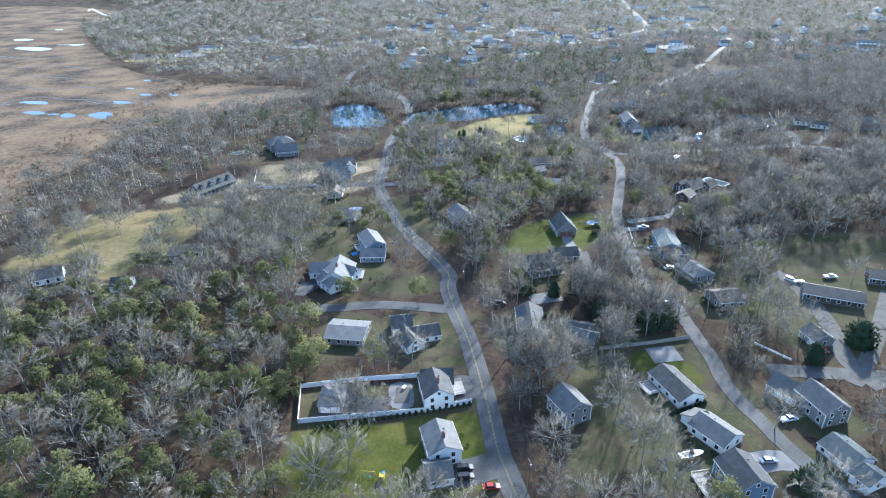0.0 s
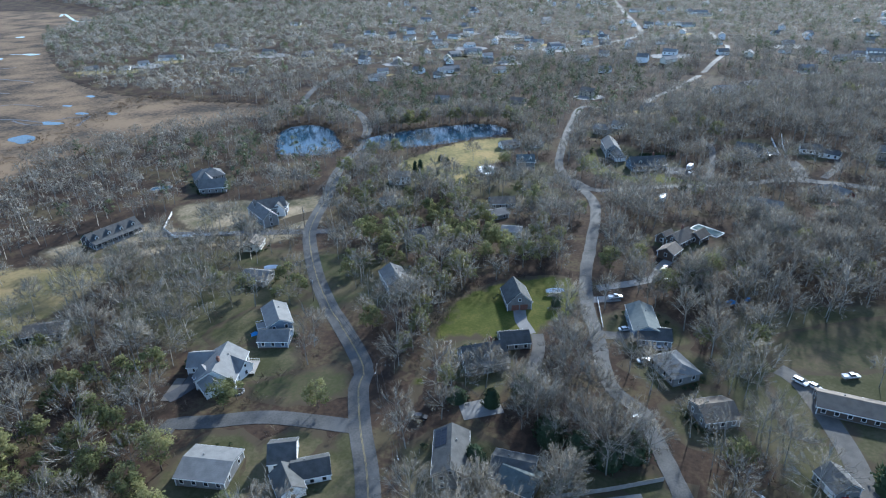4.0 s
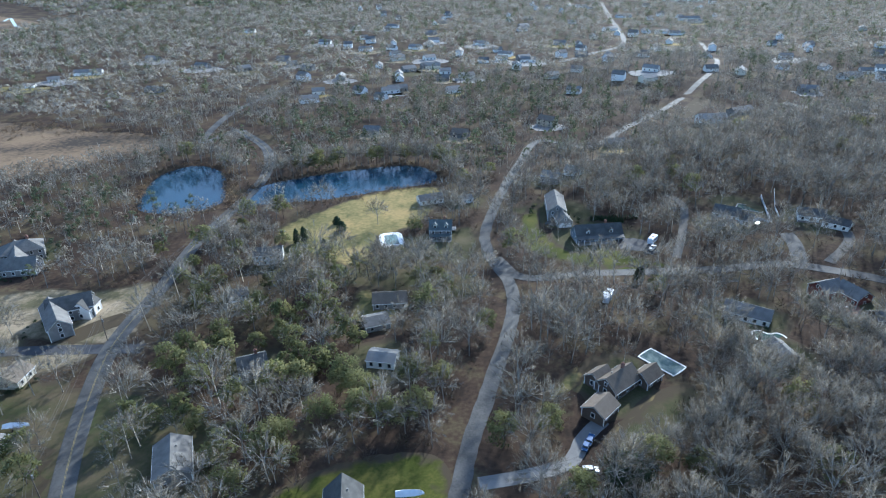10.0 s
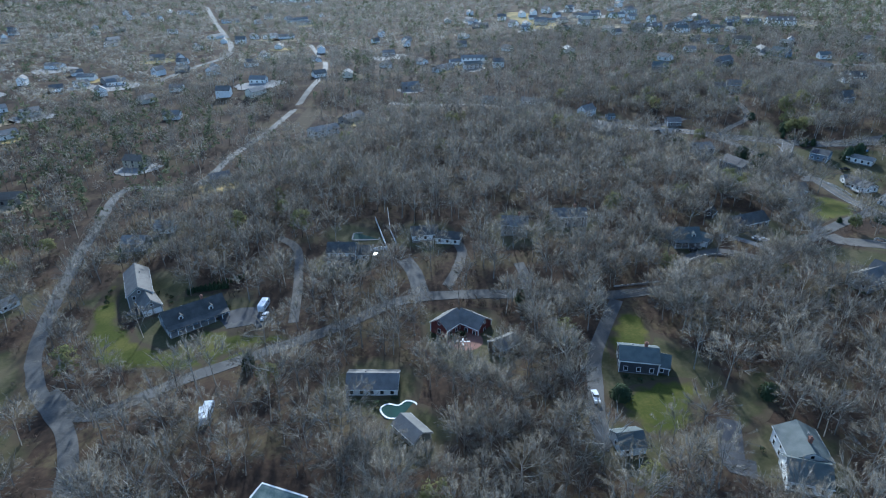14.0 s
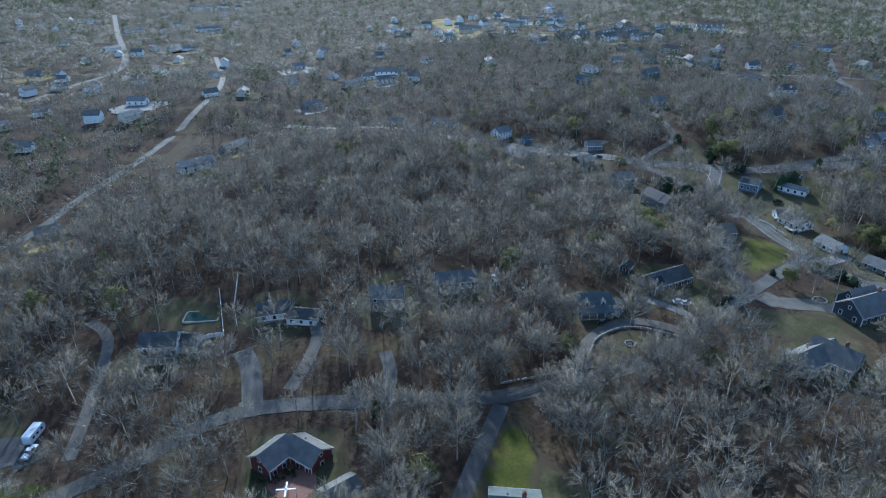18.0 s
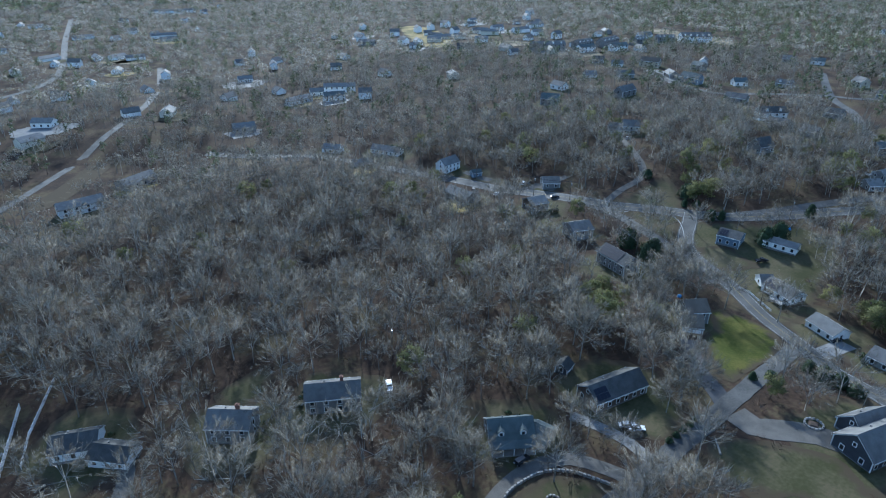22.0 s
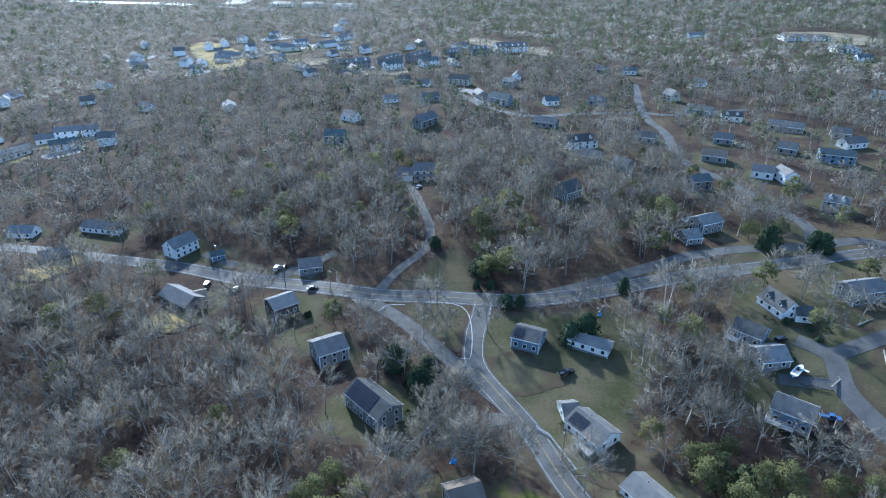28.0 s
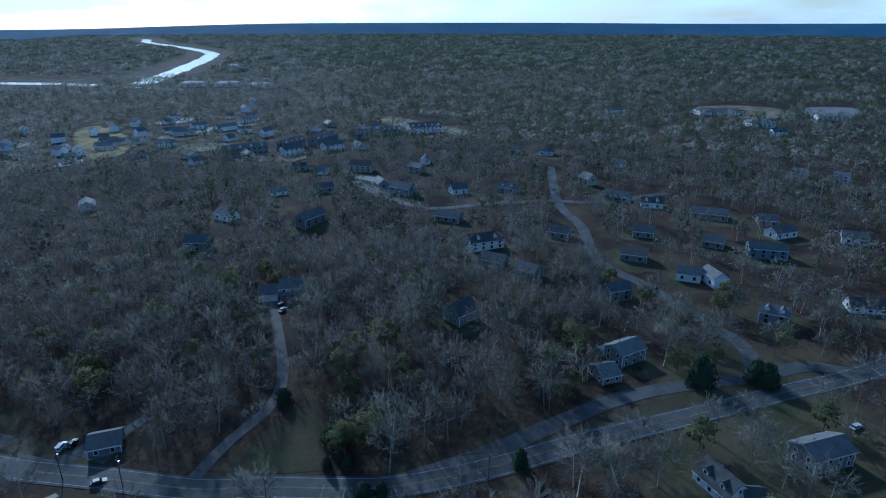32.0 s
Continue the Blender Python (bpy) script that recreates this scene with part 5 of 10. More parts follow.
area("lawn", [(301.3, 390.8), (317.3, 393.9), (311.9, 381.6), (302.3, 382.1)], "lawn", 0.0776, "small clearing of grass behind house", "lawn")
area("lawn", [(343, 341.1), (358.1, 343.7), (350.8, 334.6), (337.9, 332.6)], "yard", 0.079, "small sandy clearing", "lawn")
area("lawn", [(455, 329.5), (459.6, 322.2), (459.4, 311.5), (454, 304.2), (441, 301.6), (429, 301.9), (417.5, 302.4), (420.5, 309.5), (431.4, 319.4), (444, 322.5)], "green", 0.0804, "round mown green lawn inside a drive", "lawn")
area("lawn", [(502.5, 403), (515, 386), (519, 379.5), (511, 374.6), (499, 368.8), (493.5, 368), (496, 381), (500, 396)], "yard", 0.0818, "triangular grass traffic island of dry turf", "lawn")
area("lawn", [(512.1, 407.1), (536.1, 407.9), (547.7, 405.2), (534.6, 388.1), (522, 382.7), (515.2, 389.9), (508.5, 401.2)], "yard", 0.0832, "rough grass clearing beside gravel drive", "lawn")
area("lawn", [(551.2, 339.6), (562.1, 331.4), (584.8, 320.8), (602.7, 305.2), (594.4, 305.3), (575.5, 318.2), (558.5, 330.1)], "yard", 0.0846, "brown grass verge between two roads", "lawn")
area("lawn", [(484.2, 489.6), (493.6, 483.1), (496, 471.8), (494.8, 460.4), (488.2, 468.6)], "dirt", 0.086, "bare sandy verge beside the road", "lawn")
area("lawn", [(490.5, 453.6), (503, 448.2), (503.5, 440.3), (495.8, 438.3)], "yard", 0.0874, "sloping dry verge", "lawn")
area("lawn", [(485.1, 438.4), (493.2, 426.3), (481.9, 415.7), (474, 413.9), (470.7, 416)], "lawn", 0.0888, "grass beside brown house", "lawn")
area("lawn", [(578.6, 295.5), (566.4, 280.4), (563.1, 273.4), (558.4, 286.2), (569.5, 295.4)], "lawn", 0.0902, "lawn beside a white cape house", "lawn")
area("lawn", [(495.3, 357.4), (507.1, 350), (502.9, 341.7), (499.9, 332.5), (486.3, 343.7)], "lawn", 0.0916, "front lawn beside fork road", "lawn")
area("lawn", [(476.1, 314.1), (487.8, 308.2), (490.1, 298.5), (477.8, 304.6)], "lawn", 0.093, "lawn between road and white ranch", "lawn")
area("lawn", [(530.2, 283.5), (516, 277.2), (521.4, 264.8), (510, 273.1)], "lawn", 0.0944, "lawn round blue house", "lawn")
area("lawn", [(470, 327.1), (471.3, 315.6), (474.4, 303), (470.4, 306.8)], "lawn", 0.0958, "roadside lawn", "lawn")
area("lawn", [(746.6, 527.9), (740.2, 509.5), (750.1, 507.1), (728.5, 501.6)], "field", 0.0972, "patch of sunlit yellow grass", "lawn")
area("lawn", [(504.8, 377.4), (529.8, 356.4), (540.5, 326.1), (523.7, 312.2), (505.1, 308.6), (471.7, 304.6), (462.3, 316.6), (478.2, 338.8), (494.3, 358.9)], "lawn", 0.0236, "thin olive grass round houses beside the fork road", "lawn", clear=False, wobble=2.5)
area("lawn", [(578.5, 307.6), (604.7, 287.7), (608.1, 261.4), (549, 258.3), (520.5, 269.9), (512.2, 283.3), (533.5, 295.3)], "lawn", 0.025, "worn grass between cottages", "lawn", clear=False, wobble=2.5)
area("lawn", [(466.1, 424.8), (479, 416.6), (478.5, 394.8), (474.1, 385.9), (463.7, 400.2), (459.6, 411.5)], "lawn", 0.0264, "worn grass behind houses", "lawn", clear=False, wobble=2.5)
area("lawn", [(-101.1, 314.7), (-25.8, 317.1), (31.8, 291.1), (35.5, 261.5), (3.3, 260.1), (-30.4, 260.8), (-80.3, 281.4)], "yard", 0.0228, "thin grass and leaves under bare trees", "lawn", clear=False, wobble=2.5)
area("lawn", [(57.4, 172), (97, 168), (103.3, 124.6), (117.1, 105.3), (115.2, 102.8), (60.9, 106.1), (41.4, 130.1)], "lawn", 0.0292, "shaded winter grass round ranch houses", "lawn", clear=False, wobble=2.5)
area("lawn", [(144.4, 239.5), (207.8, 229.5), (156.5, 159.3), (133.7, 151.8), (122.8, 165.2), (121, 197.1)], "lawn", 0.0306, "shaded winter grass round low houses", "lawn", clear=False, wobble=2.5)
area("lawn", [(45.8, 402.8), (73.2, 401.2), (105.6, 377.7), (119.8, 360.5), (97.2, 345.9), (75.6, 360.1), (57.3, 373.4)], "yard", 0.027, "dry grass slope under bare trees", "lawn", clear=False, wobble=2.5)
area("lawn", [(-78.9, 286.1), (-35.6, 300), (-8.8, 275.9), (-21.2, 246.9), (-49.8, 239), (-78, 257.8)], "lawn", 0.0334, "sunlit grass under open trees", "lawn", clear=False, wobble=2.5)
area("lawn", [(617.7, 318.1), (652.6, 296), (619.9, 248.7), (581.2, 250.3), (569.1, 271.2), (578.6, 295.5)], "yard", 0.0298, "worn grass beside the side street", "lawn", clear=False, wobble=2.5)
area("lawn", [(268.6, 303.1), (292.1, 286.4), (285.9, 263), (257.2, 260.9), (253.1, 280.2)], "lawn", 0.0362, "dark grass round a navy house", "lawn", clear=False, wobble=2.5)
area("patio", [(237.4, 339.3), (246.7, 337.7), (245.1, 328.6), (242, 322.6), (236.2, 322.9), (233.8, 330.2)], "brick", 0.1, "red brick terrace beside the red house", "patio", wobble=0.1)
area("marsh", [(-214.6, 302.1), (-217.3, 350.4), (-204.7, 378.5), (-198.1, 451.6), (-171.2, 495.9), (-129.7, 527.8), (-82, 559.6), (-86.7, 597.3), (-154.7, 621), (-236.3, 658.3), (-336, 768.3), (-513.9, 1102.8), (-552.1, 1352.9), (-900, 1500), (-1500, 900), (-900, 300), (-400, 200)], "marsh", 0.04, "flat tan salt marsh cut by tidal creeks", "marsh", cell=20.0, wobble=2.5)
last = ribbon("marsh_ditch", [(-347.6, 558.7), (-345.7, 577.3), (-329.5, 588.6), (-304, 576.8), (-277.2, 571.5), (-254.1, 562.4), (-238.8, 573.5), (-225, 576.3)], 2.2, "mud", 0.075, "dark muddy ditch winding through the marsh", "ditch", edge=0.5)
last = ribbon("marsh_ditch", [(-351.8, 541.4), (-346.3, 560.5), (-339.7, 559.8)], 3, "mud", 0.075, "dark muddy ditch winding through the marsh", "ditch", edge=0.5)
last = ribbon("marsh_ditch", [(-281.4, 569.8), (-260.6, 554.8), (-236.5, 554.1)], 1.6, "mud", 0.075, "dark muddy ditch winding through the marsh", "ditch", edge=0.5)
last = ribbon("marsh_ditch", [(-220.3, 546.1), (-224, 576.2)], 2.5, "mud", 0.075, "dark muddy ditch winding through the marsh", "ditch", edge=0.5)
last = ribbon("marsh_ditch", [(-394.3, 624.5), (-366.5, 631.2), (-333.3, 617.3), (-311.7, 627.1), (-280.6, 615.9)], 2, "mud", 0.075, "dark muddy ditch winding through the marsh", "ditch", edge=0.5)
last = ribbon("marsh_ditch", [(-414.6, 680.4), (-384.8, 688.4), (-338, 673.7)], 2, "mud", 0.075, "dark muddy ditch winding through the marsh", "ditch", edge=0.5)
last = ribbon("marsh_ditch", [(-432.1, 745.4), (-398, 751.3), (-344, 727.2)], 2.2, "mud", 0.075, "dark muddy ditch winding through the marsh", "ditch", edge=0.5)
last = ribbon("marsh_ditch", [(-496.5, 829.1), (-451.2, 806.8), (-409.5, 817.2)], 2.4, "mud", 0.075, "dark muddy ditch winding through the marsh", "ditch", edge=0.5)
last = ribbon("marsh_ditch", [(-308.1, 536.5), (-280.5, 516.8), (-260.2, 511)], 1.6, "mud", 0.075, "dark muddy ditch winding through the marsh", "ditch", edge=0.5)
last = ribbon("tidal_creek", [(-630.7, 1388.3), (-645.7, 1436.6), (-599.2, 1360.9), (-555.1, 1292.7), (-531, 1298.3), (-526.9, 1306.8)], 5, "creek", 0.09, "narrow pale tidal creek in the marsh", "creek", edge=0.8)
last = ribbon("tidal_creek", [(-470.1, 916.5), (-432.4, 916.1)], 3, "creek", 0.09, "narrow pale tidal creek in the marsh", "creek", edge=0.8)
area("marsh_pool", [(-311, 564.8), (-307.7, 558.8), (-318.8, 559.5), (-329.3, 563.8), (-337.8, 567.9), (-332.6, 573), (-325, 571.7), (-313.7, 568.5)], "creek", 0.1, "shallow pool of open water in the marsh", "pool of water", wobble=0.5)
area("marsh_pool", [(-295.1, 527.5), (-292.5, 522.6), (-299.5, 521.2), (-307.8, 525.8), (-314.5, 529.7), (-311.2, 534.4), (-306.5, 535), (-297.2, 530.6)], "creek", 0.1, "shallow pool of open water in the marsh", "pool of water", wobble=0.5)
area("marsh_pool", [(-263.7, 514.9), (-264.5, 511.4), (-267.3, 507.6), (-274.2, 511.1), (-277.1, 516.4), (-277.4, 520.8), (-275.1, 524.4), (-269.4, 519.9)], "creek", 0.1, "shallow pool of open water in the marsh", "pool of water", wobble=0.5)
area("marsh_pool", [(-234.8, 511.7), (-233.7, 506.5), (-238.4, 501.1), (-245.7, 505.9), (-254.8, 513.9), (-253.4, 519.9), (-248.3, 525.1), (-237, 518.1)], "creek", 0.1, "shallow pool of open water in the marsh", "pool of water", wobble=0.5)
area("marsh_pool", [(-233.9, 556), (-237.5, 551.5), (-242.3, 551.7), (-249.8, 555), (-251.7, 558), (-254, 562.8), (-246.1, 561.7), (-239.6, 559.5)], "creek", 0.1, "shallow pool of open water in the marsh", "pool of water", wobble=0.5)
area("marsh_pool", [(-459.3, 881), (-461.2, 869.7), (-474.9, 866.7), (-495.1, 878.6), (-510.8, 888.3), (-512.8, 901.5), (-492.2, 900.9), (-466.3, 889.1)], "creek", 0.1, "shallow pool of open water in the marsh", "pool of water", wobble=0.5)
area("marsh_pool", [(-527.6, 972.6), (-533.4, 966.9), (-540.9, 966.3), (-551.6, 966.8), (-558, 977.2), (-562.3, 984), (-551.1, 985.7), (-541.4, 984.9)], "creek", 0.1, "shallow pool of open water in the marsh", "pool of water", wobble=0.5)
area("marsh_pool", [(-227.7, 585.6), (-228.7, 583.3), (-232.8, 581.6), (-238.9, 584.7), (-240.6, 587.2), (-239.5, 590), (-236.2, 591.3), (-231.5, 588.3)], "creek", 0.1, "shallow pool of open water in the marsh", "pool of water", wobble=0.5)
area("marsh_pool", [(-203.5, 582.8), (-203.5, 579.6), (-206.4, 577.4), (-211.3, 580.9), (-213.1, 584.1), (-212.3, 587.6), (-210.2, 589.2), (-206.3, 585.8)], "creek", 0.1, "shallow pool of open water in the marsh", "pool of water", wobble=0.5)
area("marsh_pool", [(-255.3, 615.3), (-255.2, 612.5), (-258.5, 612.7), (-261.8, 614.6), (-265, 616.5), (-264.5, 619), (-260.6, 618.3), (-256, 617)], "creek", 0.1, "shallow pool of open water in the marsh", "pool of water", wobble=0.5)
area("marsh_pool", [(-251.8, 651.6), (-250.8, 648.4), (-253.5, 646.5), (-257.1, 649.8), (-261, 652.8), (-259.9, 656.2), (-257.3, 657.3), (-252.3, 654)], "creek", 0.1, "shallow pool of open water in the marsh", "pool of water", wobble=0.5)
area("marsh_pool", [(-279.2, 520.3), (-280.3, 518.6), (-283.6, 518.6), (-287.4, 518.6), (-288.8, 521.3), (-288.5, 522.7), (-285.9, 523.6), (-283.3, 523.4)], "creek", 0.1, "shallow pool of open water in the marsh", "pool of water", wobble=0.5)
area("marsh_pool", [(-430.8, 911), (-433.5, 907), (-438.3, 903.9), (-447.2, 909.2), (-452.6, 914), (-454.1, 919.2), (-445.8, 920.6), (-435.4, 914.9)], "creek", 0.1, "shallow pool of open water in the marsh", "pool of water", wobble=0.5)
area("marsh_pool", [(-540.8, 1086.3), (-539.1, 1082.6), (-543.3, 1079.9), (-547.9, 1081.3), (-555.9, 1088.7), (-553.6, 1091.8), (-550.7, 1095.5), (-543.4, 1093)], "creek", 0.1, "shallow pool of open water in the marsh", "pool of water", wobble=0.5)
last = ribbon("road_marking", [(496.1, 402.7), (500.2, 402.9), (504.2, 397.7)], 0.28, "paint", 0.175, "white painted line at the road junction", "road marking", keep=-0.1)
last = ribbon("road_marking", [(508.7, 393.4), (514.7, 384.2), (513.7, 377.3), (504.6, 369), (493.2, 362.1), (491.9, 364.7)], 0.28, "paint", 0.175, "white painted line at the road junction", "road marking", keep=-0.1)
last = ribbon("river", [(2426.4, 3556.0), (2606.0, 3463.1), (2352.0, 3067.0), (2160.0, 2580.0), (1959.3, 2171.2), (1794.4, 1960.1), (1458.5, 1629.5), (1267.8, 1456.2), (1115.3, 1318.6)], 44, "creek", 0.6, "broad bright river winding to the horizon", "river", edge=4.0, step=40.0)
# a pale far road, laid with the creek's water surface
last = ribbon("river", [(1070.7, 1858.7), (1082.6, 1610.2), (1081.1, 1390.2)], 24, "creek", 0.6, "bright far road drawn as a strip of water", "river", edge=2.0, step=40.0)
area("far_lake", [(2070, 2892), (2169, 2932), (2205, 2882), (2144, 2810), (2082, 2811)], "creek", 0.6, "bright sheet of water far off among woods", "lake", wobble=8.0, cell=120.0)
last = ribbon("river", [(1082.5, 1342.1), (1081.3, 1224.3), (1093.7, 1169.8)], 9, "concrete", 0.6, "pale far road across the river", "road", step=40.0)
last = ribbon("river", [(2777.9, 337.4), (2725.5, 246.7), (2708.5, 108.0)], 16, "creek", 0.6, "bright far lake among pines", "lake", edge=3.0, step=40.0)


# ---- houses ----
house(6.3, 125.5, -80, 10.5, 8.4, 4.9, 7, "grey", "white", "white two-storey house, grey roof, on a mown lawn", wings=[(5, 117.1, 7, 6.6, 7, 2.7, 4.8, {"windows": True})], chimney=True, door=True, back_windows=True)
house(6.2, 147.1, -82, 10.3, 8.4, 5, 7.5, "dark", "white", "white gabled house, charcoal roof, inside a white fence", wings=[(6.8, 153.4, 0, 9.6, 7.4, 3.2, 6.2, {"windows": True})], chimney=True, porch=False, deck=(-2, 7, 6, 4, 1.2), back_windows=True)
house(-24.8, 148.7, -5, 6.9, 9.3, 2.7, 4.8, "grey", "tan", "tan garage, grey roof, inside the white fence", name="garage", category="garage", garage=2, hip=2.5)
house(-3.8, 185.6, 4, 7, 8.4, 3.2, 5.8, "dark", "white", "white cape house, charcoal roof, beside the road junction", wings=[(4.2, 179.7, 10, 9.4, 7, 2.8, 5, {}), (-1.1, 175.3, -65, 8.6, 6.5, 2.9, 5.4, {})])
house(-22.7, 183.4, -12, 13.4, 11.2, 2.8, 4.2, "light", "shingle", "grey-shingled low ranch house, pale roof, among bushes")
house(-29.5, 224.7, -94, 14.9, 12.1, 3.6, 7.5, "light", "white", "white broad gabled house, pale roof, and dark driveway", wings=[(-36.9, 230.1, 0, 8.5, 8.4, 2.9, 5.4, {"garage": 2}), (-32.2, 218.6, -54, 10, 6, 3, 5.8, {}), (-25.9, 226, -33, 9.4, 5.6, 3.2, 6, {})], chimney=True, deck=(-3, 8, 7, 4, 0.8), back_windows=True)
house(-16.7, 251.6, -71, 13.8, 8.4, 4.8, 7, "light", "blue", "blue-grey two-storey house, pale roof, on a sunlit lawn", wings=[(-15.8, 241.8, -5, 10.3, 7.4, 2.8, 5, {"roof": "grey"})], deck=(0, -6, 5, 3, 1.5), back_windows=True)
house(70.5, 254.7, -87, 11.4, 8.8, 3.2, 7.5, "dark", "shingle", "grey-shingled carriage-house garage, charcoal roof, and brown doors", name="garage", category="garage", garage=2, garage_end=1, garage_mat='door_red', back_windows=True)
house(54, 221, 11, 14.1, 8.8, 3, 6.8, "dark", "shingle", "grey-shingled cape house, charcoal roof, three dormers and a porch", wings=[(65.4, 229.3, 3, 9.5, 7.4, 2.9, 5.2, {"roof": "dark"})], dormers=3, porch=True, chimney=True)
house(40.6, 178.5, -96, 15.6, 8.8, 4.6, 7, "dark", "shingle", "grey-shingled two-storey house, charcoal roof, and solar panels", solar=6, back_windows=True)
house(56.1, 173.9, -20, 10.6, 9.3, 2.9, 5.2, "dark", "brownwall", "brown ranch house, charcoal roof, under tall pines")
house(110.3, 233.2, -99, 15.9, 8.4, 4.4, 6.2, "blue", "blue", "blue-grey raised house, slate-blue roof, close to a gravel drive", wings=[(111.5, 226, -12, 10.5, 7.4, 2.9, 5, {"roof": "dark"})], back_windows=True)
house(112.2, 209.6, -76, 12, 9.3, 2.8, 5, "light", "shingle", "grey-shingled cottage, pale roof, under bare trees", hip=3.0, back_windows=True)
house(115.2, 189.2, 5, 10, 9.3, 2.9, 5, "brown", "shingle", "grey-shingled cottage, brown roof, and white roof edge")
house(154.5, 186.9, -27, 19.4, 8.4, 2.7, 4.6, "brown", "brownwall", "brown long ranch house, brown roof, beside parked cars")
house(182.2, 196.8, -27, 11.9, 8.4, 2.7, 4.6, "brown", "brownwall", "brown ranch house, brown roof, beside a gravel drive")
house(133.6, 162.6, -83, 7, 7, 2.7, 5, "grey", "shingle", "grey-shingled garage, grey roof, beside a curved drive", name="garage", category="garage", garage=1, back_windows=True)
house(77.8, 143, -75, 14.3, 8.4, 2.9, 5, "dark", "white", "white long ranch house, charcoal roof, on a green lawn", deck=(-3, -7, 5, 4, 0.8), back_windows=True)
house(80.9, 123.6, -61, 10.6, 8.4, 2.9, 5, "grey", "white", "white ranch house, grey roof, beside the lane", wings=[(78.1, 128.2, 22, 5.2, 6.5, 2.7, 4.4, {})], back_windows=True)
house(79.9, 106.7, -84, 10.3, 9.3, 5, 7.8, "dark", "blue", "blue-grey two-storey house, charcoal roof, and white trim", deck=(-1, -8, 9, 5, 0.6), back_windows=True)
house(114.8, 130.4, -79, 11, 8.4, 5, 7.8, "grey", "shingle", "grey-shingled two-storey house, grey roof, beside the lane", wings=[(109.9, 138.8, -58, 8.5, 7.4, 2.9, 5.6, {"garage": 2})], back_windows=True)
house(110.9, 113.4, -75, 9.2, 8.4, 2.7, 4.6, "blue", "white", "white ranch house, slate-blue roof, behind a round evergreen", wings=[(111.5, 105, -72, 4.5, 7.4, 2.7, 4.6, {})], back_windows=True)
house(43.7, 136, -69, 9, 8.4, 5.2, 8, "grey", "shingle", "grey-shingled two-storey house, grey roof, among bare trees", back_windows=True)
house(56.9, 170, -34, 9, 8.4, 2.8, 5, "blue", "brownwall", "brown cottage, slate-blue roof, beneath a big bare tree")
house(-149.2, 234.6, 22, 11, 8.4, 3, 5.4, "dark", "white", "white cape house, charcoal roof, on a sunlit field edge")
house(-116, 225.6, 2, 7.2, 7.4, 2.8, 4.8, "dark", "white", "white barn-like garage, charcoal roof, at the wood edge", name="garage", category="garage")
house(-98.9, 253.3, 10, 13, 8.4, 2.8, 4.6, "brown", "shingle", "grey-shingled ranch house, brown roof, half hidden by trees")
house(-109, 336, 54, 24.5, 9.3, 3, 6.2, "dark", "navy", "navy long cape house, charcoal roof, and white dormers", dormers=4, porch=True)
house(-82.9, 408.2, 28, 16, 11.2, 5, 8.5, "grey", "shingle", "grey-shingled large hipped house, grey roof, beside the marsh", wings=[(-76.7, 394.2, 7, 14, 8.4, 3.4, 7, {}), (-82.6, 403, -61, 18.4, 7.4, 3.8, 7.4, {})], hip=5.5, chimney=True)
house(-38.6, 356.9, 22, 15, 9.3, 5, 8.5, "dark", "shingle", "grey-shingled new two-storey house, charcoal roof, on bare graded soil", wings=[(-40.6, 349.3, -56, 19.4, 7.4, 4.9, 8, {"roof": "grey"}), (-33.6, 357.4, 84, 7.7, 6.5, 4.2, 7, {"wall": "white"})])
house(-38.8, 318, 84, 8.3, 7.4, 2.9, 5, "brown", "cream", "cream cottage, brown roof, on a sunlit lawn", back_windows=True)
house(27.5, 393, 6, 11.8, 7.9, 4.8, 6.8, "dark", "white", "white two-storey farmhouse, charcoal roof, beside tall cedars")
house(21.1, 362.8, 20, 7, 5.6, 2.6, 4.2, "grey", "white", "white garage, grey roof, beside bare trees", name="garage", category="garage")
house(25.6, 273.4, -73, 12.7, 8.8, 4.2, 6.8, "grey", "shingle", "grey-shingled cottage, grey roof, among pines", deck=(0, 7, 5, 3, 1.0), back_windows=True)
house(-30.8, 286.7, -14, 10.5, 8.4, 2.9, 5, "grey", "shingle", "grey-shingled cottage, grey roof, under bare trees")
house(80, 352.2, 1, 12.5, 8.4, 2.8, 5, "brown", "shingle", "grey-shingled long ranch house, brown roof, in a clearing")
house(75.2, 336.6, 16, 8.6, 7.4, 2.7, 4.2, "grey", "shingle", "grey-shingled outbuilding, grey roof, in a clearing", name="garage", category="garage")
house(78.4, 313, -15, 8.8, 6.5, 2.9, 4, "light", "white", "white low outbuilding, pale roof, among pines", name="garage", category="garage")
house(37, 314.6, 19, 8.7, 8.4, 3.6, 6.2, "dark", "shingle", "grey-shingled house, charcoal roof, deep among pines", chimney=True)
house(102.6, 410.1, -5, 9.9, 9.3, 5, 8, "blue", "shingle", "grey-shingled gambrel house, slate-blue roof, beside a frozen pool", chimney=True, dormers=2, porch=True, deck=(4, 6, 6, 4, 1.0))
house(99.6, 451.2, 16, 12.5, 6.5, 2.7, 4.8, "grey", "white", "white cottage, grey roof, on the golden field")
house(117.6, 449.3, 28, 6.7, 4.7, 2.5, 4, "light", "white", "white shed, pale roof, beside cedars", name="shed", category="shed")
house(160.2, 429.8, -98, 20.4, 8.4, 5, 8, "grey", "shingle", "grey-shingled two-storey house, grey roof, beside the lane", wings=[(160.6, 418.1, -88, 13.6, 6.5, 3, 6, {"garage": 2, "garage_end": 1})], back_windows=True)
house(172, 398.6, 3, 20.9, 8.8, 3, 6.8, "dark", "blue", "blue-grey long cape house, charcoal roof, dormers and white porch", dormers=2, porch=True, chimney=True)
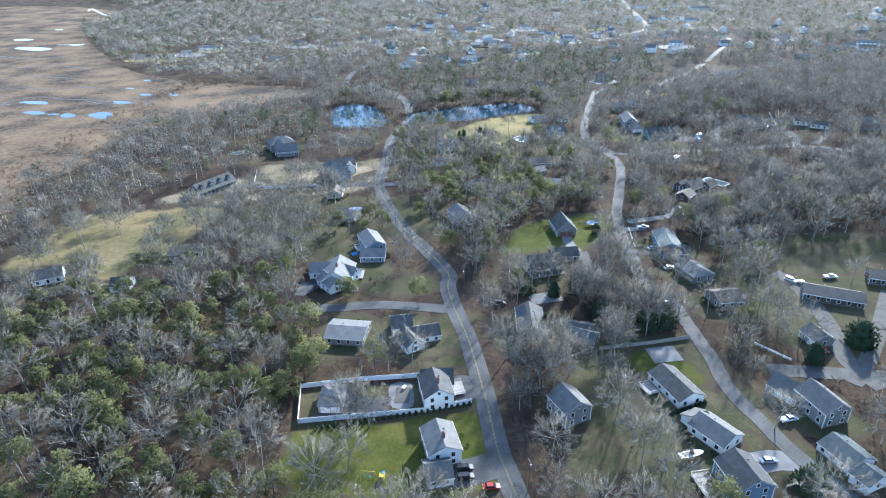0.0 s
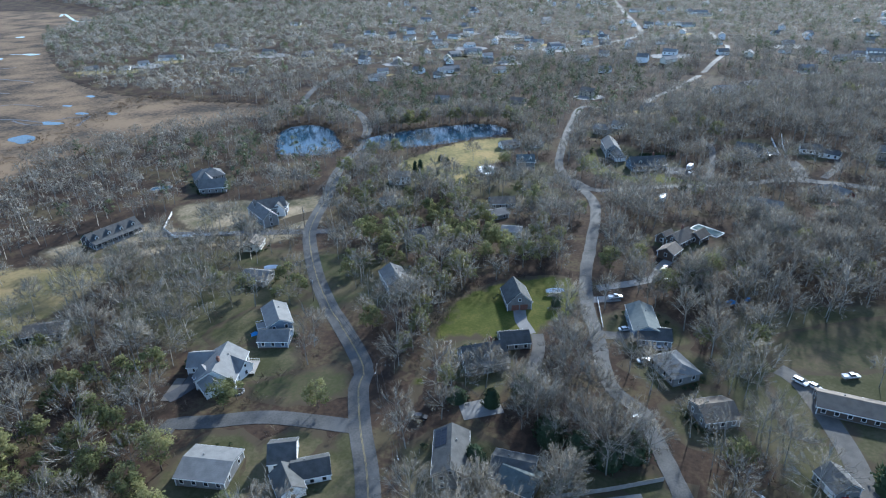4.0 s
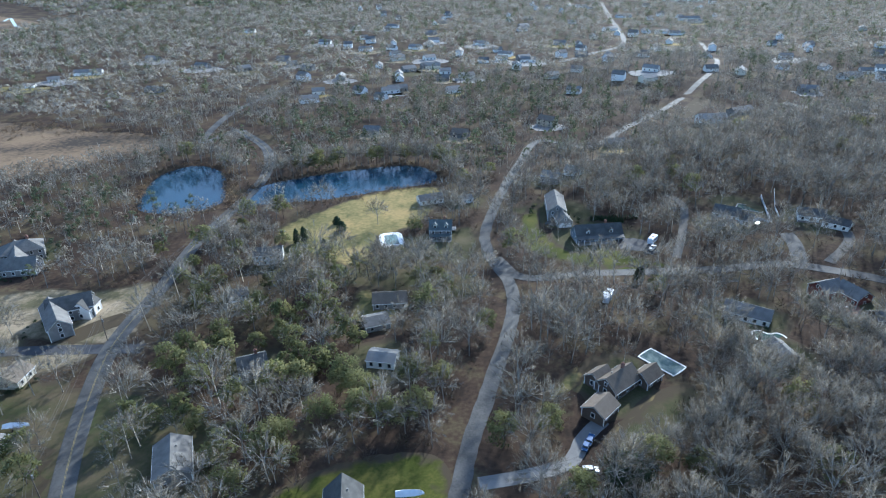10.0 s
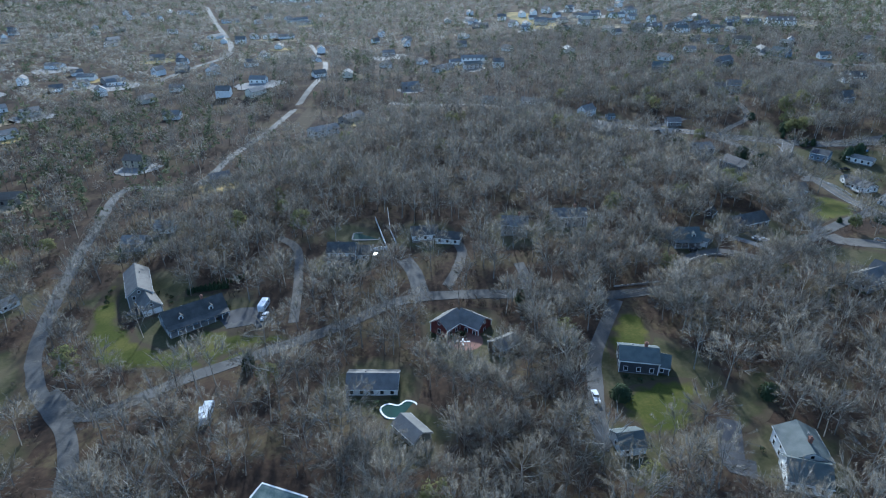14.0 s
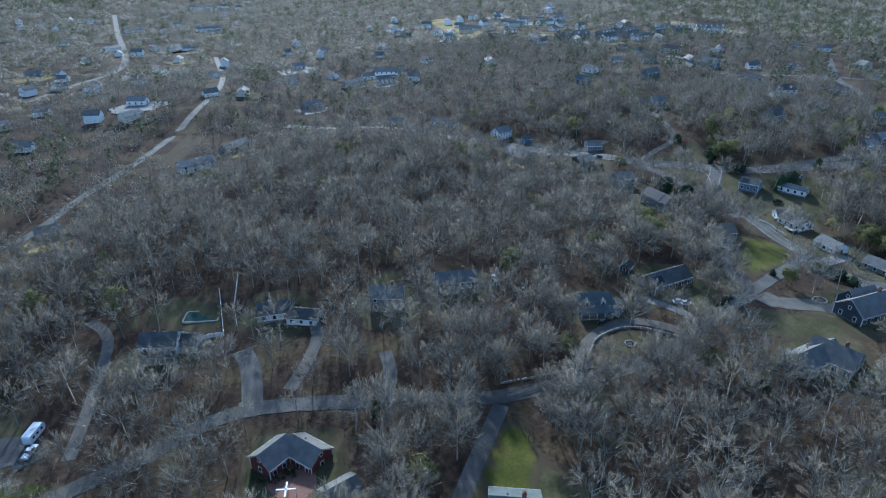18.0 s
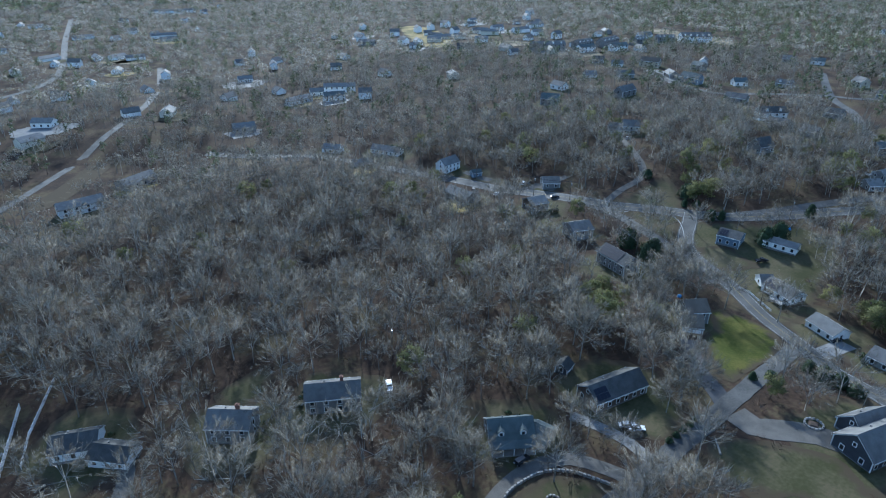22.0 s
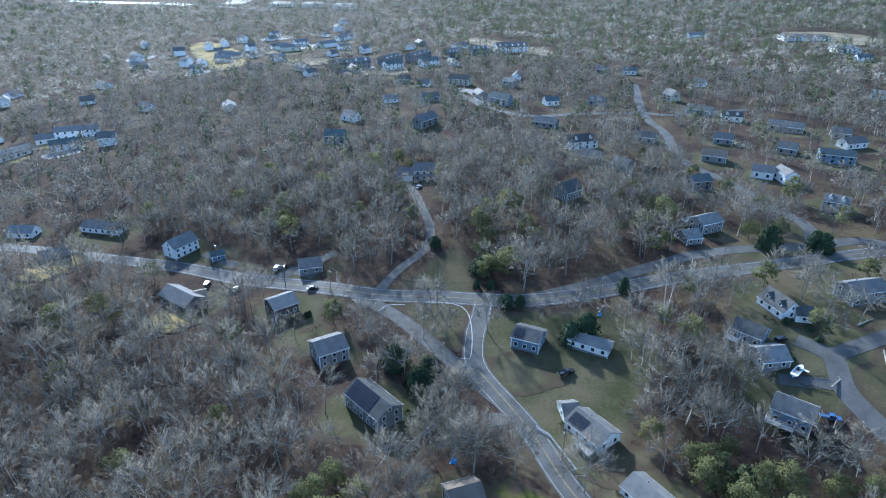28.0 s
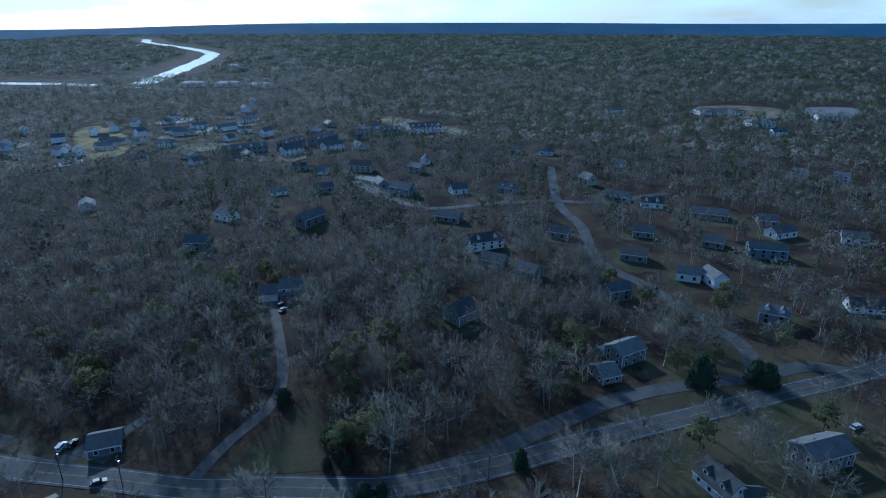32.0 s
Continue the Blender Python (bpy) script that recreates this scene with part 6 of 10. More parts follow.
house(167.5, 471, -36, 10, 7.4, 4.2, 6.2, "light", "shingle", "grey-shingled house, pale roof, beside the lane")
house(182.3, 480, -40, 9, 6.5, 2.8, 5, "light", "white", "white cottage, pale roof, by the lane")
house(232.6, 402.1, -36, 11, 7.9, 5, 7.6, "dark", "white", "white colonial house, charcoal roof, and front porch", wings=[(239.8, 399.6, -40, 7.1, 7, 2.9, 5.2, {})], porch=True)
house(268, 395.8, -26, 10.7, 7.9, 2.9, 5.2, "dark", "white", "white ranch house, charcoal roof, beside the lane", wings=[(274.2, 386.3, -48, 10, 6.5, 2.7, 4.5, {})])
house(299.7, 374.4, -42, 10.8, 7.9, 5, 7.5, "grey", "shingle", "grey-shingled colonial house, grey roof, among bare trees", chimney=True)
house(325.2, 367.9, -32, 14.4, 7.9, 4.8, 7, "grey", "shingle", "grey-shingled colonial house, grey roof, in the bare wood", chimney=True)
house(239, 337.8, 14, 8.8, 7.4, 3.6, 6.2, "grey", "red", "barn-red barn house, grey roof, and a brick terrace", wings=[(246, 333.2, -73, 9.5, 7.4, 3.6, 6.2, {})])
house(245.3, 316.1, -2, 8.2, 5.6, 2.7, 4.4, "grey", "brownwall", "brown barn, grey roof, behind the red house", name="garage", category="barn")
house(204.1, 326.6, -36, 14.7, 8.4, 2.8, 5, "grey", "white", "white ranch house, grey roof, among bare trees")
house(201.9, 302.2, -85, 9.0, 5.6, 2.6, 4.2, "light", "shingle", "grey pool house, pale roof, beside a small pool", name="garage", category="outbuilding", back_windows=True)
house(147.4, 292.7, 35, 11.4, 7.4, 3.0, 6.0, "brown", "brownwall", "dark brown contemporary house, brown roofs, beside a pale covered pool", wings=[(156.9, 294.5, 36, 7.2, 5.4, 2.8, 5.0, {}), (142.6, 295.2, 35, 6.4, 5.2, 2.8, 5.0, {}), (139.3, 282.3, 43, 7.8, 6.8, 2.6, 4.6, {"roof": "brown"})], chimney=True)
house(270.8, 285.4, -45, 11, 8.4, 4.4, 6.6, "blue", "navy", "navy house, slate-blue roof, and bright windows", wings=[(275.6, 280.3, -53, 4.1, 6.5, 2.8, 5, {})], chimney=True)
house(242.6, 265.1, -26, 6.5, 6.5, 2.7, 4.6, "blue", "white", "white garage, slate-blue roof, at the end of a driveway", name="garage", category="garage", garage=1)
house(273.1, 238.1, -132, 10.7, 9.3, 4.8, 7.2, "blue", "white", "white large house, slate-blue roof, beside a dark driveway", wings=[(267.3, 233.7, -51, 9.1, 8.4, 3.4, 6.2, {})], chimney=True)
house(382.2, 262.9, -89, 12.8, 10.2, 3.6, 7.2, "grey", "shingle", "grey-shingled broad house, grey roof, with a white chimney", wings=[(378, 266.8, -12, 16, 8.4, 3.2, 6.2, {})], chimney=True, back_windows=True)
house(419.4, 266.5, -18, 19.1, 10.2, 3.6, 7.6, "grey", "navy", "navy house, grey roof, with white trim", wings=[(423.4, 270.9, -21, 10.7, 7.4, 3.2, 6.6, {"wall": "navy", "garage": 2})], chimney=True)
house(387.5, 322.3, -13, 17.6, 8.4, 3.4, 6.2, "dark", "brownwall", "brown long house, charcoal roof, under bare oaks", solar=4)
house(353.8, 329.5, -34, 11.3, 8.8, 3, 6.6, "blue", "shingle", "grey-shingled cape house, slate-blue roof, dormers, above the oval drive", wings=[(359.4, 323.7, -76, 5.5, 6.5, 2.7, 4.8, {"garage": 1})], dormers=2, porch=True)
house(444.1, 330.3, -35, 7.5, 8.4, 4.8, 7.4, "brown", "shingle", "grey-shingled two-storey house, brown roof, beside a round lawn", wings=[(437.5, 326.8, -52, 6.2, 7.4, 3.2, 5.8, {"garage": 2})])
house(385.7, 338, 15, 4, 3.7, 2.4, 4, "dark", "navy", "navy garden shed, charcoal roof, at the wood edge", name="shed", category="shed")
house(456.8, 369.7, -101, 15, 8.4, 5, 7.6, "dark", "shingle", "grey-shingled two-storey house, charcoal roof, solar panels", solar=10, back_windows=True)
house(467.9, 398.7, -23, 9.5, 9.3, 4.8, 7, "grey", "shingle", "grey-shingled house, grey roof, among bare trees")
house(477.5, 432.5, -16, 9, 8.8, 4.2, 6.2, "light", "brownwall", "brown saltbox house, pale roof, beside a hedge")
house(485.4, 507.1, 6, 12, 7.4, 5, 8, "light", "white", "white farmhouse, pale roof, above the main road", chimney=True)
house(490.2, 488.4, -21, 5.2, 4.2, 2.5, 3.8, "blue", "blue", "blue-grey shed, slate-blue roof, beside the main road", name="shed", category="shed")
house(502.9, 445.2, -39, 8.6, 8.4, 2.9, 5, "grey", "shingle", "grey-shingled cottage, grey roof, beneath bare trees")
house(463.1, 465.6, -28, 10.5, 8.4, 2.7, 4.6, "brown", "brownwall", "brown ranch house, brown roof, near the main road")
house(477.1, 555.7, -65, 19.1, 7.4, 2.8, 5, "grey", "white", "white ranch house, grey roof, near the main road", back_windows=True)
house(452.3, 579.1, -54, 11, 7.4, 2.8, 5, "light", "white", "white cottage, pale roof, near the main road")
house(599.8, 463.9, -50, 10, 7.9, 5, 8, "grey", "cream", "cream colonial house, grey roof, porch, above a long drive", wings=[(592.3, 470.4, -49, 7.7, 7.4, 3.2, 6.2, {"garage": 2})], porch=True)
house(608.9, 387, -15, 10, 8.4, 4.2, 8, "dark", "shingle", "grey-shingled contemporary house, charcoal roof, and glazed gable in the wood")
house(617, 327.2, -28, 11, 8.4, 4.8, 7, "light", "shingle", "grey-shingled house, pale roof, beside the upper road", wings=[(601.8, 329.3, -39, 6.8, 8.4, 2.9, 5, {})], deck=(-3, 7, 4, 3, 2))
house(510.5, 350.9, -79, 9, 8.4, 4, 5.8, "dark", "blue", "blue-grey cottage, charcoal roof, behind bare shrubs", solar=3, back_windows=True)
house(518.8, 333.3, -84, 12.8, 5.6, 2.8, 4.2, "light", "white", "white low cottage, pale roof, under a big pine", back_windows=True)
house(486.1, 317.5, -108, 11.8, 8.4, 2.9, 5.2, "grey", "white", "white ranch house, grey roof, and solar panels beside the fork road", wings=[(489, 325.8, -46, 4.4, 6.5, 2.7, 4.6, {})], solar=5, deck=(3, -6, 5, 3, 1), back_windows=True)
house(473.1, 297.3, -111, 10.4, 7.4, 2.8, 4.8, "light", "white", "white ranch house, pale roof, beside the fork road", back_windows=True)
house(466.1, 276.9, -99, 10.3, 7.4, 2.8, 4.8, "grey", "shingle", "grey-shingled ranch house, grey roof, under bare trees", back_windows=True)
house(460.1, 269.6, -104, 4.9, 5.6, 2.6, 4.2, "blue", "shingle", "grey-shingled garage, slate-blue roof, under bare trees", name="garage", category="garage", back_windows=True)
house(566.3, 288.9, -128, 11, 7.4, 3, 6.2, "dark", "white", "white cape house, charcoal roof, with dormers", wings=[(565.5, 281.9, -66, 4.8, 5.6, 2.6, 4.6, {})], dormers=2)
house(546.3, 293.2, -97, 9, 7.4, 3.6, 5.8, "dark", "blue", "blue-grey house, charcoal roof, and a rear deck", deck=(-3, -6, 4, 3, 1.5), back_windows=True)
house(539.2, 286, -46, 8.4, 8.4, 2.8, 5, "light", "shingle", "grey-shingled cottage, pale roof, beside the lane")
house(520.7, 275.4, -92, 10, 7.9, 4.4, 6.8, "grey", "blue", "blue-grey raised ranch house, grey roof, and white deck", deck=(-2, -6, 7, 3, 1.8), back_windows=True)
house(557.4, 250.2, -48, 12, 7.0, 4.2, 6.6, "dark", "white", "white gabled house, charcoal roof, brick chimney, behind a white fence", wings=[(551.2, 250.4, -48, 4.4, 3.8, 2.4, 3.4, {})], chimney=True)
house(591, 268.3, -41, 13.2, 8.4, 4.8, 7, "grey", "shingle", "grey-shingled colonial house, grey roof, under bare trees")
house(487.8, 262.4, -38, 7.3, 7.4, 2.8, 5, "light", "shingle", "grey-shingled cottage, pale roof, among pines")

# houses of the wooded estate
house(664, 344.1, -40, 10, 7.9, 4.8, 7, "blue", "shingle", "grey-shingled house, slate-blue roof, on a wooded lot", group="houses of the estate", pane=False, trim=True)
house(698.3, 321.8, -81, 10, 7.9, 3.4, 6, "grey", "white", "white house, grey roof, on a wooded lot", group="houses of the estate", pane=False, trim=True)
house(673.8, 285.9, -88, 10, 7.9, 4.8, 7, "grey", "shingle", "grey-shingled house, grey roof, on a wooded lot", group="houses of the estate", pane=False, trim=True, dormers=2)
house(707.9, 348.4, -79, 12.1, 7.9, 3.4, 6, "brown", "shingle", "grey-shingled house, brown roof, on a wooded lot", group="houses of the estate", pane=False, trim=True)
house(743, 294.9, -74, 16.8, 7.9, 4.8, 7, "blue", "blue", "blue-grey house, slate-blue roof, on a wooded lot", group="houses of the estate", pane=False, trim=True)
house(745.8, 319, -88, 10, 7.9, 3.4, 6, "grey", "shingle", "grey-shingled house, grey roof, on a wooded lot", group="houses of the estate", pane=False, trim=True)
house(795.5, 328.7, -85, 19.6, 7.9, 3.4, 6, "grey", "shingle", "grey-shingled house, grey roof, on a wooded lot", group="houses of the estate", pane=False, trim=True)
house(798.8, 299.2, -74, 10, 7.9, 3.4, 6, "grey", "shingle", "grey-shingled house, grey roof, on a wooded lot", group="houses of the estate", pane=False, trim=True)
house(780.1, 291.2, -38, 14.3, 7.9, 3.4, 6, "grey", "white", "white house, grey roof, on a wooded lot", group="houses of the estate", pane=False, trim=True)
house(788.2, 258.4, -84, 11.6, 7.9, 3.4, 6, "grey", "white", "white house, grey roof, on a wooded lot", group="houses of the estate", pane=False, trim=True)
house(699.2, 255.5, -71, 13.7, 7.9, 2.4, 5, "dark", "white", "white house, charcoal roof, on a wooded lot", group="houses of the estate", pane=False, trim=True)
house(684.6, 416.3, -37, 17.9, 7.9, 4.8, 8, "dark", "white", "white house, charcoal roof, on a wooded lot", group="houses of the estate", pane=False, trim=True, dormers=2)
house(719.8, 390.3, -87, 10.8, 7.9, 3.4, 6, "dark", "shingle", "grey-shingled house, charcoal roof, on a wooded lot", group="houses of the estate", pane=False, trim=True)
house(714.1, 454, -83, 14.3, 7.9, 3.4, 6, "grey", "shingle", "grey-shingled house, grey roof, on a wooded lot", group="houses of the estate", pane=False, trim=True)
house(768.2, 479.1, -40, 10.1, 7.9, 3.4, 6, "blue", "white", "white house, slate-blue roof, on a wooded lot", group="houses of the estate", pane=False, trim=True)
house(789.1, 452.5, -82, 12, 7.9, 3.4, 6, "grey", "shingle", "grey-shingled house, grey roof, on a wooded lot", group="houses of the estate", pane=False, trim=True, dormers=2)
house(747.8, 509, -94, 16.6, 7.9, 4.8, 8, "blue", "blue", "blue-grey house, slate-blue roof, on a wooded lot", group="houses of the estate", pane=False, trim=True)
house(786.2, 572.4, -73, 17.3, 7.9, 4.8, 8, "brown", "tan", "tan house, brown roof, on a wooded lot", group="houses of the estate", pane=False, trim=True)
house(804, 534.5, -94, 10.6, 7.9, 4.8, 7, "blue", "shingle", "grey-shingled house, slate-blue roof, on a wooded lot", group="houses of the estate", pane=False, trim=True)
house(725.5, 556.7, -36, 12.5, 7.9, 3.4, 6, "grey", "shingle", "grey-shingled house, grey roof, on a wooded lot", group="houses of the estate", pane=False, trim=True)
house(672.2, 519.6, -1, 16.7, 7.9, 4.8, 8, "grey", "shingle", "grey-shingled house, grey roof, on a wooded lot", group="houses of the estate", pane=False, trim=True)
house(617, 545.3, -59, 12.6, 7.9, 4.8, 8, "blue", "shingle", "grey-shingled house, slate-blue roof, on a wooded lot", group="houses of the estate", pane=False, trim=True)
house(654.9, 568.7, -89, 11.8, 7.9, 3.4, 6, "grey", "white", "white house, grey roof, on a wooded lot", group="houses of the estate", pane=False, trim=True)
house(835.2, 414.2, -122, 10, 7.9, 4.8, 8, "grey", "tan", "tan house, grey roof, on a wooded lot", group="houses of the estate", pane=False, trim=True)
house(806.1, 384.6, -93, 15.7, 7.9, 3.4, 6, "grey", "blue", "blue-grey house, grey roof, on a wooded lot", group="houses of the estate", pane=False, trim=True)
house(801.1, 362.8, -71, 12.5, 7.9, 3.4, 6, "dark", "white", "white house, charcoal roof, on a wooded lot", group="houses of the estate", pane=False, trim=True, dormers=2)
house(900.3, 412.2, -97, 10, 7.9, 3.4, 6, "grey", "white", "white house, grey roof, on a wooded lot", group="houses of the estate", pane=False, trim=True)
house(906.9, 500.1, -79, 10, 7.9, 3.4, 6, "grey", "shingle", "grey-shingled house, grey roof, on a wooded lot", group="houses of the estate", pane=False, trim=True)
house(914.6, 477.3, -71, 12, 7.9, 3.4, 6, "blue", "white", "white house, slate-blue roof, on a wooded lot", group="houses of the estate", pane=False, trim=True)
house(764.7, 614.1, -59, 10, 7.9, 3.4, 6, "dark", "shingle", "grey-shingled house, charcoal roof, on a wooded lot", group="houses of the estate", pane=False, trim=True)
house(764.2, 592.7, -59, 10, 7.9, 2.4, 5, "light", "white", "white house, pale roof, on a wooded lot", group="houses of the estate", pane=False, trim=True)
house(934, 264, -90, 10, 7.9, 4.8, 7, "light", "white", "white house, pale roof, on a wooded lot", group="houses of the estate", pane=False, trim=True)
house(936.6, 290, -101, 10, 7.9, 3.4, 6, "light", "white", "white house, pale roof, on a wooded lot", group="houses of the estate", pane=False, trim=True)
house(756.1, 532.2, -127, 12.8, 7.9, 3.4, 6, "grey", "shingle", "grey-shingled house, grey roof, on a wooded lot", group="houses of the estate", pane=False, trim=True)
house(664.8, 401.1, -88, 11.8, 7.9, 3.4, 6, "grey", "shingle", "grey-shingled house, grey roof, on a wooded lot", group="houses of the estate", pane=False, trim=True)
house(743.6, 353.2, -76, 10.3, 7.9, 3.4, 6, "grey", "shingle", "grey-shingled house, grey roof, on a wooded lot", group="houses of the estate", pane=False, trim=True)
house(705.7, 578.4, -35, 10, 7.9, 2.4, 5, "light", "white", "white house, pale roof, on a wooded lot", group="houses of the estate", pane=False, trim=True)
house(661.6, 382.3, -98, 10, 7.9, 3.4, 6, "grey", "shingle", "grey-shingled house, grey roof, on a wooded lot", group="houses of the estate", pane=False, trim=True)
house(699.1, 311.5, -138, 10.9, 7, 4.2, 6.4, "grey", "white", "white gable-fronted house, grey roof, on a wooded lot", group="houses of the estate", pane=False)

# terraces and large far buildings
house(784.1, 694.7, -27, 36.4, 10.2, 6, 9, "grey", "shingle", "grey-shingled row of town houses, grey roof, along the far slope", name="terrace", category="town houses", group="far terraces", pane=False, trim=False, dormers=4)
house(824, 680.3, 2, 26.6, 10.2, 6, 9, "grey", "shingle", "grey-shingled row of town houses, grey roof, along the far slope", name="terrace", category="town houses", group="far terraces", pane=False, trim=False, dormers=4)
house(857.2, 672.5, 8, 34.2, 10.2, 6, 9, "grey", "shingle", "grey-shingled row of town houses, grey roof, along the far slope", name="terrace", category="town houses", group="far terraces", pane=False, trim=False, dormers=4)
house(889.1, 654.2, -4, 20.4, 10.2, 6, 9, "grey", "shingle", "grey-shingled row of town houses, grey roof, along the far slope", name="terrace", category="town houses", group="far terraces", pane=False, trim=False, dormers=4)
house(922.1, 642.7, -35, 20, 10.2, 6, 9, "grey", "shingle", "grey-shingled row of town houses, grey roof, along the far slope", name="terrace", category="town houses", group="far terraces", pane=False, trim=False, dormers=4)
house(956.9, 626.3, -39, 33.7, 14.9, 6, 10, "grey", "white", "white large apartment building, grey roof, on pale cleared ground", name="apartment_building", category="building", pane=False, trim=False, dormers=5)
house(1174.7, 339.4, -58, 24.6, 20.5, 5, 8, "light", "white", "white large commercial building, pale roof, among far pines", name="commercial_building", category="building", pane=False, trim=False, hip=6.0)
house(1250.6, 390.4, -58, 55.3, 20.5, 5, 7, "dark", "white", "white large commercial building, charcoal roof, among far pines", name="commercial_building", category="building", pane=False, trim=False, hip=6.0)
house(1269.3, 274.7, -77, 28.8, 20.5, 5, 7, "light", "white", "white large commercial building, pale roof, among far pines", name="commercial_building", category="building", pane=False, trim=False, hip=6.0, back_windows=True)
house(1492, 1500.5, -58, 46.7, 20.5, 5, 8, "light", "white", "white large commercial building, pale roof, among far pines", name="commercial_building", category="building", pane=False, trim=False, hip=6.0)

# far houses to the north
house(-243.6, 842.5, 7, 27.5, 8.4, 3.6, 6, "light", "white", "white house, pale roof, among far trees", group="far houses", windows=False, pane=False, trim=False)
house(-275.4, 784.9, 10, 11, 8.4, 2.5, 4, "light", "white", "white house, pale roof, among far trees", group="far houses", pane=False, trim=False)
house(-143.3, 749.9, -27, 18.3, 8.4, 2.6, 5, "grey", "shingle", "grey-shingled house, grey roof, among far trees", group="far houses", pane=False, trim=False)
house(324.6, 746.1, -40, 14.4, 8.4, 3.6, 6, "light", "white", "white house, pale roof, among far trees", group="far houses", pane=False, trim=False)
house(81.9, 724.4, 11, 17.5, 8.4, 3.6, 6, "grey", "shingle", "grey-shingled house, grey roof, among far trees", group="far houses", pane=False, trim=False)
house(126.1, 573, -26, 11.6, 8.4, 3.6, 6, "brown", "shingle", "grey-shingled house, brown roof, among far trees", group="far houses", pane=False, trim=False)
house(192.2, 595.4, -46, 13.2, 8.4, 4.6, 7, "brown", "tan", "tan house, brown roof, among far trees", group="far houses", pane=False, trim=False)
house(309.2, 582.7, 2, 20.7, 8.4, 4.6, 7, "light", "white", "white house, pale roof, among far trees", group="far houses", pane=False, trim=False)
house(223.5, 535.1, -2, 11, 8.4, 3.6, 6, "grey", "shingle", "grey-shingled house, grey roof, among far trees", group="far houses", pane=False, trim=False)
house(341.8, 604.1, 23, 20.4, 8.4, 3.6, 6, "grey", "shingle", "grey-shingled house, grey roof, among far trees", group="far houses", pane=False, trim=False)
house(543.3, 717.6, -32, 26.6, 8.4, 5.6, 8, "light", "white", "white house, pale roof, among far trees", group="far houses", pane=False, trim=False)
house(432.4, 666.1, -14, 15, 8.4, 3.6, 6, "light", "shingle", "grey-shingled house, pale roof, among far trees", group="far houses", pane=False, trim=False)
house(525.7, 697.7, -21, 17.5, 8.4, 4.6, 7, "blue", "white", "white house, slate-blue roof, among far trees", group="far houses", pane=False, trim=False)
house(448.7, 540.4, -22, 11, 8.4, 2.6, 5, "grey", "shingle", "grey-shingled house, grey roof, among far trees", group="far houses", pane=False, trim=False)
house(501.2, 713.4, 11, 22.8, 8.4, 3.6, 6, "light", "white", "white house, pale roof, among far trees", group="far houses", pane=False, trim=False)
house(-311.5, 786.2, 20, 13.2, 8.4, 2.6, 5, "grey", "shingle", "grey-shingled house, grey roof, among far trees", group="far houses", pane=False, trim=False)
house(-264.9, 812.1, 28, 11.3, 8.4, 2.6, 5, "light", "white", "white house, pale roof, among far trees", group="far houses", pane=False, trim=False)
house(42.2, 955, -10, 16.7, 8.4, 3.6, 6, "light", "white", "white house, pale roof, among far trees", group="far houses", windows=False, pane=False, trim=False)
house(115.6, 833.3, 18, 17.7, 8.4, 3.6, 6, "grey", "shingle", "grey-shingled house, grey roof, among far trees", group="far houses", pane=False, trim=False)
house(131.4, 711.3, 19, 12.4, 8.4, 3.6, 6, "light", "white", "white house, pale roof, among far trees", group="far houses", pane=False, trim=False)
house(126.2, 765.4, -9, 12, 8.4, 3.6, 6, "grey", "shingle", "grey-shingled house, grey roof, among far trees", group="far houses", pane=False, trim=False)
house(93.3, 817, 23, 14.3, 8.4, 3.6, 6, "light", "shingle", "grey-shingled house, pale roof, among far trees", group="far houses", pane=False, trim=False)
house(-49.2, 897.7, -9, 14.3, 8.4, 3.6, 6, "grey", "shingle", "grey-shingled house, grey roof, among far trees", group="far houses", windows=False, pane=False, trim=False)
house(-82.4, 844.5, 26, 13.4, 8.4, 3.6, 6, "light", "shingle", "grey-shingled house, pale roof, among far trees", group="far houses", pane=False, trim=False)
house(-132.3, 866.2, -24, 15.9, 8.4, 3.6, 6, "grey", "shingle", "grey-shingled house, grey roof, among far trees", group="far houses", pane=False, trim=False)
house(-14.8, 1020.6, -10, 16.4, 8.4, 3.6, 6, "light", "white", "white house, pale roof, among far trees", group="far houses", windows=False, pane=False, trim=False)
house(-203.6, 920.7, -24, 17.5, 8.4, 3.6, 6, "light", "shingle", "grey-shingled house, pale roof, among far trees", group="far houses", windows=False, pane=False, trim=False)
house(188.7, 978.7, -45, 19.3, 8.4, 3.6, 6, "light", "white", "white house, pale roof, among far trees", group="far houses", windows=False, pane=False, trim=False)
house(225.9, 852.9, -9, 16.7, 8.4, 3.6, 6, "light", "white", "white house, pale roof, among far trees", group="far houses", pane=False, trim=False)
house(288, 966.5, -10, 15.2, 8.4, 3.6, 6, "grey", "shingle", "grey-shingled house, grey roof, among far trees", group="far houses", windows=False, pane=False, trim=False)
house(389, 1083.3, 26, 23.6, 8.4, 3.6, 6, "light", "white", "white house, pale roof, among far trees", group="far houses", windows=False, pane=False, trim=False)
house(465.2, 1026.4, -11, 20, 8.4, 3.6, 6, "light", "white", "white house, pale roof, among far trees", group="far houses", windows=False, pane=False, trim=False)
house(64.4, 587.5, -17, 11.7, 8.4, 3.6, 6, "grey", "shingle", "grey-shingled house, grey roof, among far trees", group="far houses", pane=False, trim=False)
house(-141.4, 1152.2, -6, 16.9, 8.4, 3.6, 6, "light", "white", "white house, pale roof, among far trees", group="far houses", windows=False, pane=False, trim=False)
house(-34.3, 863.2, 11, 11, 8.4, 3.6, 6, "light", "shingle", "grey-shingled house, pale roof, among far trees", group="far houses", pane=False, trim=False)
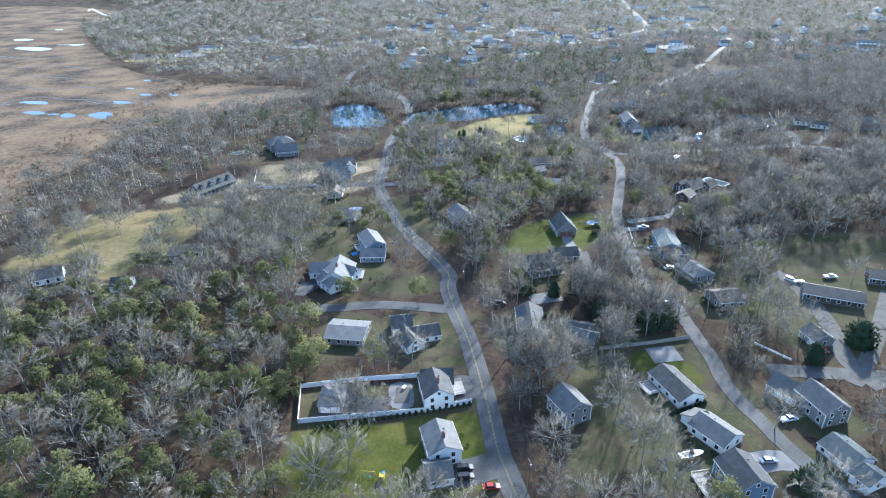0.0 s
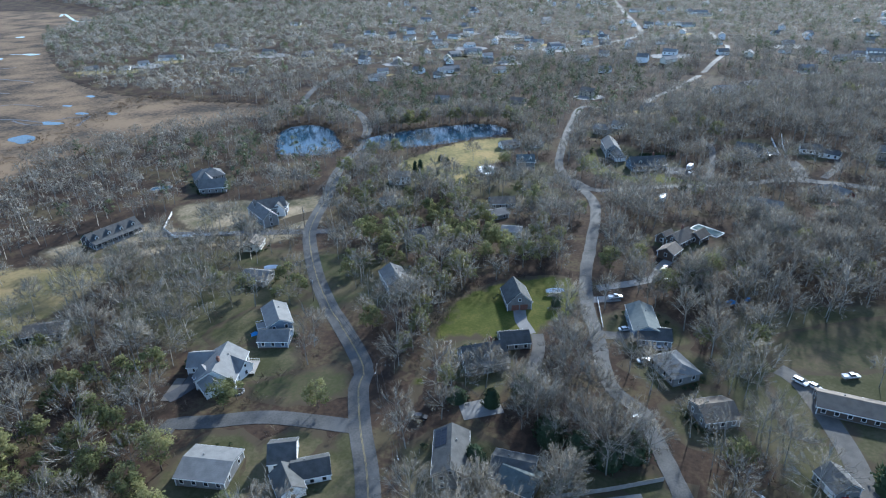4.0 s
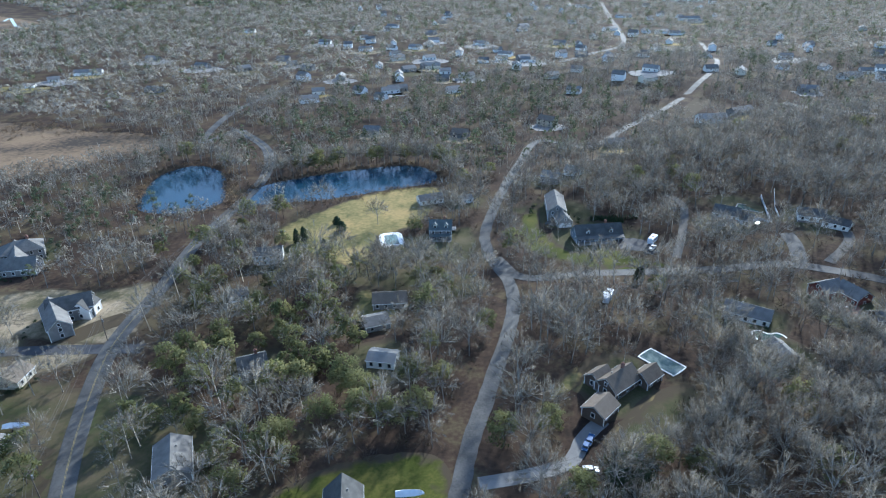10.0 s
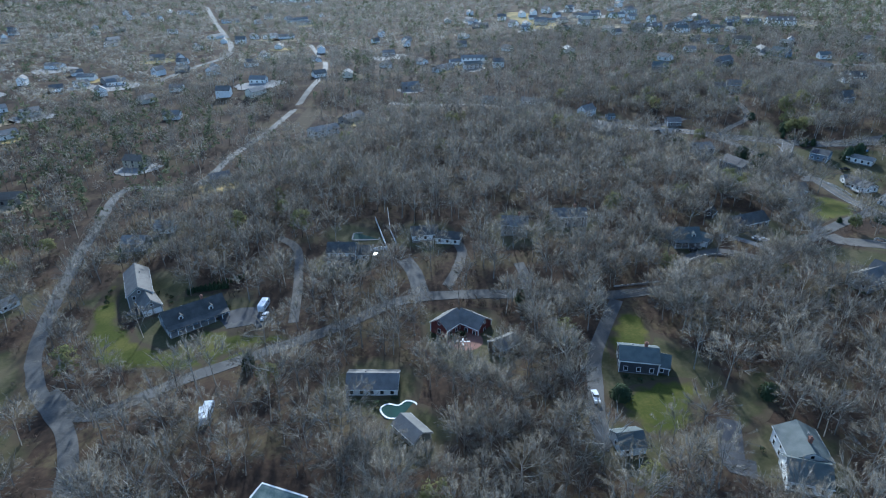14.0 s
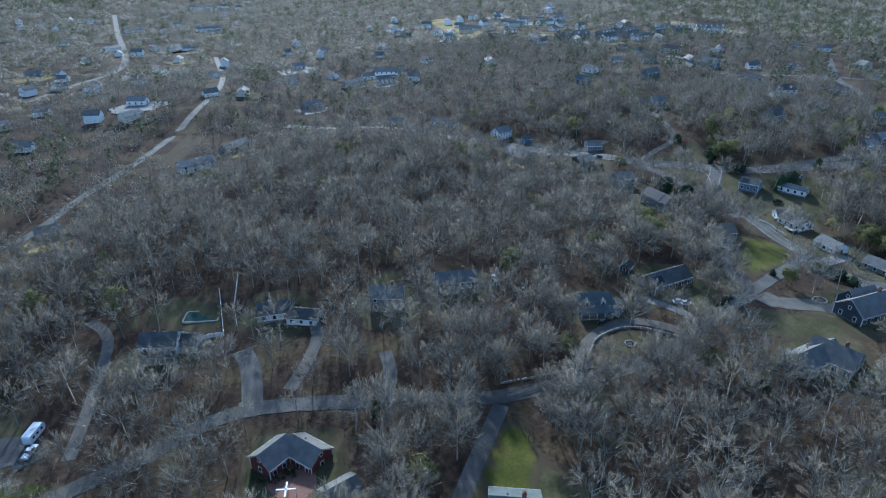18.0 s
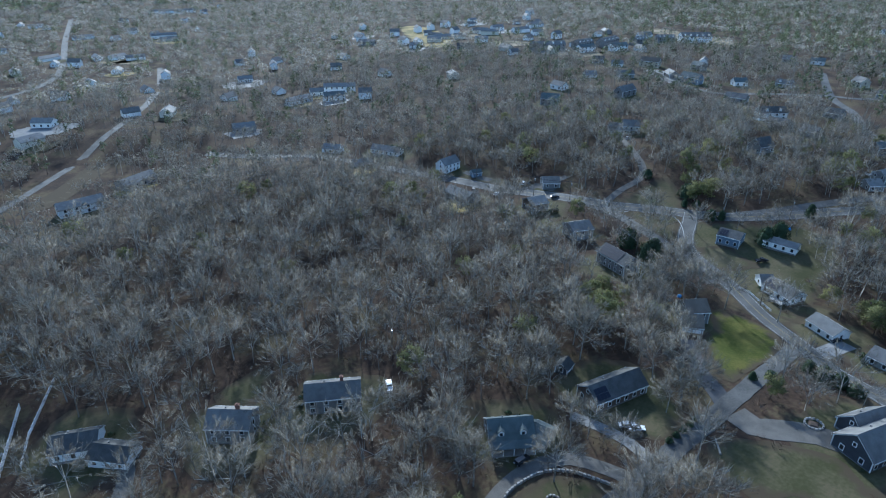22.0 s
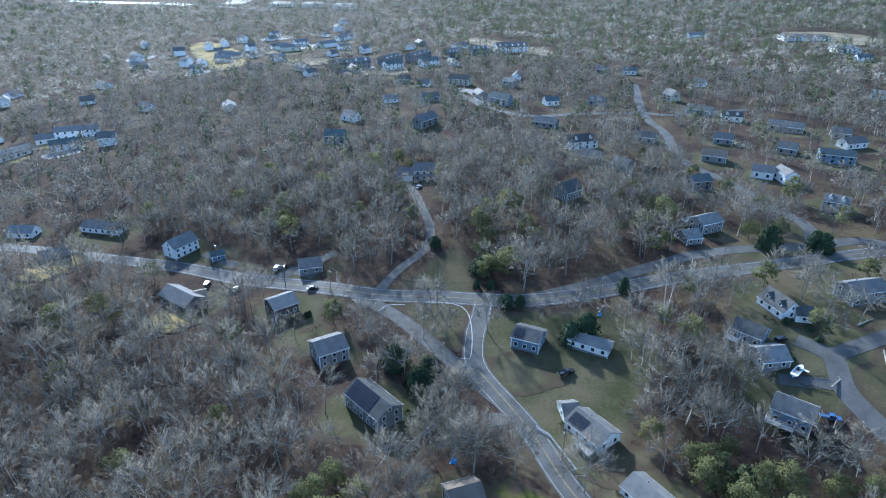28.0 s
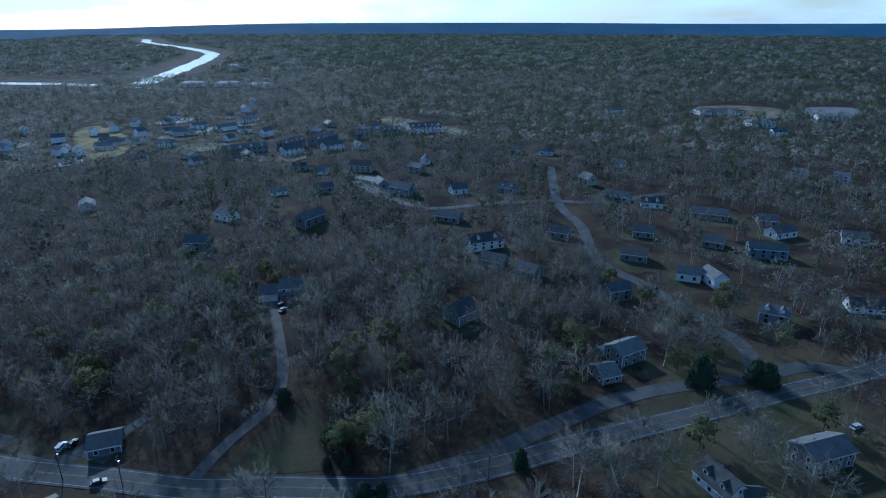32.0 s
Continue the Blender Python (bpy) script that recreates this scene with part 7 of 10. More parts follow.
house(10.8, 720.6, 11, 11, 8.4, 3.6, 6, "light", "white", "white house, pale roof, among far trees", group="far houses", pane=False, trim=False)
house(74.3, 1171, -23, 18.5, 8.4, 3.6, 6, "light", "white", "white house, pale roof, among far trees", group="far houses", windows=False, pane=False, trim=False)
house(117.8, 881.9, 26, 12.9, 8.4, 3.6, 6, "light", "white", "white house, pale roof, among far trees", group="far houses", pane=False, trim=False)
house(130.3, 798.6, 8, 11, 8.4, 3.6, 6, "light", "white", "white house, pale roof, among far trees", group="far houses", pane=False, trim=False)
house(75.8, 717.3, 16, 15.6, 8.4, 3.6, 6, "light", "white", "white house, pale roof, among far trees", group="far houses", pane=False, trim=False)
house(198.2, 864.9, 10, 12.5, 8.4, 3.6, 6, "light", "white", "white house, pale roof, among far trees", group="far houses", pane=False, trim=False)
house(547.1, 1179.9, -10, 33.2, 8.4, 4.6, 7, "light", "white", "white house, pale roof, among far trees", group="far houses", windows=False, pane=False, trim=False)
house(507.9, 831.2, -14, 13.2, 8.4, 3.6, 6, "light", "white", "white house, pale roof, among far trees", group="far houses", pane=False, trim=False)
house(525.7, 726.7, -21, 11, 8.4, 3.6, 6, "light", "white", "white house, pale roof, among far trees", group="far houses", pane=False, trim=False)
house(748.5, 837.5, -55, 16.2, 8.4, 4.6, 7, "light", "cream", "cream house, pale roof, among far trees", group="far houses", windows=False, pane=False, trim=False)
house(821.7, 833.3, -43, 12.6, 8.4, 4.6, 7, "light", "white", "white house, pale roof, among far trees", group="far houses", windows=False, pane=False, trim=False)
house(858.2, 776.4, -24, 12.9, 8.4, 4.6, 7, "light", "white", "white house, pale roof, among far trees", group="far houses", windows=False, pane=False, trim=False)
house(460.5, 467.6, -88, 15.8, 8.4, 3.6, 6, "light", "shingle", "grey-shingled house, pale roof, among far trees", group="far houses", pane=False, trim=False)
house(459.6, 1237.4, 2, 26.1, 8.4, 3.6, 6, "light", "white", "white house, pale roof, among far trees", group="far houses", windows=False, pane=False, trim=False)
house(450.3, 1043.1, 19, 19.1, 8.4, 3.6, 6, "light", "white", "white house, pale roof, among far trees", group="far houses", windows=False, pane=False, trim=False)
house(544, 1147.2, -10, 22.4, 8.4, 3.6, 6, "light", "cream", "cream house, pale roof, among far trees", group="far houses", windows=False, pane=False, trim=False)
house(820.5, 819.3, -41, 21.3, 8.4, 4.6, 7, "light", "cream", "cream house, pale roof, among far trees", group="far houses", windows=False, pane=False, trim=False)
house(859.1, 804.3, -10, 22.5, 8.4, 4.6, 7, "light", "white", "white house, pale roof, among far trees", group="far houses", windows=False, pane=False, trim=False)
house(766.3, 843.9, -28, 21.6, 8.4, 3.6, 6, "light", "cream", "cream house, pale roof, among far trees", group="far houses", windows=False, pane=False, trim=False)
house(433.2, 1409.4, 5, 20.3, 8.4, 3.6, 6, "light", "white", "white house, pale roof, among far trees", group="far houses", windows=False, pane=False, trim=False)
house(665.7, 1491, -17, 79.8, 8.4, 4.6, 7, "light", "white", "white house, pale roof, among far trees", group="far houses", windows=False, pane=False, trim=False)
house(791.5, 696.3, -28, 16.5, 8.4, 5.6, 8, "blue", "white", "white house, slate-blue roof, among far trees", group="far houses", pane=False, trim=False)
house(804.1, 660.3, -14, 18.8, 8.4, 5.6, 8, "blue", "white", "white house, slate-blue roof, among far trees", group="far houses", pane=False, trim=False)
house(836.4, 643.7, -15, 19.4, 8.4, 5.6, 8, "blue", "white", "white house, slate-blue roof, among far trees", group="far houses", pane=False, trim=False)
house(696.3, 901.7, -57, 20.6, 8.4, 4.6, 7, "grey", "shingle", "grey-shingled house, grey roof, among far trees", group="far houses", pane=False, trim=False)
house(707.6, 824.1, -28, 11, 8.4, 4.6, 7, "light", "white", "white house, pale roof, among far trees", group="far houses", pane=False, trim=False)
house(765.5, 857.2, -57, 16.2, 8.4, 4.6, 7, "grey", "cream", "cream house, grey roof, among far trees", group="far houses", pane=False, trim=False)
house(736.3, 773.1, -45, 13.7, 8.4, 3.6, 6, "dark", "shingle", "grey-shingled house, charcoal roof, among far trees", group="far houses", pane=False, trim=False)
house(775.4, 786.3, -39, 14.6, 8.4, 4.6, 7, "light", "white", "white house, pale roof, among far trees", group="far houses", pane=False, trim=False)
house(852.3, 838.6, -18, 15.2, 8.4, 4.6, 7, "light", "white", "white house, pale roof, among far trees", group="far houses", pane=False, trim=False)
house(880.2, 915.5, -13, 11, 8.4, 4.6, 7, "light", "white", "white house, pale roof, among far trees", group="far houses", pane=False, trim=False)
house(911.1, 827.4, 1, 25.8, 8.4, 4.6, 7, "light", "white", "white house, pale roof, among far trees", group="far houses", pane=False, trim=False)
house(1196.7, 502.9, -34, 26.2, 8.4, 3.6, 6, "light", "white", "white house, pale roof, among far trees", group="far houses", windows=False, pane=False, trim=False)
house(1119.9, 317.3, -58, 14.1, 8.4, 4.6, 7, "blue", "white", "white house, slate-blue roof, among far trees", group="far houses", pane=False, trim=False)

# more far houses of the town beyond the woods
house(264, 1104.8, 20, 14, 9, 3.6, 6.2, "light", "white", "white house, pale roof, in the far town", group="far houses", pane=False, trim=False, windows=False)
house(399.6, 720.6, 60, 14, 9, 3.6, 6.2, "light", "cream", "cream house, pale roof, in the far town", group="far houses", pane=False, trim=False, windows=False)
house(237.8, 696.3, -30, 12, 9, 3.6, 6.2, "light", "white", "white house, pale roof, in the far town", group="far houses", pane=False, trim=False, windows=False)
house(391, 907.9, 90, 14, 9, 3.6, 6.2, "light", "white", "white house, pale roof, in the far town", group="far houses", pane=False, trim=False, windows=False)
house(6, 690.9, 20, 16, 9, 3.6, 6.2, "light", "white", "white house, pale roof, in the far town", group="far houses", pane=False, trim=False, windows=False)
house(26, 783, 90, 15, 9, 3.6, 6.2, "light", "shingle", "grey-shingled house, pale roof, in the far town", group="far houses", pane=False, trim=False, windows=False)
house(264.8, 790, -30, 11, 9, 3.6, 6.2, "light", "white", "white house, pale roof, in the far town", group="far houses", pane=False, trim=False, windows=False)
house(156, 1213.9, -30, 13, 9, 3.6, 6.2, "light", "shingle", "grey-shingled house, pale roof, in the far town", group="far houses", pane=False, trim=False, windows=False)
house(293, 879.1, -30, 13, 9, 3.6, 6.2, "light", "shingle", "grey-shingled house, pale roof, in the far town", group="far houses", pane=False, trim=False, windows=False)
house(104, 959.1, -30, 16, 9, 3.6, 6.2, "light", "white", "white house, pale roof, in the far town", group="far houses", pane=False, trim=False, windows=False)
house(-48, 1110.3, 90, 15, 9, 3.6, 6.2, "light", "cream", "cream house, pale roof, in the far town", group="far houses", pane=False, trim=False, windows=False)
house(130, 1013.8, 0, 15, 9, 3.6, 6.2, "light", "white", "white house, pale roof, in the far town", group="far houses", pane=False, trim=False, windows=False)
house(264, 1223.7, 60, 13, 9, 3.6, 6.2, "light", "white", "white house, pale roof, in the far town", group="far houses", pane=False, trim=False, windows=False)
house(124, 983.9, 90, 15, 9, 3.6, 6.2, "light", "cream", "cream house, pale roof, in the far town", group="far houses", pane=False, trim=False, windows=False)
house(355, 1171, 0, 12, 9, 3.6, 6.2, "light", "white", "white house, pale roof, in the far town", group="far houses", pane=False, trim=False, windows=False)
house(207, 892.9, -30, 16, 9, 3.6, 6.2, "light", "white", "white house, pale roof, in the far town", group="far houses", pane=False, trim=False, windows=False)
house(223, 865.1, 20, 15, 9, 3.6, 6.2, "light", "shingle", "grey-shingled house, pale roof, in the far town", group="far houses", pane=False, trim=False, windows=False)
house(309.6, 712.7, 20, 15, 9, 3.6, 6.2, "light", "cream", "cream house, pale roof, in the far town", group="far houses", pane=False, trim=False, windows=False)
house(119, 829.9, 0, 16, 9, 3.6, 6.2, "light", "cream", "cream house, pale roof, in the far town", group="far houses", pane=False, trim=False, windows=False)
house(272, 1138.8, 20, 16, 9, 3.6, 6.2, "light", "shingle", "grey-shingled house, pale roof, in the far town", group="far houses", pane=False, trim=False, windows=False)
house(233, 763.8, 20, 13, 9, 3.6, 6.2, "light", "cream", "cream house, pale roof, in the far town", group="far houses", pane=False, trim=False, windows=False)
house(18, 1163.1, 60, 16, 9, 3.6, 6.2, "light", "shingle", "grey-shingled house, pale roof, in the far town", group="far houses", pane=False, trim=False, windows=False)
house(212, 1227.9, -30, 12, 9, 3.6, 6.2, "light", "shingle", "grey-shingled house, pale roof, in the far town", group="far houses", pane=False, trim=False, windows=False)
house(150, 771.9, 20, 14, 9, 3.6, 6.2, "grey", "cream", "cream house, grey roof, in the far town", group="far houses", pane=False, trim=False, windows=False)
house(-14, 842.1, -30, 14, 9, 3.6, 6.2, "light", "shingle", "grey-shingled house, pale roof, in the far town", group="far houses", pane=False, trim=False, windows=False)
house(129, 1084.9, -30, 15, 9, 3.6, 6.2, "light", "shingle", "grey-shingled house, pale roof, in the far town", group="far houses", pane=False, trim=False, windows=False)
house(432, 1053.9, 90, 15, 9, 3.6, 6.2, "light", "white", "white house, pale roof, in the far town", group="far houses", pane=False, trim=False, windows=False)
house(82, 884.1, 20, 15, 9, 3.6, 6.2, "light", "cream", "cream house, pale roof, in the far town", group="far houses", pane=False, trim=False, windows=False)
house(298, 1237.1, 20, 14, 9, 3.6, 6.2, "grey", "shingle", "grey-shingled house, grey roof, in the far town", group="far houses", pane=False, trim=False, windows=False)
house(427, 956.9, 60, 12, 9, 3.6, 6.2, "grey", "white", "white house, grey roof, in the far town", group="far houses", pane=False, trim=False, windows=False)
house(346, 1015, 90, 14, 9, 3.6, 6.2, "light", "cream", "cream house, pale roof, in the far town", group="far houses", pane=False, trim=False, windows=False)
house(905.9, 723, 20, 14, 9, 3.6, 6.2, "light", "white", "white house, pale roof, in the far town", group="far houses", pane=False, trim=False, windows=False)
house(826, 689.1, 0, 16, 9, 3.6, 6.2, "grey", "white", "white house, grey roof, in the far town", group="far houses", pane=False, trim=False, windows=False)
house(943.1, 683.1, -30, 16, 9, 3.6, 6.2, "light", "white", "white house, pale roof, in the far town", group="far houses", pane=False, trim=False, windows=False)
house(779, 828, -30, 13, 9, 3.6, 6.2, "light", "cream", "cream house, pale roof, in the far town", group="far houses", pane=False, trim=False, windows=False)
house(822, 844, -30, 11, 9, 3.6, 6.2, "grey", "white", "white house, grey roof, in the far town", group="far houses", pane=False, trim=False, windows=False)
house(754, 726, 90, 13, 9, 3.6, 6.2, "light", "cream", "cream house, pale roof, in the far town", group="far houses", pane=False, trim=False, windows=False)
house(632, 853.1, 90, 14, 9, 3.6, 6.2, "light", "white", "white house, pale roof, in the far town", group="far houses", pane=False, trim=False, windows=False)
house(934.1, 731.1, 60, 13, 9, 3.6, 6.2, "light", "shingle", "grey-shingled house, pale roof, in the far town", group="far houses", pane=False, trim=False, windows=False)
house(773.9, 679.9, 60, 16, 9, 3.6, 6.2, "grey", "cream", "cream house, grey roof, in the far town", group="far houses", pane=False, trim=False, windows=False)
house(939.1, 851, 0, 13, 9, 3.6, 6.2, "grey", "shingle", "grey-shingled house, grey roof, in the far town", group="far houses", pane=False, trim=False, windows=False)
house(728.1, 968.1, 90, 13, 9, 3.6, 6.2, "light", "white", "white house, pale roof, in the far town", group="far houses", pane=False, trim=False, windows=False)
house(706.1, 993.1, 60, 11, 9, 3.6, 6.2, "light", "cream", "cream house, pale roof, in the far town", group="far houses", pane=False, trim=False, windows=False)
house(633, 672, 60, 14, 9, 3.6, 6.2, "light", "cream", "cream house, pale roof, in the far town", group="far houses", pane=False, trim=False, windows=False)
DISTANT = [(34.4, 1426.8), (69.4, 1232), (92.9, 1064.2), (79.7, 992.8), (114.6, 903.5), (103.1, 792.5), (124.6, 757.7), (90.8, 767.8), (66.8, 744.2), (157.7, 819.8), (179, 879.6), (278.9, 1229.4), (218.1, 871.8), (261.5, 917.2), (330.3, 768.6), (545.5, 1221.3), (560.9, 1367.8), (448.5, 1386.9), (194.1, 1284.4), (543, 898.9), (386.8, 1434.2), (606.5, 1519.5), (618.1, 1447.2), (455.8, 1054), (541, 1216), (687.5, 1450), (317.6, 827.2), (300.8, 853.8), (568.1, 734.6), (531.3, 748.1), (734.1, 904.1), (607.2, 868.5), (802.2, 915.4), (795.3, 872.6), (852.2, 877.6), (804.5, 808.3), (938.7, 883.5), (835.5, 725.2), (820.1, 586.8), (819.6, 543), (829.2, 945.1), (821.5, 862.4), (886.6, 869.4), (937.5, 844.1), (758.6, 898.1)]      # hamlets beyond the woods
rs = np.random.RandomState(77)
hamlet = []
for a, b in DISTANT:
    for i in range(3):
        x, y = a + rs.normal() * 45, b + rs.normal() * 45
        if all(math.hypot(x - p, y - q) > 19 for p, q in hamlet) and all(math.hypot(x - p, y - q) > 12 + r for p, q, r in ROOFS) and y > 520:
            hamlet.append((x, y))
            d = math.hypot(x - 250, y - 300)
            CLEAR.append(([(x, y), (x - (x - 250) / d * 26, y - (y - 300) / d * 26)], 8.0, False))
root = tagged(new("distant_houses"), "pale houses with grey roofs scattered through far woods", "houses", kind="stuff")
walls, roofs = Geo(), Geo()
for x, y in hamlet:
    z, turn = land(x, y), rs.choice([0, 25, -35, 70, 90])
    l, w, e, r = rs.uniform(9, 13) / 2, rs.uniform(7, 9) / 2, rs.choice([3.0, 5.4]), rs.uniform(2.6, 3.4)
    c, s = math.cos(radians(turn)), math.sin(radians(turn))
    at = lambda u, a, b: (x + c * u - s * a, y + s * u + c * a, z + b)
    walls.extrude([(-w, -1), (w, -1), (w, e), (0, e + r), (-w, e)], -l, l, at)
    roofs.extrude([(-w - 0.4, e - 0.2), (0, e + r + 0.02), (w + 0.4, e - 0.2), (w + 0.4, e + 0.05), (0, e + r + 0.27), (-w - 0.4, e + 0.05)], -l - 0.3, l + 0.3, at)
part("walls", walls.mesh("walls", "white"), root)
part("roofs", roofs.mesh("roofs", "roof_grey"), root)

# open yards round the far houses
area("yard", [(-217.2, 831.4), (-232.5, 848.6), (-256.9, 842.2), (-257.1, 820.8), (-233.1, 814.2)], "field", 0.3, "open pale yard beside a far house", "yard", wobble=2.0)
area("yard", [(-248.3, 773.9), (-263.6, 791.2), (-287.8, 784.7), (-288.1, 763.5), (-264.1, 756.7)], "field", 0.3, "open pale yard beside a far house", "yard", wobble=2.0)
area("yard", [(-128.1, 743), (-137.2, 753.4), (-151.8, 749.6), (-151.9, 736.6), (-137.5, 732.6)], "yard", 0.3, "open pale yard beside a far house", "yard", wobble=2.0)
area("yard", [(344.8, 735.1), (326.6, 751.3), (304.9, 752.1), (305, 732.8), (326.5, 720.8)], "concrete", 0.3, "open pale yard beside a far house", "yard", wobble=2.0)
area("yard", [(94.7, 717), (85.6, 727.4), (71, 723.6), (70.9, 710.8), (85.3, 706.9)], "dirt", 0.3, "open pale yard beside a far house", "yard", wobble=2.0)
area("yard", [(138.2, 565.9), (129, 576.2), (114.4, 572.3), (114.3, 559.4), (128.7, 555.5)], "dirt", 0.3, "open pale yard beside a far house", "yard", wobble=2.0)
area("yard", [(203.8, 587.5), (194.8, 598.4), (180.4, 595.6), (180.3, 582.8), (194.6, 578.1)], "concrete", 0.3, "open pale yard beside a far house", "yard", wobble=2.0)
area("yard", [(319, 575.2), (310.1, 586.5), (294.9, 582.7), (294.7, 569.6), (309.6, 564.5)], "yard", 0.3, "open pale yard beside a far house", "yard", wobble=2.0)
area("yard", [(234.2, 524), (225.4, 538.6), (210.4, 535.8), (209.7, 520.9), (224.8, 511.4)], "field", 0.3, "open pale yard beside a far house", "yard", wobble=2.0)
area("yard", [(351.2, 596.8), (342.4, 608.2), (328, 604.3), (327.8, 591.2), (341.7, 585.5)], "field", 0.3, "open pale yard beside a far house", "yard", wobble=2.0)
area("yard", [(552, 712), (542.8, 722.3), (528.2, 718.3), (528.1, 705.5), (542.5, 701.4)], "concrete", 0.3, "open pale yard beside a far house", "yard", wobble=2.0)
area("yard", [(443.5, 662.4), (433.1, 669), (418.2, 663.7), (419.3, 654.5), (434.3, 652.6)], "concrete", 0.3, "open pale yard beside a far house", "yard", wobble=2.0)
area("yard", [(535, 691.6), (525.9, 701.9), (511.2, 698.1), (511.1, 685.3), (525.6, 681.4)], "concrete", 0.3, "open pale yard beside a far house", "yard", wobble=2.0)
area("yard", [(459.5, 539.3), (448.4, 544.4), (431.6, 532.5), (431.8, 521.2), (448.7, 525.4)], "field", 0.3, "open pale yard beside a far house", "yard", wobble=2.0)
area("yard", [(510.9, 707.3), (501.7, 717.3), (486.7, 712.7), (486.7, 700.3), (501.5, 697)], "field", 0.3, "open pale yard beside a far house", "yard", wobble=2.0)
area("yard", [(-284.1, 775.8), (-299.3, 792.9), (-323.7, 786.4), (-323.9, 765.2), (-299.8, 758.4)], "field", 0.3, "open pale yard beside a far house", "yard", wobble=2.0)
area("yard", [(-238.2, 801.4), (-253.5, 818.5), (-277.9, 812.2), (-278, 790.6), (-253.9, 783.9)], "concrete", 0.3, "open pale yard beside a far house", "yard", wobble=2.0)
area("yard", [(64.3, 943.3), (49, 960.3), (24.7, 954.2), (24.5, 932.5), (48.6, 925.9)], "dirt", 0.3, "open pale yard beside a far house", "yard", wobble=2.0)
area("yard", [(136.6, 821.2), (121.3, 838.4), (96.9, 832.1), (96.8, 810.7), (120.8, 804.1)], "dirt", 0.3, "open pale yard beside a far house", "yard", wobble=2.0)
area("yard", [(143.7, 704.2), (134.5, 714.4), (119.9, 710.6), (119.8, 697.9), (134.2, 693.8)], "field", 0.3, "open pale yard beside a far house", "yard", wobble=2.0)
area("yard", [(138.6, 758.1), (129.4, 768.4), (114.8, 764.6), (114.7, 751.8), (129.1, 747.7)], "dirt", 0.3, "open pale yard beside a far house", "yard", wobble=2.0)
area("yard", [(114.6, 805), (99.3, 822.3), (75, 815.9), (74.8, 794.5), (98.8, 787.8)], "yard", 0.3, "open pale yard beside a far house", "yard", wobble=2.0)
area("yard", [(-25.7, 885.9), (-41, 903.1), (-65.4, 896.7), (-65.5, 875.2), (-41.5, 868.5)], "dirt", 0.3, "open pale yard beside a far house", "yard", wobble=2.0)
area("yard", [(-58.3, 832.5), (-73.6, 849.9), (-97.9, 843.4), (-98.1, 821.9), (-74.1, 815.5)], "yard", 0.3, "open pale yard beside a far house", "yard", wobble=2.0)
area("yard", [(-107.5, 854.4), (-122.8, 871.8), (-147.1, 865.2), (-147.3, 843.8), (-123.2, 837.2)], "concrete", 0.3, "open pale yard beside a far house", "yard", wobble=2.0)
area("yard", [(8, 1008.8), (-7.2, 1026), (-31.5, 1019.2), (-31.8, 998), (-7.7, 991.7)], "concrete", 0.3, "open pale yard beside a far house", "yard", wobble=2.0)
area("yard", [(-178.1, 909.2), (-193.3, 926.2), (-217.7, 920), (-217.9, 898.5), (-193.8, 892.1)], "concrete", 0.3, "open pale yard beside a far house", "yard", wobble=2.0)
area("yard", [(208.9, 966.6), (193.6, 984), (169.2, 977.6), (169.1, 956.2), (193.1, 949.3)], "concrete", 0.3, "open pale yard beside a far house", "yard", wobble=2.0)
area("yard", [(245.2, 841.3), (229.9, 858.5), (205.6, 852.1), (205.4, 830.8), (229.5, 824)], "concrete", 0.3, "open pale yard beside a far house", "yard", wobble=2.0)
area("yard", [(306.9, 955), (291.6, 972.3), (267.2, 965.8), (267.1, 944.3), (291.1, 937.8)], "field", 0.3, "open pale yard beside a far house", "yard", wobble=2.0)
area("yard", [(407.1, 1072.1), (391.9, 1089.3), (367.5, 1082.8), (367.3, 1061.6), (391.4, 1054.9)], "yard", 0.3, "open pale yard beside a far house", "yard", wobble=2.0)
area("yard", [(482.3, 1015.4), (467.1, 1032.9), (442.7, 1026.4), (442.5, 1004.9), (466.6, 998.2)], "dirt", 0.3, "open pale yard beside a far house", "yard", wobble=2.0)
area("yard", [(77.4, 580.2), (68.2, 590.6), (53.6, 586.7), (53.5, 573.8), (67.9, 569.8)], "dirt", 0.3, "open pale yard beside a far house", "yard", wobble=2.0)
area("yard", [(-116.3, 1140.2), (-131.8, 1157.7), (-155.9, 1150.9), (-156.2, 1129.6), (-132.1, 1123)], "field", 0.3, "open pale yard beside a far house", "yard", wobble=2.0)
area("yard", [(-19.6, 856.2), (-28.8, 866.7), (-43.4, 862.8), (-43.5, 850), (-29.1, 845.9)], "concrete", 0.3, "open pale yard beside a far house", "yard", wobble=2.0)
area("yard", [(25.3, 713.5), (16.2, 724), (1.5, 720.2), (1.4, 707.3), (15.9, 703.2)], "field", 0.3, "open pale yard beside a far house", "yard", wobble=2.0)
area("yard", [(96.7, 1159.4), (81.5, 1176.1), (57.1, 1169.8), (57, 1148.4), (81, 1141.8)], "yard", 0.3, "open pale yard beside a far house", "yard", wobble=2.0)
area("yard", [(139.7, 869.7), (124.4, 886.8), (100.1, 880.6), (99.9, 859.2), (123.9, 852.6)], "concrete", 0.3, "open pale yard beside a far house", "yard", wobble=2.0)
area("yard", [(143.3, 791.4), (134.1, 801.5), (119.5, 797.8), (119.4, 785.1), (133.8, 780.8)], "yard", 0.3, "open pale yard beside a far house", "yard", wobble=2.0)
area("yard", [(89.5, 710.1), (80.3, 720.4), (65.7, 716.6), (65.6, 703.8), (80, 699.8)], "concrete", 0.3, "open pale yard beside a far house", "yard", wobble=2.0)
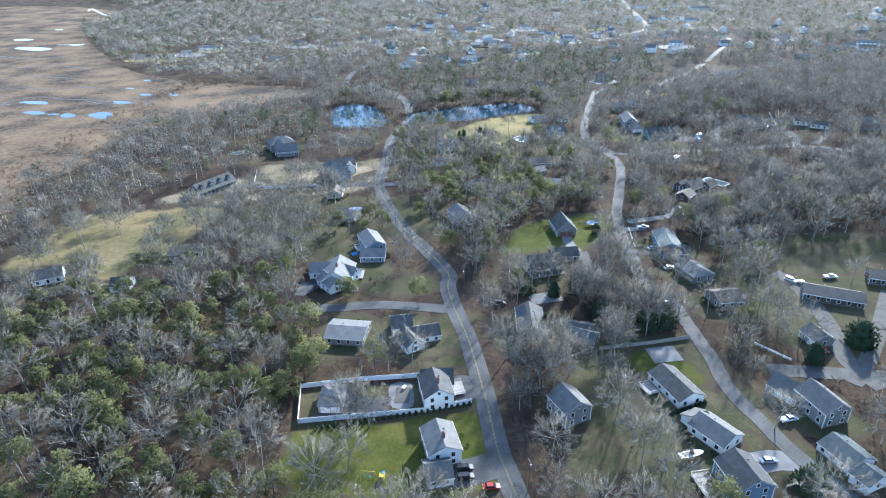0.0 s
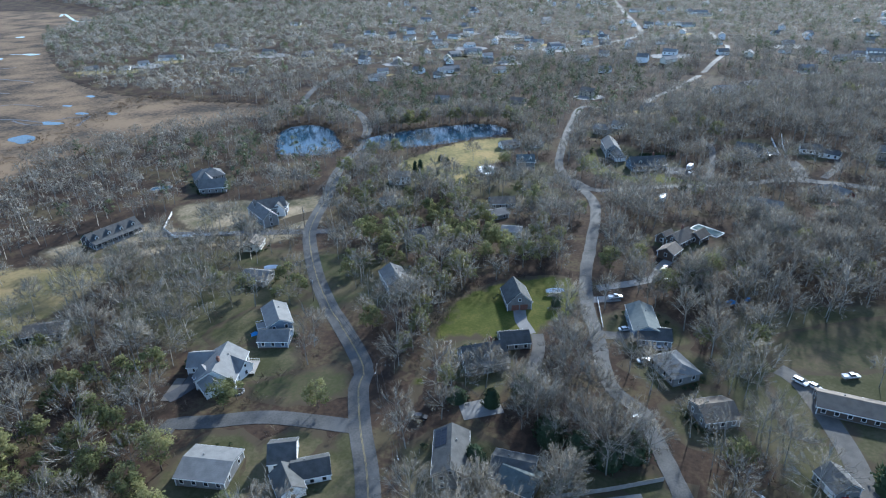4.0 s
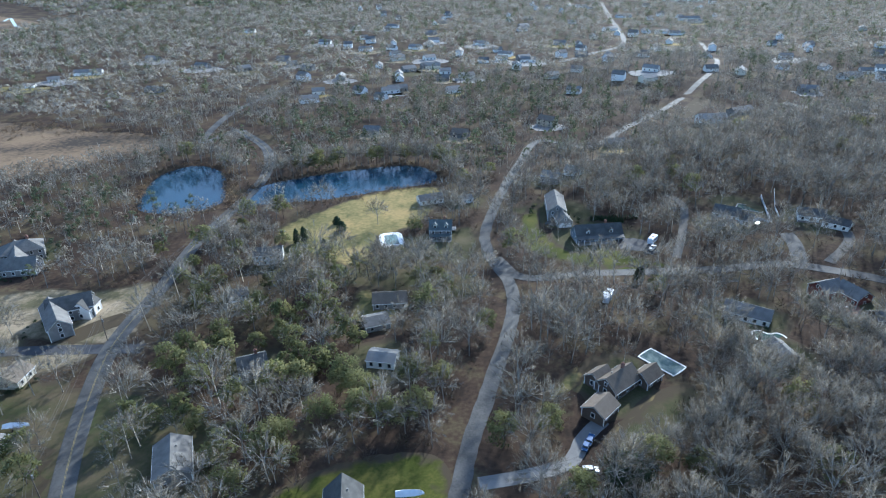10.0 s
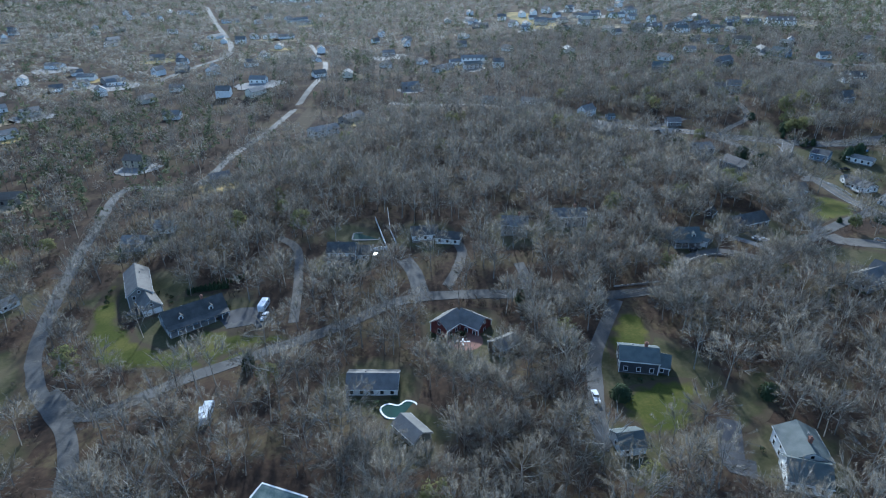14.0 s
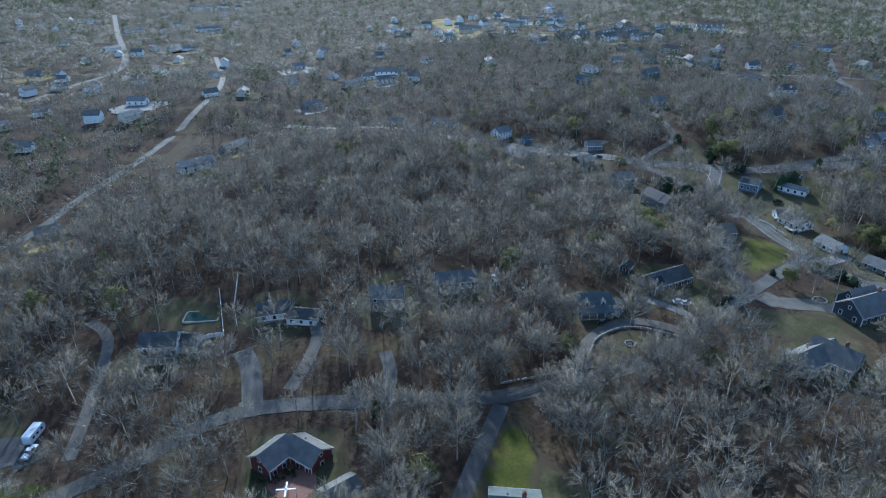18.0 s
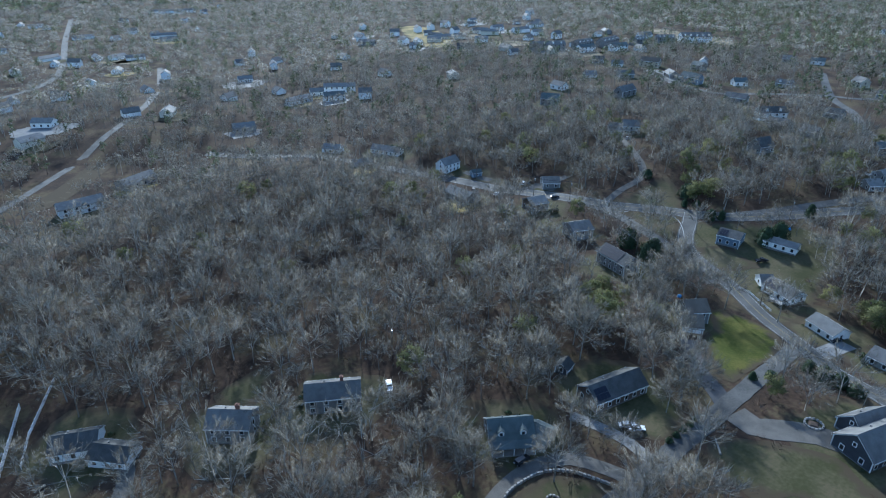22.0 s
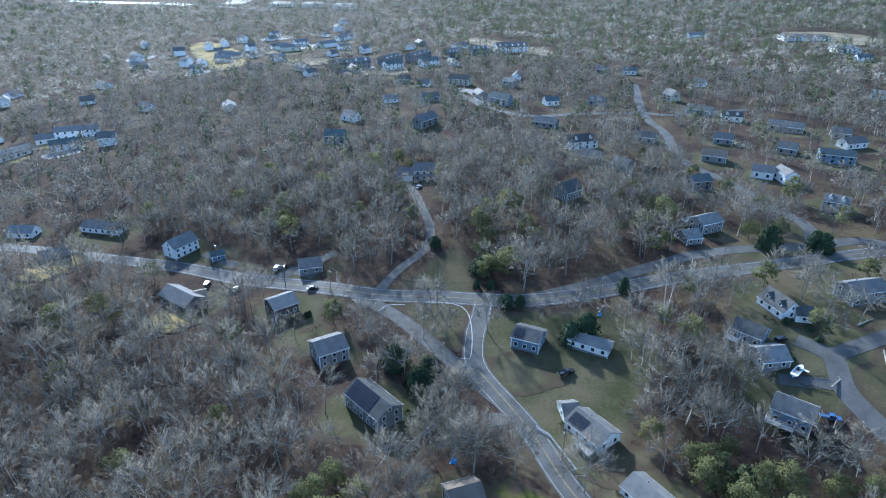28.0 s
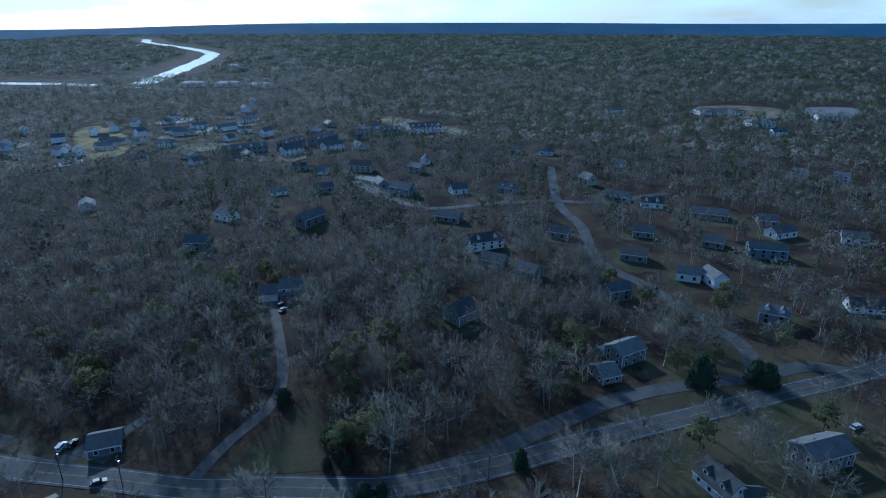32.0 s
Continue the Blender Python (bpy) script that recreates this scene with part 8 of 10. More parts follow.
area("yard", [(210.5, 857.9), (201.3, 868), (186.7, 864.4), (186.6, 851.5), (201, 847.5)], "concrete", 0.3, "open pale yard beside a far house", "yard", wobble=2.0)
area("yard", [(564.4, 1169.1), (548.9, 1185.8), (524.7, 1179.7), (524.6, 1158.5), (548.5, 1151.5)], "yard", 0.3, "open pale yard beside a far house", "yard", wobble=2.0)
area("yard", [(523.7, 820.8), (508.4, 837.9), (483.9, 831.4), (483.6, 809.3), (507.9, 803.5)], "concrete", 0.3, "open pale yard beside a far house", "yard", wobble=2.0)
area("yard", [(534.6, 721.1), (525.4, 731.2), (510.8, 727.3), (510.7, 714.6), (525.1, 710.7)], "field", 0.3, "open pale yard beside a far house", "yard", wobble=2.0)
area("yard", [(762.2, 828.9), (746.9, 846), (722.7, 839.8), (722.4, 818.3), (746.5, 811.7)], "yard", 0.3, "open pale yard beside a far house", "yard", wobble=2.0)
area("yard", [(834.9, 825.2), (819.7, 842.4), (795.4, 836.1), (795.2, 814.7), (819.3, 808.1)], "dirt", 0.3, "open pale yard beside a far house", "yard", wobble=2.0)
area("yard", [(870.7, 768.8), (855.5, 785.9), (831, 779.5), (830.9, 758.2), (855, 751.5)], "yard", 0.3, "open pale yard beside a far house", "yard", wobble=2.0)
area("yard", [(469.2, 464.2), (458.6, 472.9), (441.7, 465), (442.1, 453), (458.6, 452.1)], "field", 0.3, "open pale yard beside a far house", "yard", wobble=2.0)
area("yard", [(478.9, 1225.7), (463.6, 1242.9), (439.3, 1236.5), (439.1, 1214.9), (463.2, 1208.5)], "yard", 0.3, "open pale yard beside a far house", "yard", wobble=2.0)
area("yard", [(469.1, 1031.5), (453.9, 1048.6), (429.5, 1042.4), (429.3, 1020.7), (453.4, 1014.1)], "dirt", 0.3, "open pale yard beside a far house", "yard", wobble=2.0)
area("yard", [(562.1, 1135.9), (546.6, 1152.5), (522.5, 1146.6), (522.2, 1125), (546.2, 1118.3)], "field", 0.3, "open pale yard beside a far house", "yard", wobble=2.0)
area("yard", [(834, 810.9), (818.5, 827.8), (794.2, 821.4), (794.1, 800.2), (818.2, 793.6)], "yard", 0.3, "open pale yard beside a far house", "yard", wobble=2.0)
area("yard", [(872.3, 796.3), (857, 813.4), (832.7, 807.1), (832.5, 785.8), (856.5, 779.1)], "yard", 0.3, "open pale yard beside a far house", "yard", wobble=2.0)
area("yard", [(780.4, 834.8), (765.1, 852), (740.8, 845.8), (740.5, 824.2), (764.6, 817.6)], "dirt", 0.3, "open pale yard beside a far house", "yard", wobble=2.0)
area("yard", [(453, 1397.1), (437.9, 1414.8), (413.6, 1408.5), (413.4, 1386.9), (437.3, 1380)], "dirt", 0.3, "open pale yard beside a far house", "yard", wobble=2.0)
area("yard", [(683.8, 1479.6), (668.6, 1496.9), (644.1, 1490.3), (643.8, 1468.5), (667.8, 1461.8)], "concrete", 0.3, "open pale yard beside a far house", "yard", wobble=2.0)
area("yard", [(804.3, 688.8), (789, 705.8), (764.6, 699.5), (764.4, 678.1), (788.5, 671.5)], "concrete", 0.3, "open pale yard beside a far house", "yard", wobble=2.0)
area("yard", [(816.5, 653.2), (801.1, 670.2), (776.8, 663.9), (776.7, 642.5), (800.7, 635.9)], "dirt", 0.3, "open pale yard beside a far house", "yard", wobble=2.0)
area("yard", [(848.3, 636.9), (833.3, 654.2), (808.9, 647.9), (808.8, 626.5), (832.7, 619.7)], "yard", 0.3, "open pale yard beside a far house", "yard", wobble=2.0)
area("yard", [(706.5, 895.3), (697.2, 905.5), (682.7, 901.7), (682.6, 888.9), (697, 884.8)], "dirt", 0.3, "open pale yard beside a far house", "yard", wobble=2.0)
area("yard", [(717.2, 817.8), (708.1, 828), (693.4, 824.3), (693.3, 811.4), (707.8, 807.3)], "concrete", 0.3, "open pale yard beside a far house", "yard", wobble=2.0)
area("yard", [(774.8, 850.9), (765.8, 861.4), (751.2, 857.5), (751, 844.6), (765.4, 840.6)], "field", 0.3, "open pale yard beside a far house", "yard", wobble=2.0)
area("yard", [(745.5, 767.1), (736.3, 777.4), (721.7, 773.7), (721.6, 760.8), (736, 756.7)], "dirt", 0.3, "open pale yard beside a far house", "yard", wobble=2.0)
area("yard", [(784.4, 780.6), (775.2, 790.9), (760.5, 787), (760.5, 774.1), (774.8, 770.1)], "yard", 0.3, "open pale yard beside a far house", "yard", wobble=2.0)
area("yard", [(866.8, 829.2), (851.6, 846.5), (827.3, 840.1), (827.1, 818.7), (851.1, 812)], "concrete", 0.3, "open pale yard beside a far house", "yard", wobble=2.0)
area("yard", [(895.1, 906), (880, 923.2), (855.5, 916.9), (855.2, 895.3), (879.4, 888.7)], "concrete", 0.3, "open pale yard beside a far house", "yard", wobble=2.0)
area("yard", [(925.2, 818.8), (909.9, 835.8), (885.5, 829.6), (885.3, 808.1), (909.2, 801.3)], "dirt", 0.3, "open pale yard beside a far house", "yard", wobble=2.0)
area("yard", [(1207.5, 499.7), (1192.3, 516.8), (1167.6, 510.3), (1167.5, 489.1), (1191.5, 482.4)], "dirt", 0.3, "open pale yard beside a far house", "yard", wobble=2.0)
area("yard", [(1130.1, 316.7), (1114.7, 333.8), (1090.4, 327.5), (1090.3, 306.1), (1114.3, 299.4)], "dirt", 0.3, "open pale yard beside a far house", "yard", wobble=2.0)
area("yard", [(416.7, 715), (405, 725.1), (387.2, 720), (387.4, 705.8), (405.3, 702.7)], "yard", 0.3, "open pale yard beside a far house", "yard", wobble=2.0)
area("yard", [(408.1, 899), (396.3, 912.3), (377.5, 907.6), (377.3, 890.8), (395.9, 885.5)], "field", 0.3, "open pale yard beside a far house", "yard", wobble=2.0)
area("yard", [(43.2, 774.3), (31.4, 787.7), (12.6, 782.5), (12.5, 765.9), (31.1, 760.7)], "concrete", 0.3, "open pale yard beside a far house", "yard", wobble=2.0)
area("yard", [(172.8, 1205), (161, 1218.3), (142.1, 1213.4), (142, 1197), (160.6, 1191.7)], "dirt", 0.3, "open pale yard beside a far house", "yard", wobble=2.0)
area("yard", [(121.2, 950.5), (109.4, 963.9), (90.6, 959.1), (90.5, 942.3), (109, 937.2)], "field", 0.3, "open pale yard beside a far house", "yard", wobble=2.0)
area("yard", [(147.4, 1005), (135.6, 1018.2), (116.8, 1013.1), (116.7, 996.5), (135.2, 991.6)], "concrete", 0.3, "open pale yard beside a far house", "yard", wobble=2.0)
area("yard", [(141.5, 974.9), (129.7, 988.1), (110.9, 983.4), (110.7, 966.6), (129.3, 961.3)], "yard", 0.3, "open pale yard beside a far house", "yard", wobble=2.0)
area("yard", [(223.7, 884.2), (211.9, 897.5), (193.1, 892.2), (192.9, 875.8), (211.5, 870.5)], "field", 0.3, "open pale yard beside a far house", "yard", wobble=2.0)
area("yard", [(325.7, 701.7), (314.5, 714.5), (297.8, 717.4), (298.4, 705.1), (315.5, 695.6)], "yard", 0.3, "open pale yard beside a far house", "yard", wobble=2.0)
area("yard", [(288.9, 1129.8), (277.1, 1143.1), (258.3, 1138.3), (258.2, 1122), (276.8, 1116.7)], "yard", 0.3, "open pale yard beside a far house", "yard", wobble=2.0)
area("yard", [(34.6, 1154), (22.8, 1167.7), (4, 1162.2), (4, 1145.5), (22.4, 1140.9)], "concrete", 0.3, "open pale yard beside a far house", "yard", wobble=2.0)
area("yard", [(167, 763), (155.2, 776.4), (136.4, 771.4), (136.2, 754.8), (154.8, 749.5)], "concrete", 0.3, "open pale yard beside a far house", "yard", wobble=2.0)
area("yard", [(146, 1075.6), (134.2, 1088.9), (115.4, 1084), (115.2, 1067.1), (133.8, 1062.2)], "dirt", 0.3, "open pale yard beside a far house", "yard", wobble=2.0)
area("yard", [(99.4, 874.6), (87.6, 888), (68.8, 882.8), (68.7, 866.3), (87.2, 861)], "dirt", 0.3, "open pale yard beside a far house", "yard", wobble=2.0)
area("yard", [(444.4, 948.3), (432.6, 961.7), (413.8, 956.6), (413.7, 939.9), (432.3, 934.8)], "field", 0.3, "open pale yard beside a far house", "yard", wobble=2.0)
area("yard", [(923.1, 713.8), (911.5, 727.3), (892.4, 722.1), (892.4, 705.6), (910.9, 700.3)], "yard", 0.3, "open pale yard beside a far house", "yard", wobble=2.0)
area("yard", [(960.2, 673.9), (948.6, 687.3), (929.8, 682.5), (929.6, 665.8), (948.1, 660.6)], "yard", 0.3, "open pale yard beside a far house", "yard", wobble=2.0)
area("yard", [(839, 835.4), (827.2, 848.7), (808.4, 843.7), (808, 826.9), (826.7, 821.8)], "yard", 0.3, "open pale yard beside a far house", "yard", wobble=2.0)
area("yard", [(648.9, 844.1), (637.1, 857.4), (618.3, 852.6), (618.1, 835.9), (636.7, 830.6)], "yard", 0.3, "open pale yard beside a far house", "yard", wobble=2.0)
area("yard", [(791.2, 670.6), (779.5, 683.9), (760.6, 679), (760.6, 662.4), (779.1, 657)], "dirt", 0.3, "open pale yard beside a far house", "yard", wobble=2.0)
area("yard", [(744.7, 959.5), (732.7, 972.5), (714, 967.7), (713.8, 951), (732.4, 945.7)], "concrete", 0.3, "open pale yard beside a far house", "yard", wobble=2.0)
area("yard", [(650.2, 662.7), (638.4, 676.2), (619.6, 671.2), (619.4, 654.6), (638, 649.4)], "yard", 0.3, "open pale yard beside a far house", "yard", wobble=2.0)
area("clearing", [(987.8, 708.3), (958.9, 643.6), (955.2, 571.4), (984.2, 588.9), (1010.9, 654.8), (1023.8, 717.8)], "dirt", 0.35, "pale cleared ground among far woods", "clearing", wobble=3.0)
area("clearing", [(795.6, 971.3), (822.7, 961.5), (785.1, 852.1), (737.1, 795.9), (720.8, 829.2)], "field", 0.35, "pale cleared ground among far woods", "clearing", wobble=3.0)
area("clearing", [(781.7, 784.3), (811.3, 749.6), (788.5, 724.2), (759.7, 756.3)], "dirt", 0.35, "pale cleared ground among far woods", "clearing", wobble=3.0)
area("clearing", [(1290.9, 429.6), (1355.1, 369.4), (1304.7, 306.7), (1220.7, 354.3)], "dirt", 0.35, "pale cleared ground among far woods", "clearing", wobble=3.0)
area("clearing", [(1368.2, 303.4), (1399.9, 252.8), (1307.2, 247.7), (1279.1, 293.6)], "concrete", 0.35, "pale cleared ground among far woods", "clearing", wobble=3.0)
house(1141, 1209.7, -58, 40.2, 22.3, 6, 9, "light", "white", "white large commercial building, pale roof, beside the river", name="commercial_building", category="building", pane=False, trim=False, hip=6.0, windows=False)
house(1171.3, 1160.6, -58, 40.3, 22.3, 6, 9, "light", "white", "white large commercial building, pale roof, beside the river", name="commercial_building", category="building", pane=False, trim=False, hip=6.0, windows=False)
house(1185.5, 1097.7, -58, 39.6, 22.3, 6, 9, "light", "white", "white large commercial building, pale roof, beside the river", name="commercial_building", category="building", pane=False, trim=False, hip=6.0, windows=False)


# ---- pools, cars, fences, poles and clutter ----
swimming_pool(79.9, 408.2, 8, [(3, 4.5), (2.91, 4.85), (2.65, 5.11), (2.3, 5.2), (-2.3, 5.2), (-2.65, 5.11), (-2.91, 4.85), (-3, 4.5), (-3, -4.5), (-2.91, -4.85), (-2.65, -5.11), (-2.3, -5.2), (2.3, -5.2), (2.65, -5.11), (2.91, -4.85), (3, -4.5)], "trim", "ice", "partly frozen swimming pool with a wide white surround", 2.4)
swimming_pool(164.8, 302.9, -55, [(6.2, 3.1), (2.0, 3.1), (-2.0, 3.1), (-6.2, 3.1), (-6.2, 1.0), (-6.2, -1.0), (-6.2, -3.1), (-2.0, -3.1), (2.0, -3.1), (6.2, -3.1), (6.2, -1.2), (6.2, 0.4), (6.2, 1.8)], "trim", "palecover", "long swimming pool under a pale icy cover with a white edge", 0.45)
swimming_pool(204.8, 312.6, 0, [(-4.3, 3.3), (-1.9, 3.9), (0.4, 1.6), (3.2, 2.0), (4.7, -0.2), (3.7, -2.9), (0.9, -3.4), (-2.1, -2.4), (-4.5, -0.4)][::-1], "trim", "poolcover", "small heart-shaped swimming pool under a dark cover with a white rim", 0.5)
swimming_pool(249.1, 412.4, -35, [(5.5, 2.3), (5.41, 2.65), (5.15, 2.91), (4.8, 3), (-4.8, 3), (-5.15, 2.91), (-5.41, 2.65), (-5.5, 2.3), (-5.5, -2.3), (-5.41, -2.65), (-5.15, -2.91), (-4.8, -3), (4.8, -3), (5.15, -2.91), (5.41, -2.65), (5.5, -2.3)], "stone", "poolcover", "swimming pool under a teal winter cover on a lawn", 0.6)
swimming_pool(-108.3, 401.2, 10, [(-5, -1.5), (-2, -2.8), (0.5, -1.8), (3, -2.6), (5, -0.5), (4, 2), (0, 2.4), (-4, 1.8)], "concrete", "pool", "kidney-shaped swimming pool beside the marsh house", 1)
vehicle(12.1, 118.6, 5, "suv", "black", "black car parked on an asphalt driveway")
vehicle(12, 115.7, 5, "suv", "black", "black car on an asphalt driveway beside another")
vehicle(18.2, 112, 0, "car", "red", "red car parked near the road")
vehicle(107.5, 253.3, 5, "pickup", "white", "white pickup truck on a pale driveway")
vehicle(104.8, 215.4, 8, "car", "white", "white car parked on a shaded lawn")
vehicle(104.4, 232.7, 5, "car", "white", "white car in a gravel driveway")
vehicle(112.2, 220.7, 0, "car", "silver", "silver car by a cottage")
vehicle(132.4, 270.8, 60, "car", "blue", "blue car on a curving gravel drive")
vehicle(133.9, 272.6, 60, "car", "blue", "blue car parked nose to tail on a gravel drive")
vehicle(131.1, 262.5, 0, "suv", "white", "white car at the end of a gravel drive")
vehicle(536, 246.6, 60, "car", "white", "white car on a dark drive below a fence")
vehicle(532, 248.4, 60, "car", "white", "white car on a dark drive below a fence")
vehicle(416.3, 317.4, 130, "suv", "black", "black car on a dark drive beside a round lawn")
vehicle(249.5, 282.1, 55, "pickup", "white", "white pickup truck on a grey driveway")
vehicle(192.1, 383.5, 50, "pickup", "white", "white pickup truck before a camper")
vehicle(241.1, 396.8, 40, "suv", "black", "black car beside a white fence")
vehicle(243.8, 395, 40, "suv", "black", "black car on an asphalt drive")
vehicle(350.2, 321.5, 0, "suv", "black", "black car before the cape house")
vehicle(417.3, 316.3, -40, "car", "black", "black car at a driveway edge")
vehicle(380, 311.9, -40, "car", "silver", "silver car on concrete drive")
vehicle(380.8, 309.5, -40, "car", "white", "white car on concrete drive")
vehicle(340.6, 363.6, 60, "pickup", "white", "white pickup truck at a wood edge")
vehicle(496.5, 458, 30, "suv", "white", "white car on a gravel verge")
vehicle(498.8, 456.2, 30, "car", "black", "black car on a gravel verge")
vehicle(492.9, 433.3, -30, "car", "black", "black car on the main road")
vehicle(588.9, 459.8, 0, "suv", "black", "black car before the tan house")
vehicle(585.5, 456, 10, "car", "silver", "silver car before the tan house")
vehicle(503.9, 334.1, -30, "pickup", "black", "black pickup truck on a lawn")
vehicle(567.6, 277.3, -70, "car", "silver", "silver car beside a white cape house")
vehicle(525.6, 267, -70, "pickup", "blue", "blue pickup truck before a blue house")
vehicle(469.6, 293.1, -20, "car", "black", "black car before a white ranch house")
vehicle(147, 200.5, -60, "suv", "white", "white car before the ranch house")
vehicle(163.3, 201.4, 0, "pickup", "white", "white pickup truck behind the ranch house")
vehicle(150, 198, -60, "car", "white", "white car before the ranch house")
vehicle(133.2, 157.5, 80, "car", "red", "red car beside a garage")
vehicle(90.8, 113.8, 0, "car", "silver", "silver car before a blue house")
vehicle(104.3, 127.9, 10, "pickup", "white", "white pickup truck before a garage")
vehicle(32.9, 196.6, -10, "suv", "black", "black car on a pale parking court")
vehicle(478.4, 460, 20, "car", "white", "white car beside brown house")
vehicle(474.5, 473.3, 40, "suv", "black", "black car near the main road")
vehicle(549.3, 284.8, -30, "suv", "black", "black car by a cottage")
vehicle(612.6, 259.8, -30, "car", "white", "white car beside a colonial house")
vehicle(-109.7, 334.4, 30, "suv", "white", "white car before the long cape house")
vehicle(475.1, 432.9, 30, "car", "white", "white car beside the saltbox house")
fence([(6.3, 154.4), (2, 157.6), (-16.8, 158), (-35.4, 156.1), (-34.1, 140.3), (-15.9, 141.1), (2.3, 141.5), (16.6, 143.7)], 1.8, "vinyl", "tall white vinyl fence round a yard")
fence([(259.5, 422.6), (250.4, 397.1), (246.4, 399.3), (240.1, 400.6), (237.5, 395.9)], 1.6, "vinyl", "white fence between house lots")
fence([(255.7, 398.7), (259.3, 409.4), (269.2, 428.4)], 1.2, "vinyl", "white fence along a clearing")
fence([(479.1, 330.6), (478.5, 326.3), (471.6, 315.1)], 1, "vinyl", "low white fence beside the fork road", solid=False)
fence([(61.3, 165.2), (79, 166.6), (93.2, 168.5)], 1.5, "deck", "weathered board fence behind a lawn")
fence([(448.9, 353), (467.1, 352.8), (469.3, 347)], 1.7, "deck", "weathered board fence round a back yard")
fence([(100.8, 253.4), (97.2, 234)], 1, "vinyl", "low white rail fence along a drive", solid=False)
fence([(-89.8, 362), (-87.5, 342.4), (-79.3, 332.6), (-51.2, 334.4)], 1.4, "vinyl", "white fence round a graded lot")
fence([(299.2, 315.5), (308, 313), (321.7, 306.8)], 1, "deck", "split-rail fence along the lane", solid=False)
fence([(165.7, 385.2), (164.3, 376.4)], 1.2, "deck", "short board fence by the lane")
fence([(166.3, 550), (154, 516.7), (142.8, 481.9), (134.8, 454.4), (129.3, 431.1)], 0.8, "wood", "timber guard rail beside the lane", solid=False)
fence([(9, 526), (1.9, 499.7), (-2.2, 468.7), (-6.1, 439.4)], 0.8, "wood", "timber guard rail beside the pond road", solid=False)
fence([(536.9, 255.7), (545.4, 248.1), (552, 241.5)], 1.2, "vinyl", "white board fence below a white house")
fence([(533.5, 279), (535.3, 269.4)], 0.5, "wood", "low timber edge along a driveway", solid=False)
fence([(537.6, 276.5), (540, 270.3)], 0.5, "wood", "low timber edge along a driveway", solid=False)
fence([(113, 163.1), (119.9, 153.3)], 1, "vinyl", "white rail fence along the lane", solid=False)
line = [utility_pole(x, y, yaw, lamp=lit) for x, y, yaw, lit in [(27.2, 110.2, 10, False), (26.8, 175.3, 10, True), (20.7, 209.8, -10, True), (-5.9, 267.7, -15, False), (-18.9, 338.8, 0, False), (-12.6, 368.3, -10, False), (-0.4, 420.8, 0, False)]]
cables(line, 100)
line = [utility_pole(x, y, yaw, lamp=lit) for x, y, yaw, lit in [(486.9, 484.3, -30, False), (489.1, 444.1, -40, False), (495, 425.5, -45, False), (509.8, 387.5, -45, False), (542.7, 341.1, -40, False), (662, 299.5, -30, False)]]
cables(line[:5], 40)
line = [utility_pole(x, y, yaw, lamp=lit) for x, y, yaw, lit in [(473, 319.7, 60, False), (350.4, 375.8, 0, False)]]
boat(86.1, 258.8, 0, "white shrink-wrapped boat on a trailer")
boat(-26.4, 295.3, 5, "white covered boat on its trailer beside a drive")
boat(537.8, 277.7, -10, "white open boat on a trailer", wrapped=False)
boat(71.6, 117, 10, "white boat on trailer behind a blue house", wrapped=False)
camper(194.2, 389.5, 50, 6.5, "white camper trailer parked on an asphalt court")
camper(161.1, 344.7, 60, 5.5, "white camper trailer among bare trees", 2.6)
camper(159.4, 342.6, 70, 6, "old white camper trailer among bare trees", 2.6)


# ---- ground sheet and water ----
def axis(lo, hi, fine, edge):
    """Coordinates that are close together over the lots and widen outwards."""
    mid = list(np.arange(lo, hi + 1, fine))
    step, a, b = fine, [mid[0]], [mid[-1]]
    while b[-1] < edge or a[-1] > -edge:
        step *= 1.22
        a.append(a[-1] - min(step, 180))
        b.append(b[-1] + min(step, 180))
    return np.array(a[:0:-1] + mid + b[1:])


gx, gy = axis(-170, 760, 6, 5600), axis(40, 620, 6, 5600)
GX, GY = np.meshgrid(gx, gy)
GZ = slope(GX, GY)
for outline in PONDS:
    d = away(GX, GY, outline, True)
    GZ -= np.where(inside(GX, GY, outline), 0.5 + np.clip(d / 6, 0, 1) * 1.2, 0.5 * np.clip(1 - d / 6, 0, 1))
nx, ny = len(gx), len(gy)
ids = np.arange(nx * ny).reshape(ny, nx)
a, b, c, d = ids[:-1, :-1].ravel(), ids[:-1, 1:].ravel(), ids[1:, 1:].ravel(), ids[1:, :-1].ravel()
tris = np.concatenate([np.stack([a, b, c], 1), np.stack([a, c, d], 1)])
ground = tagged(new("ground", joined("ground", np.stack([GX.ravel(), GY.ravel(), GZ.ravel()], 1), tris, "litter")), "wooded ground covered by brown leaf litter", "ground", kind="structure")
# low land along the horizon, haze painted as blue, lowest towards the coast
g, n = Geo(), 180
# towards the coast the dip lets sky stand for sea glitter
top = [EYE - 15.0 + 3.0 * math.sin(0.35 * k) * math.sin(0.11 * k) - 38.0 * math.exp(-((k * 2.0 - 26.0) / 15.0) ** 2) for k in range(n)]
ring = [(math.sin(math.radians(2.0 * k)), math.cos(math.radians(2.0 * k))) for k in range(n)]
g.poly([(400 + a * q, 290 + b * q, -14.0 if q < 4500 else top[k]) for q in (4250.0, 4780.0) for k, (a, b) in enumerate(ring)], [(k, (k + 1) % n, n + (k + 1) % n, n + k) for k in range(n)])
tagged(new("backdrop", g.mesh("backdrop", "distance")), "far wooded land along the horizon in painted haze blue", "far land", kind="structure")
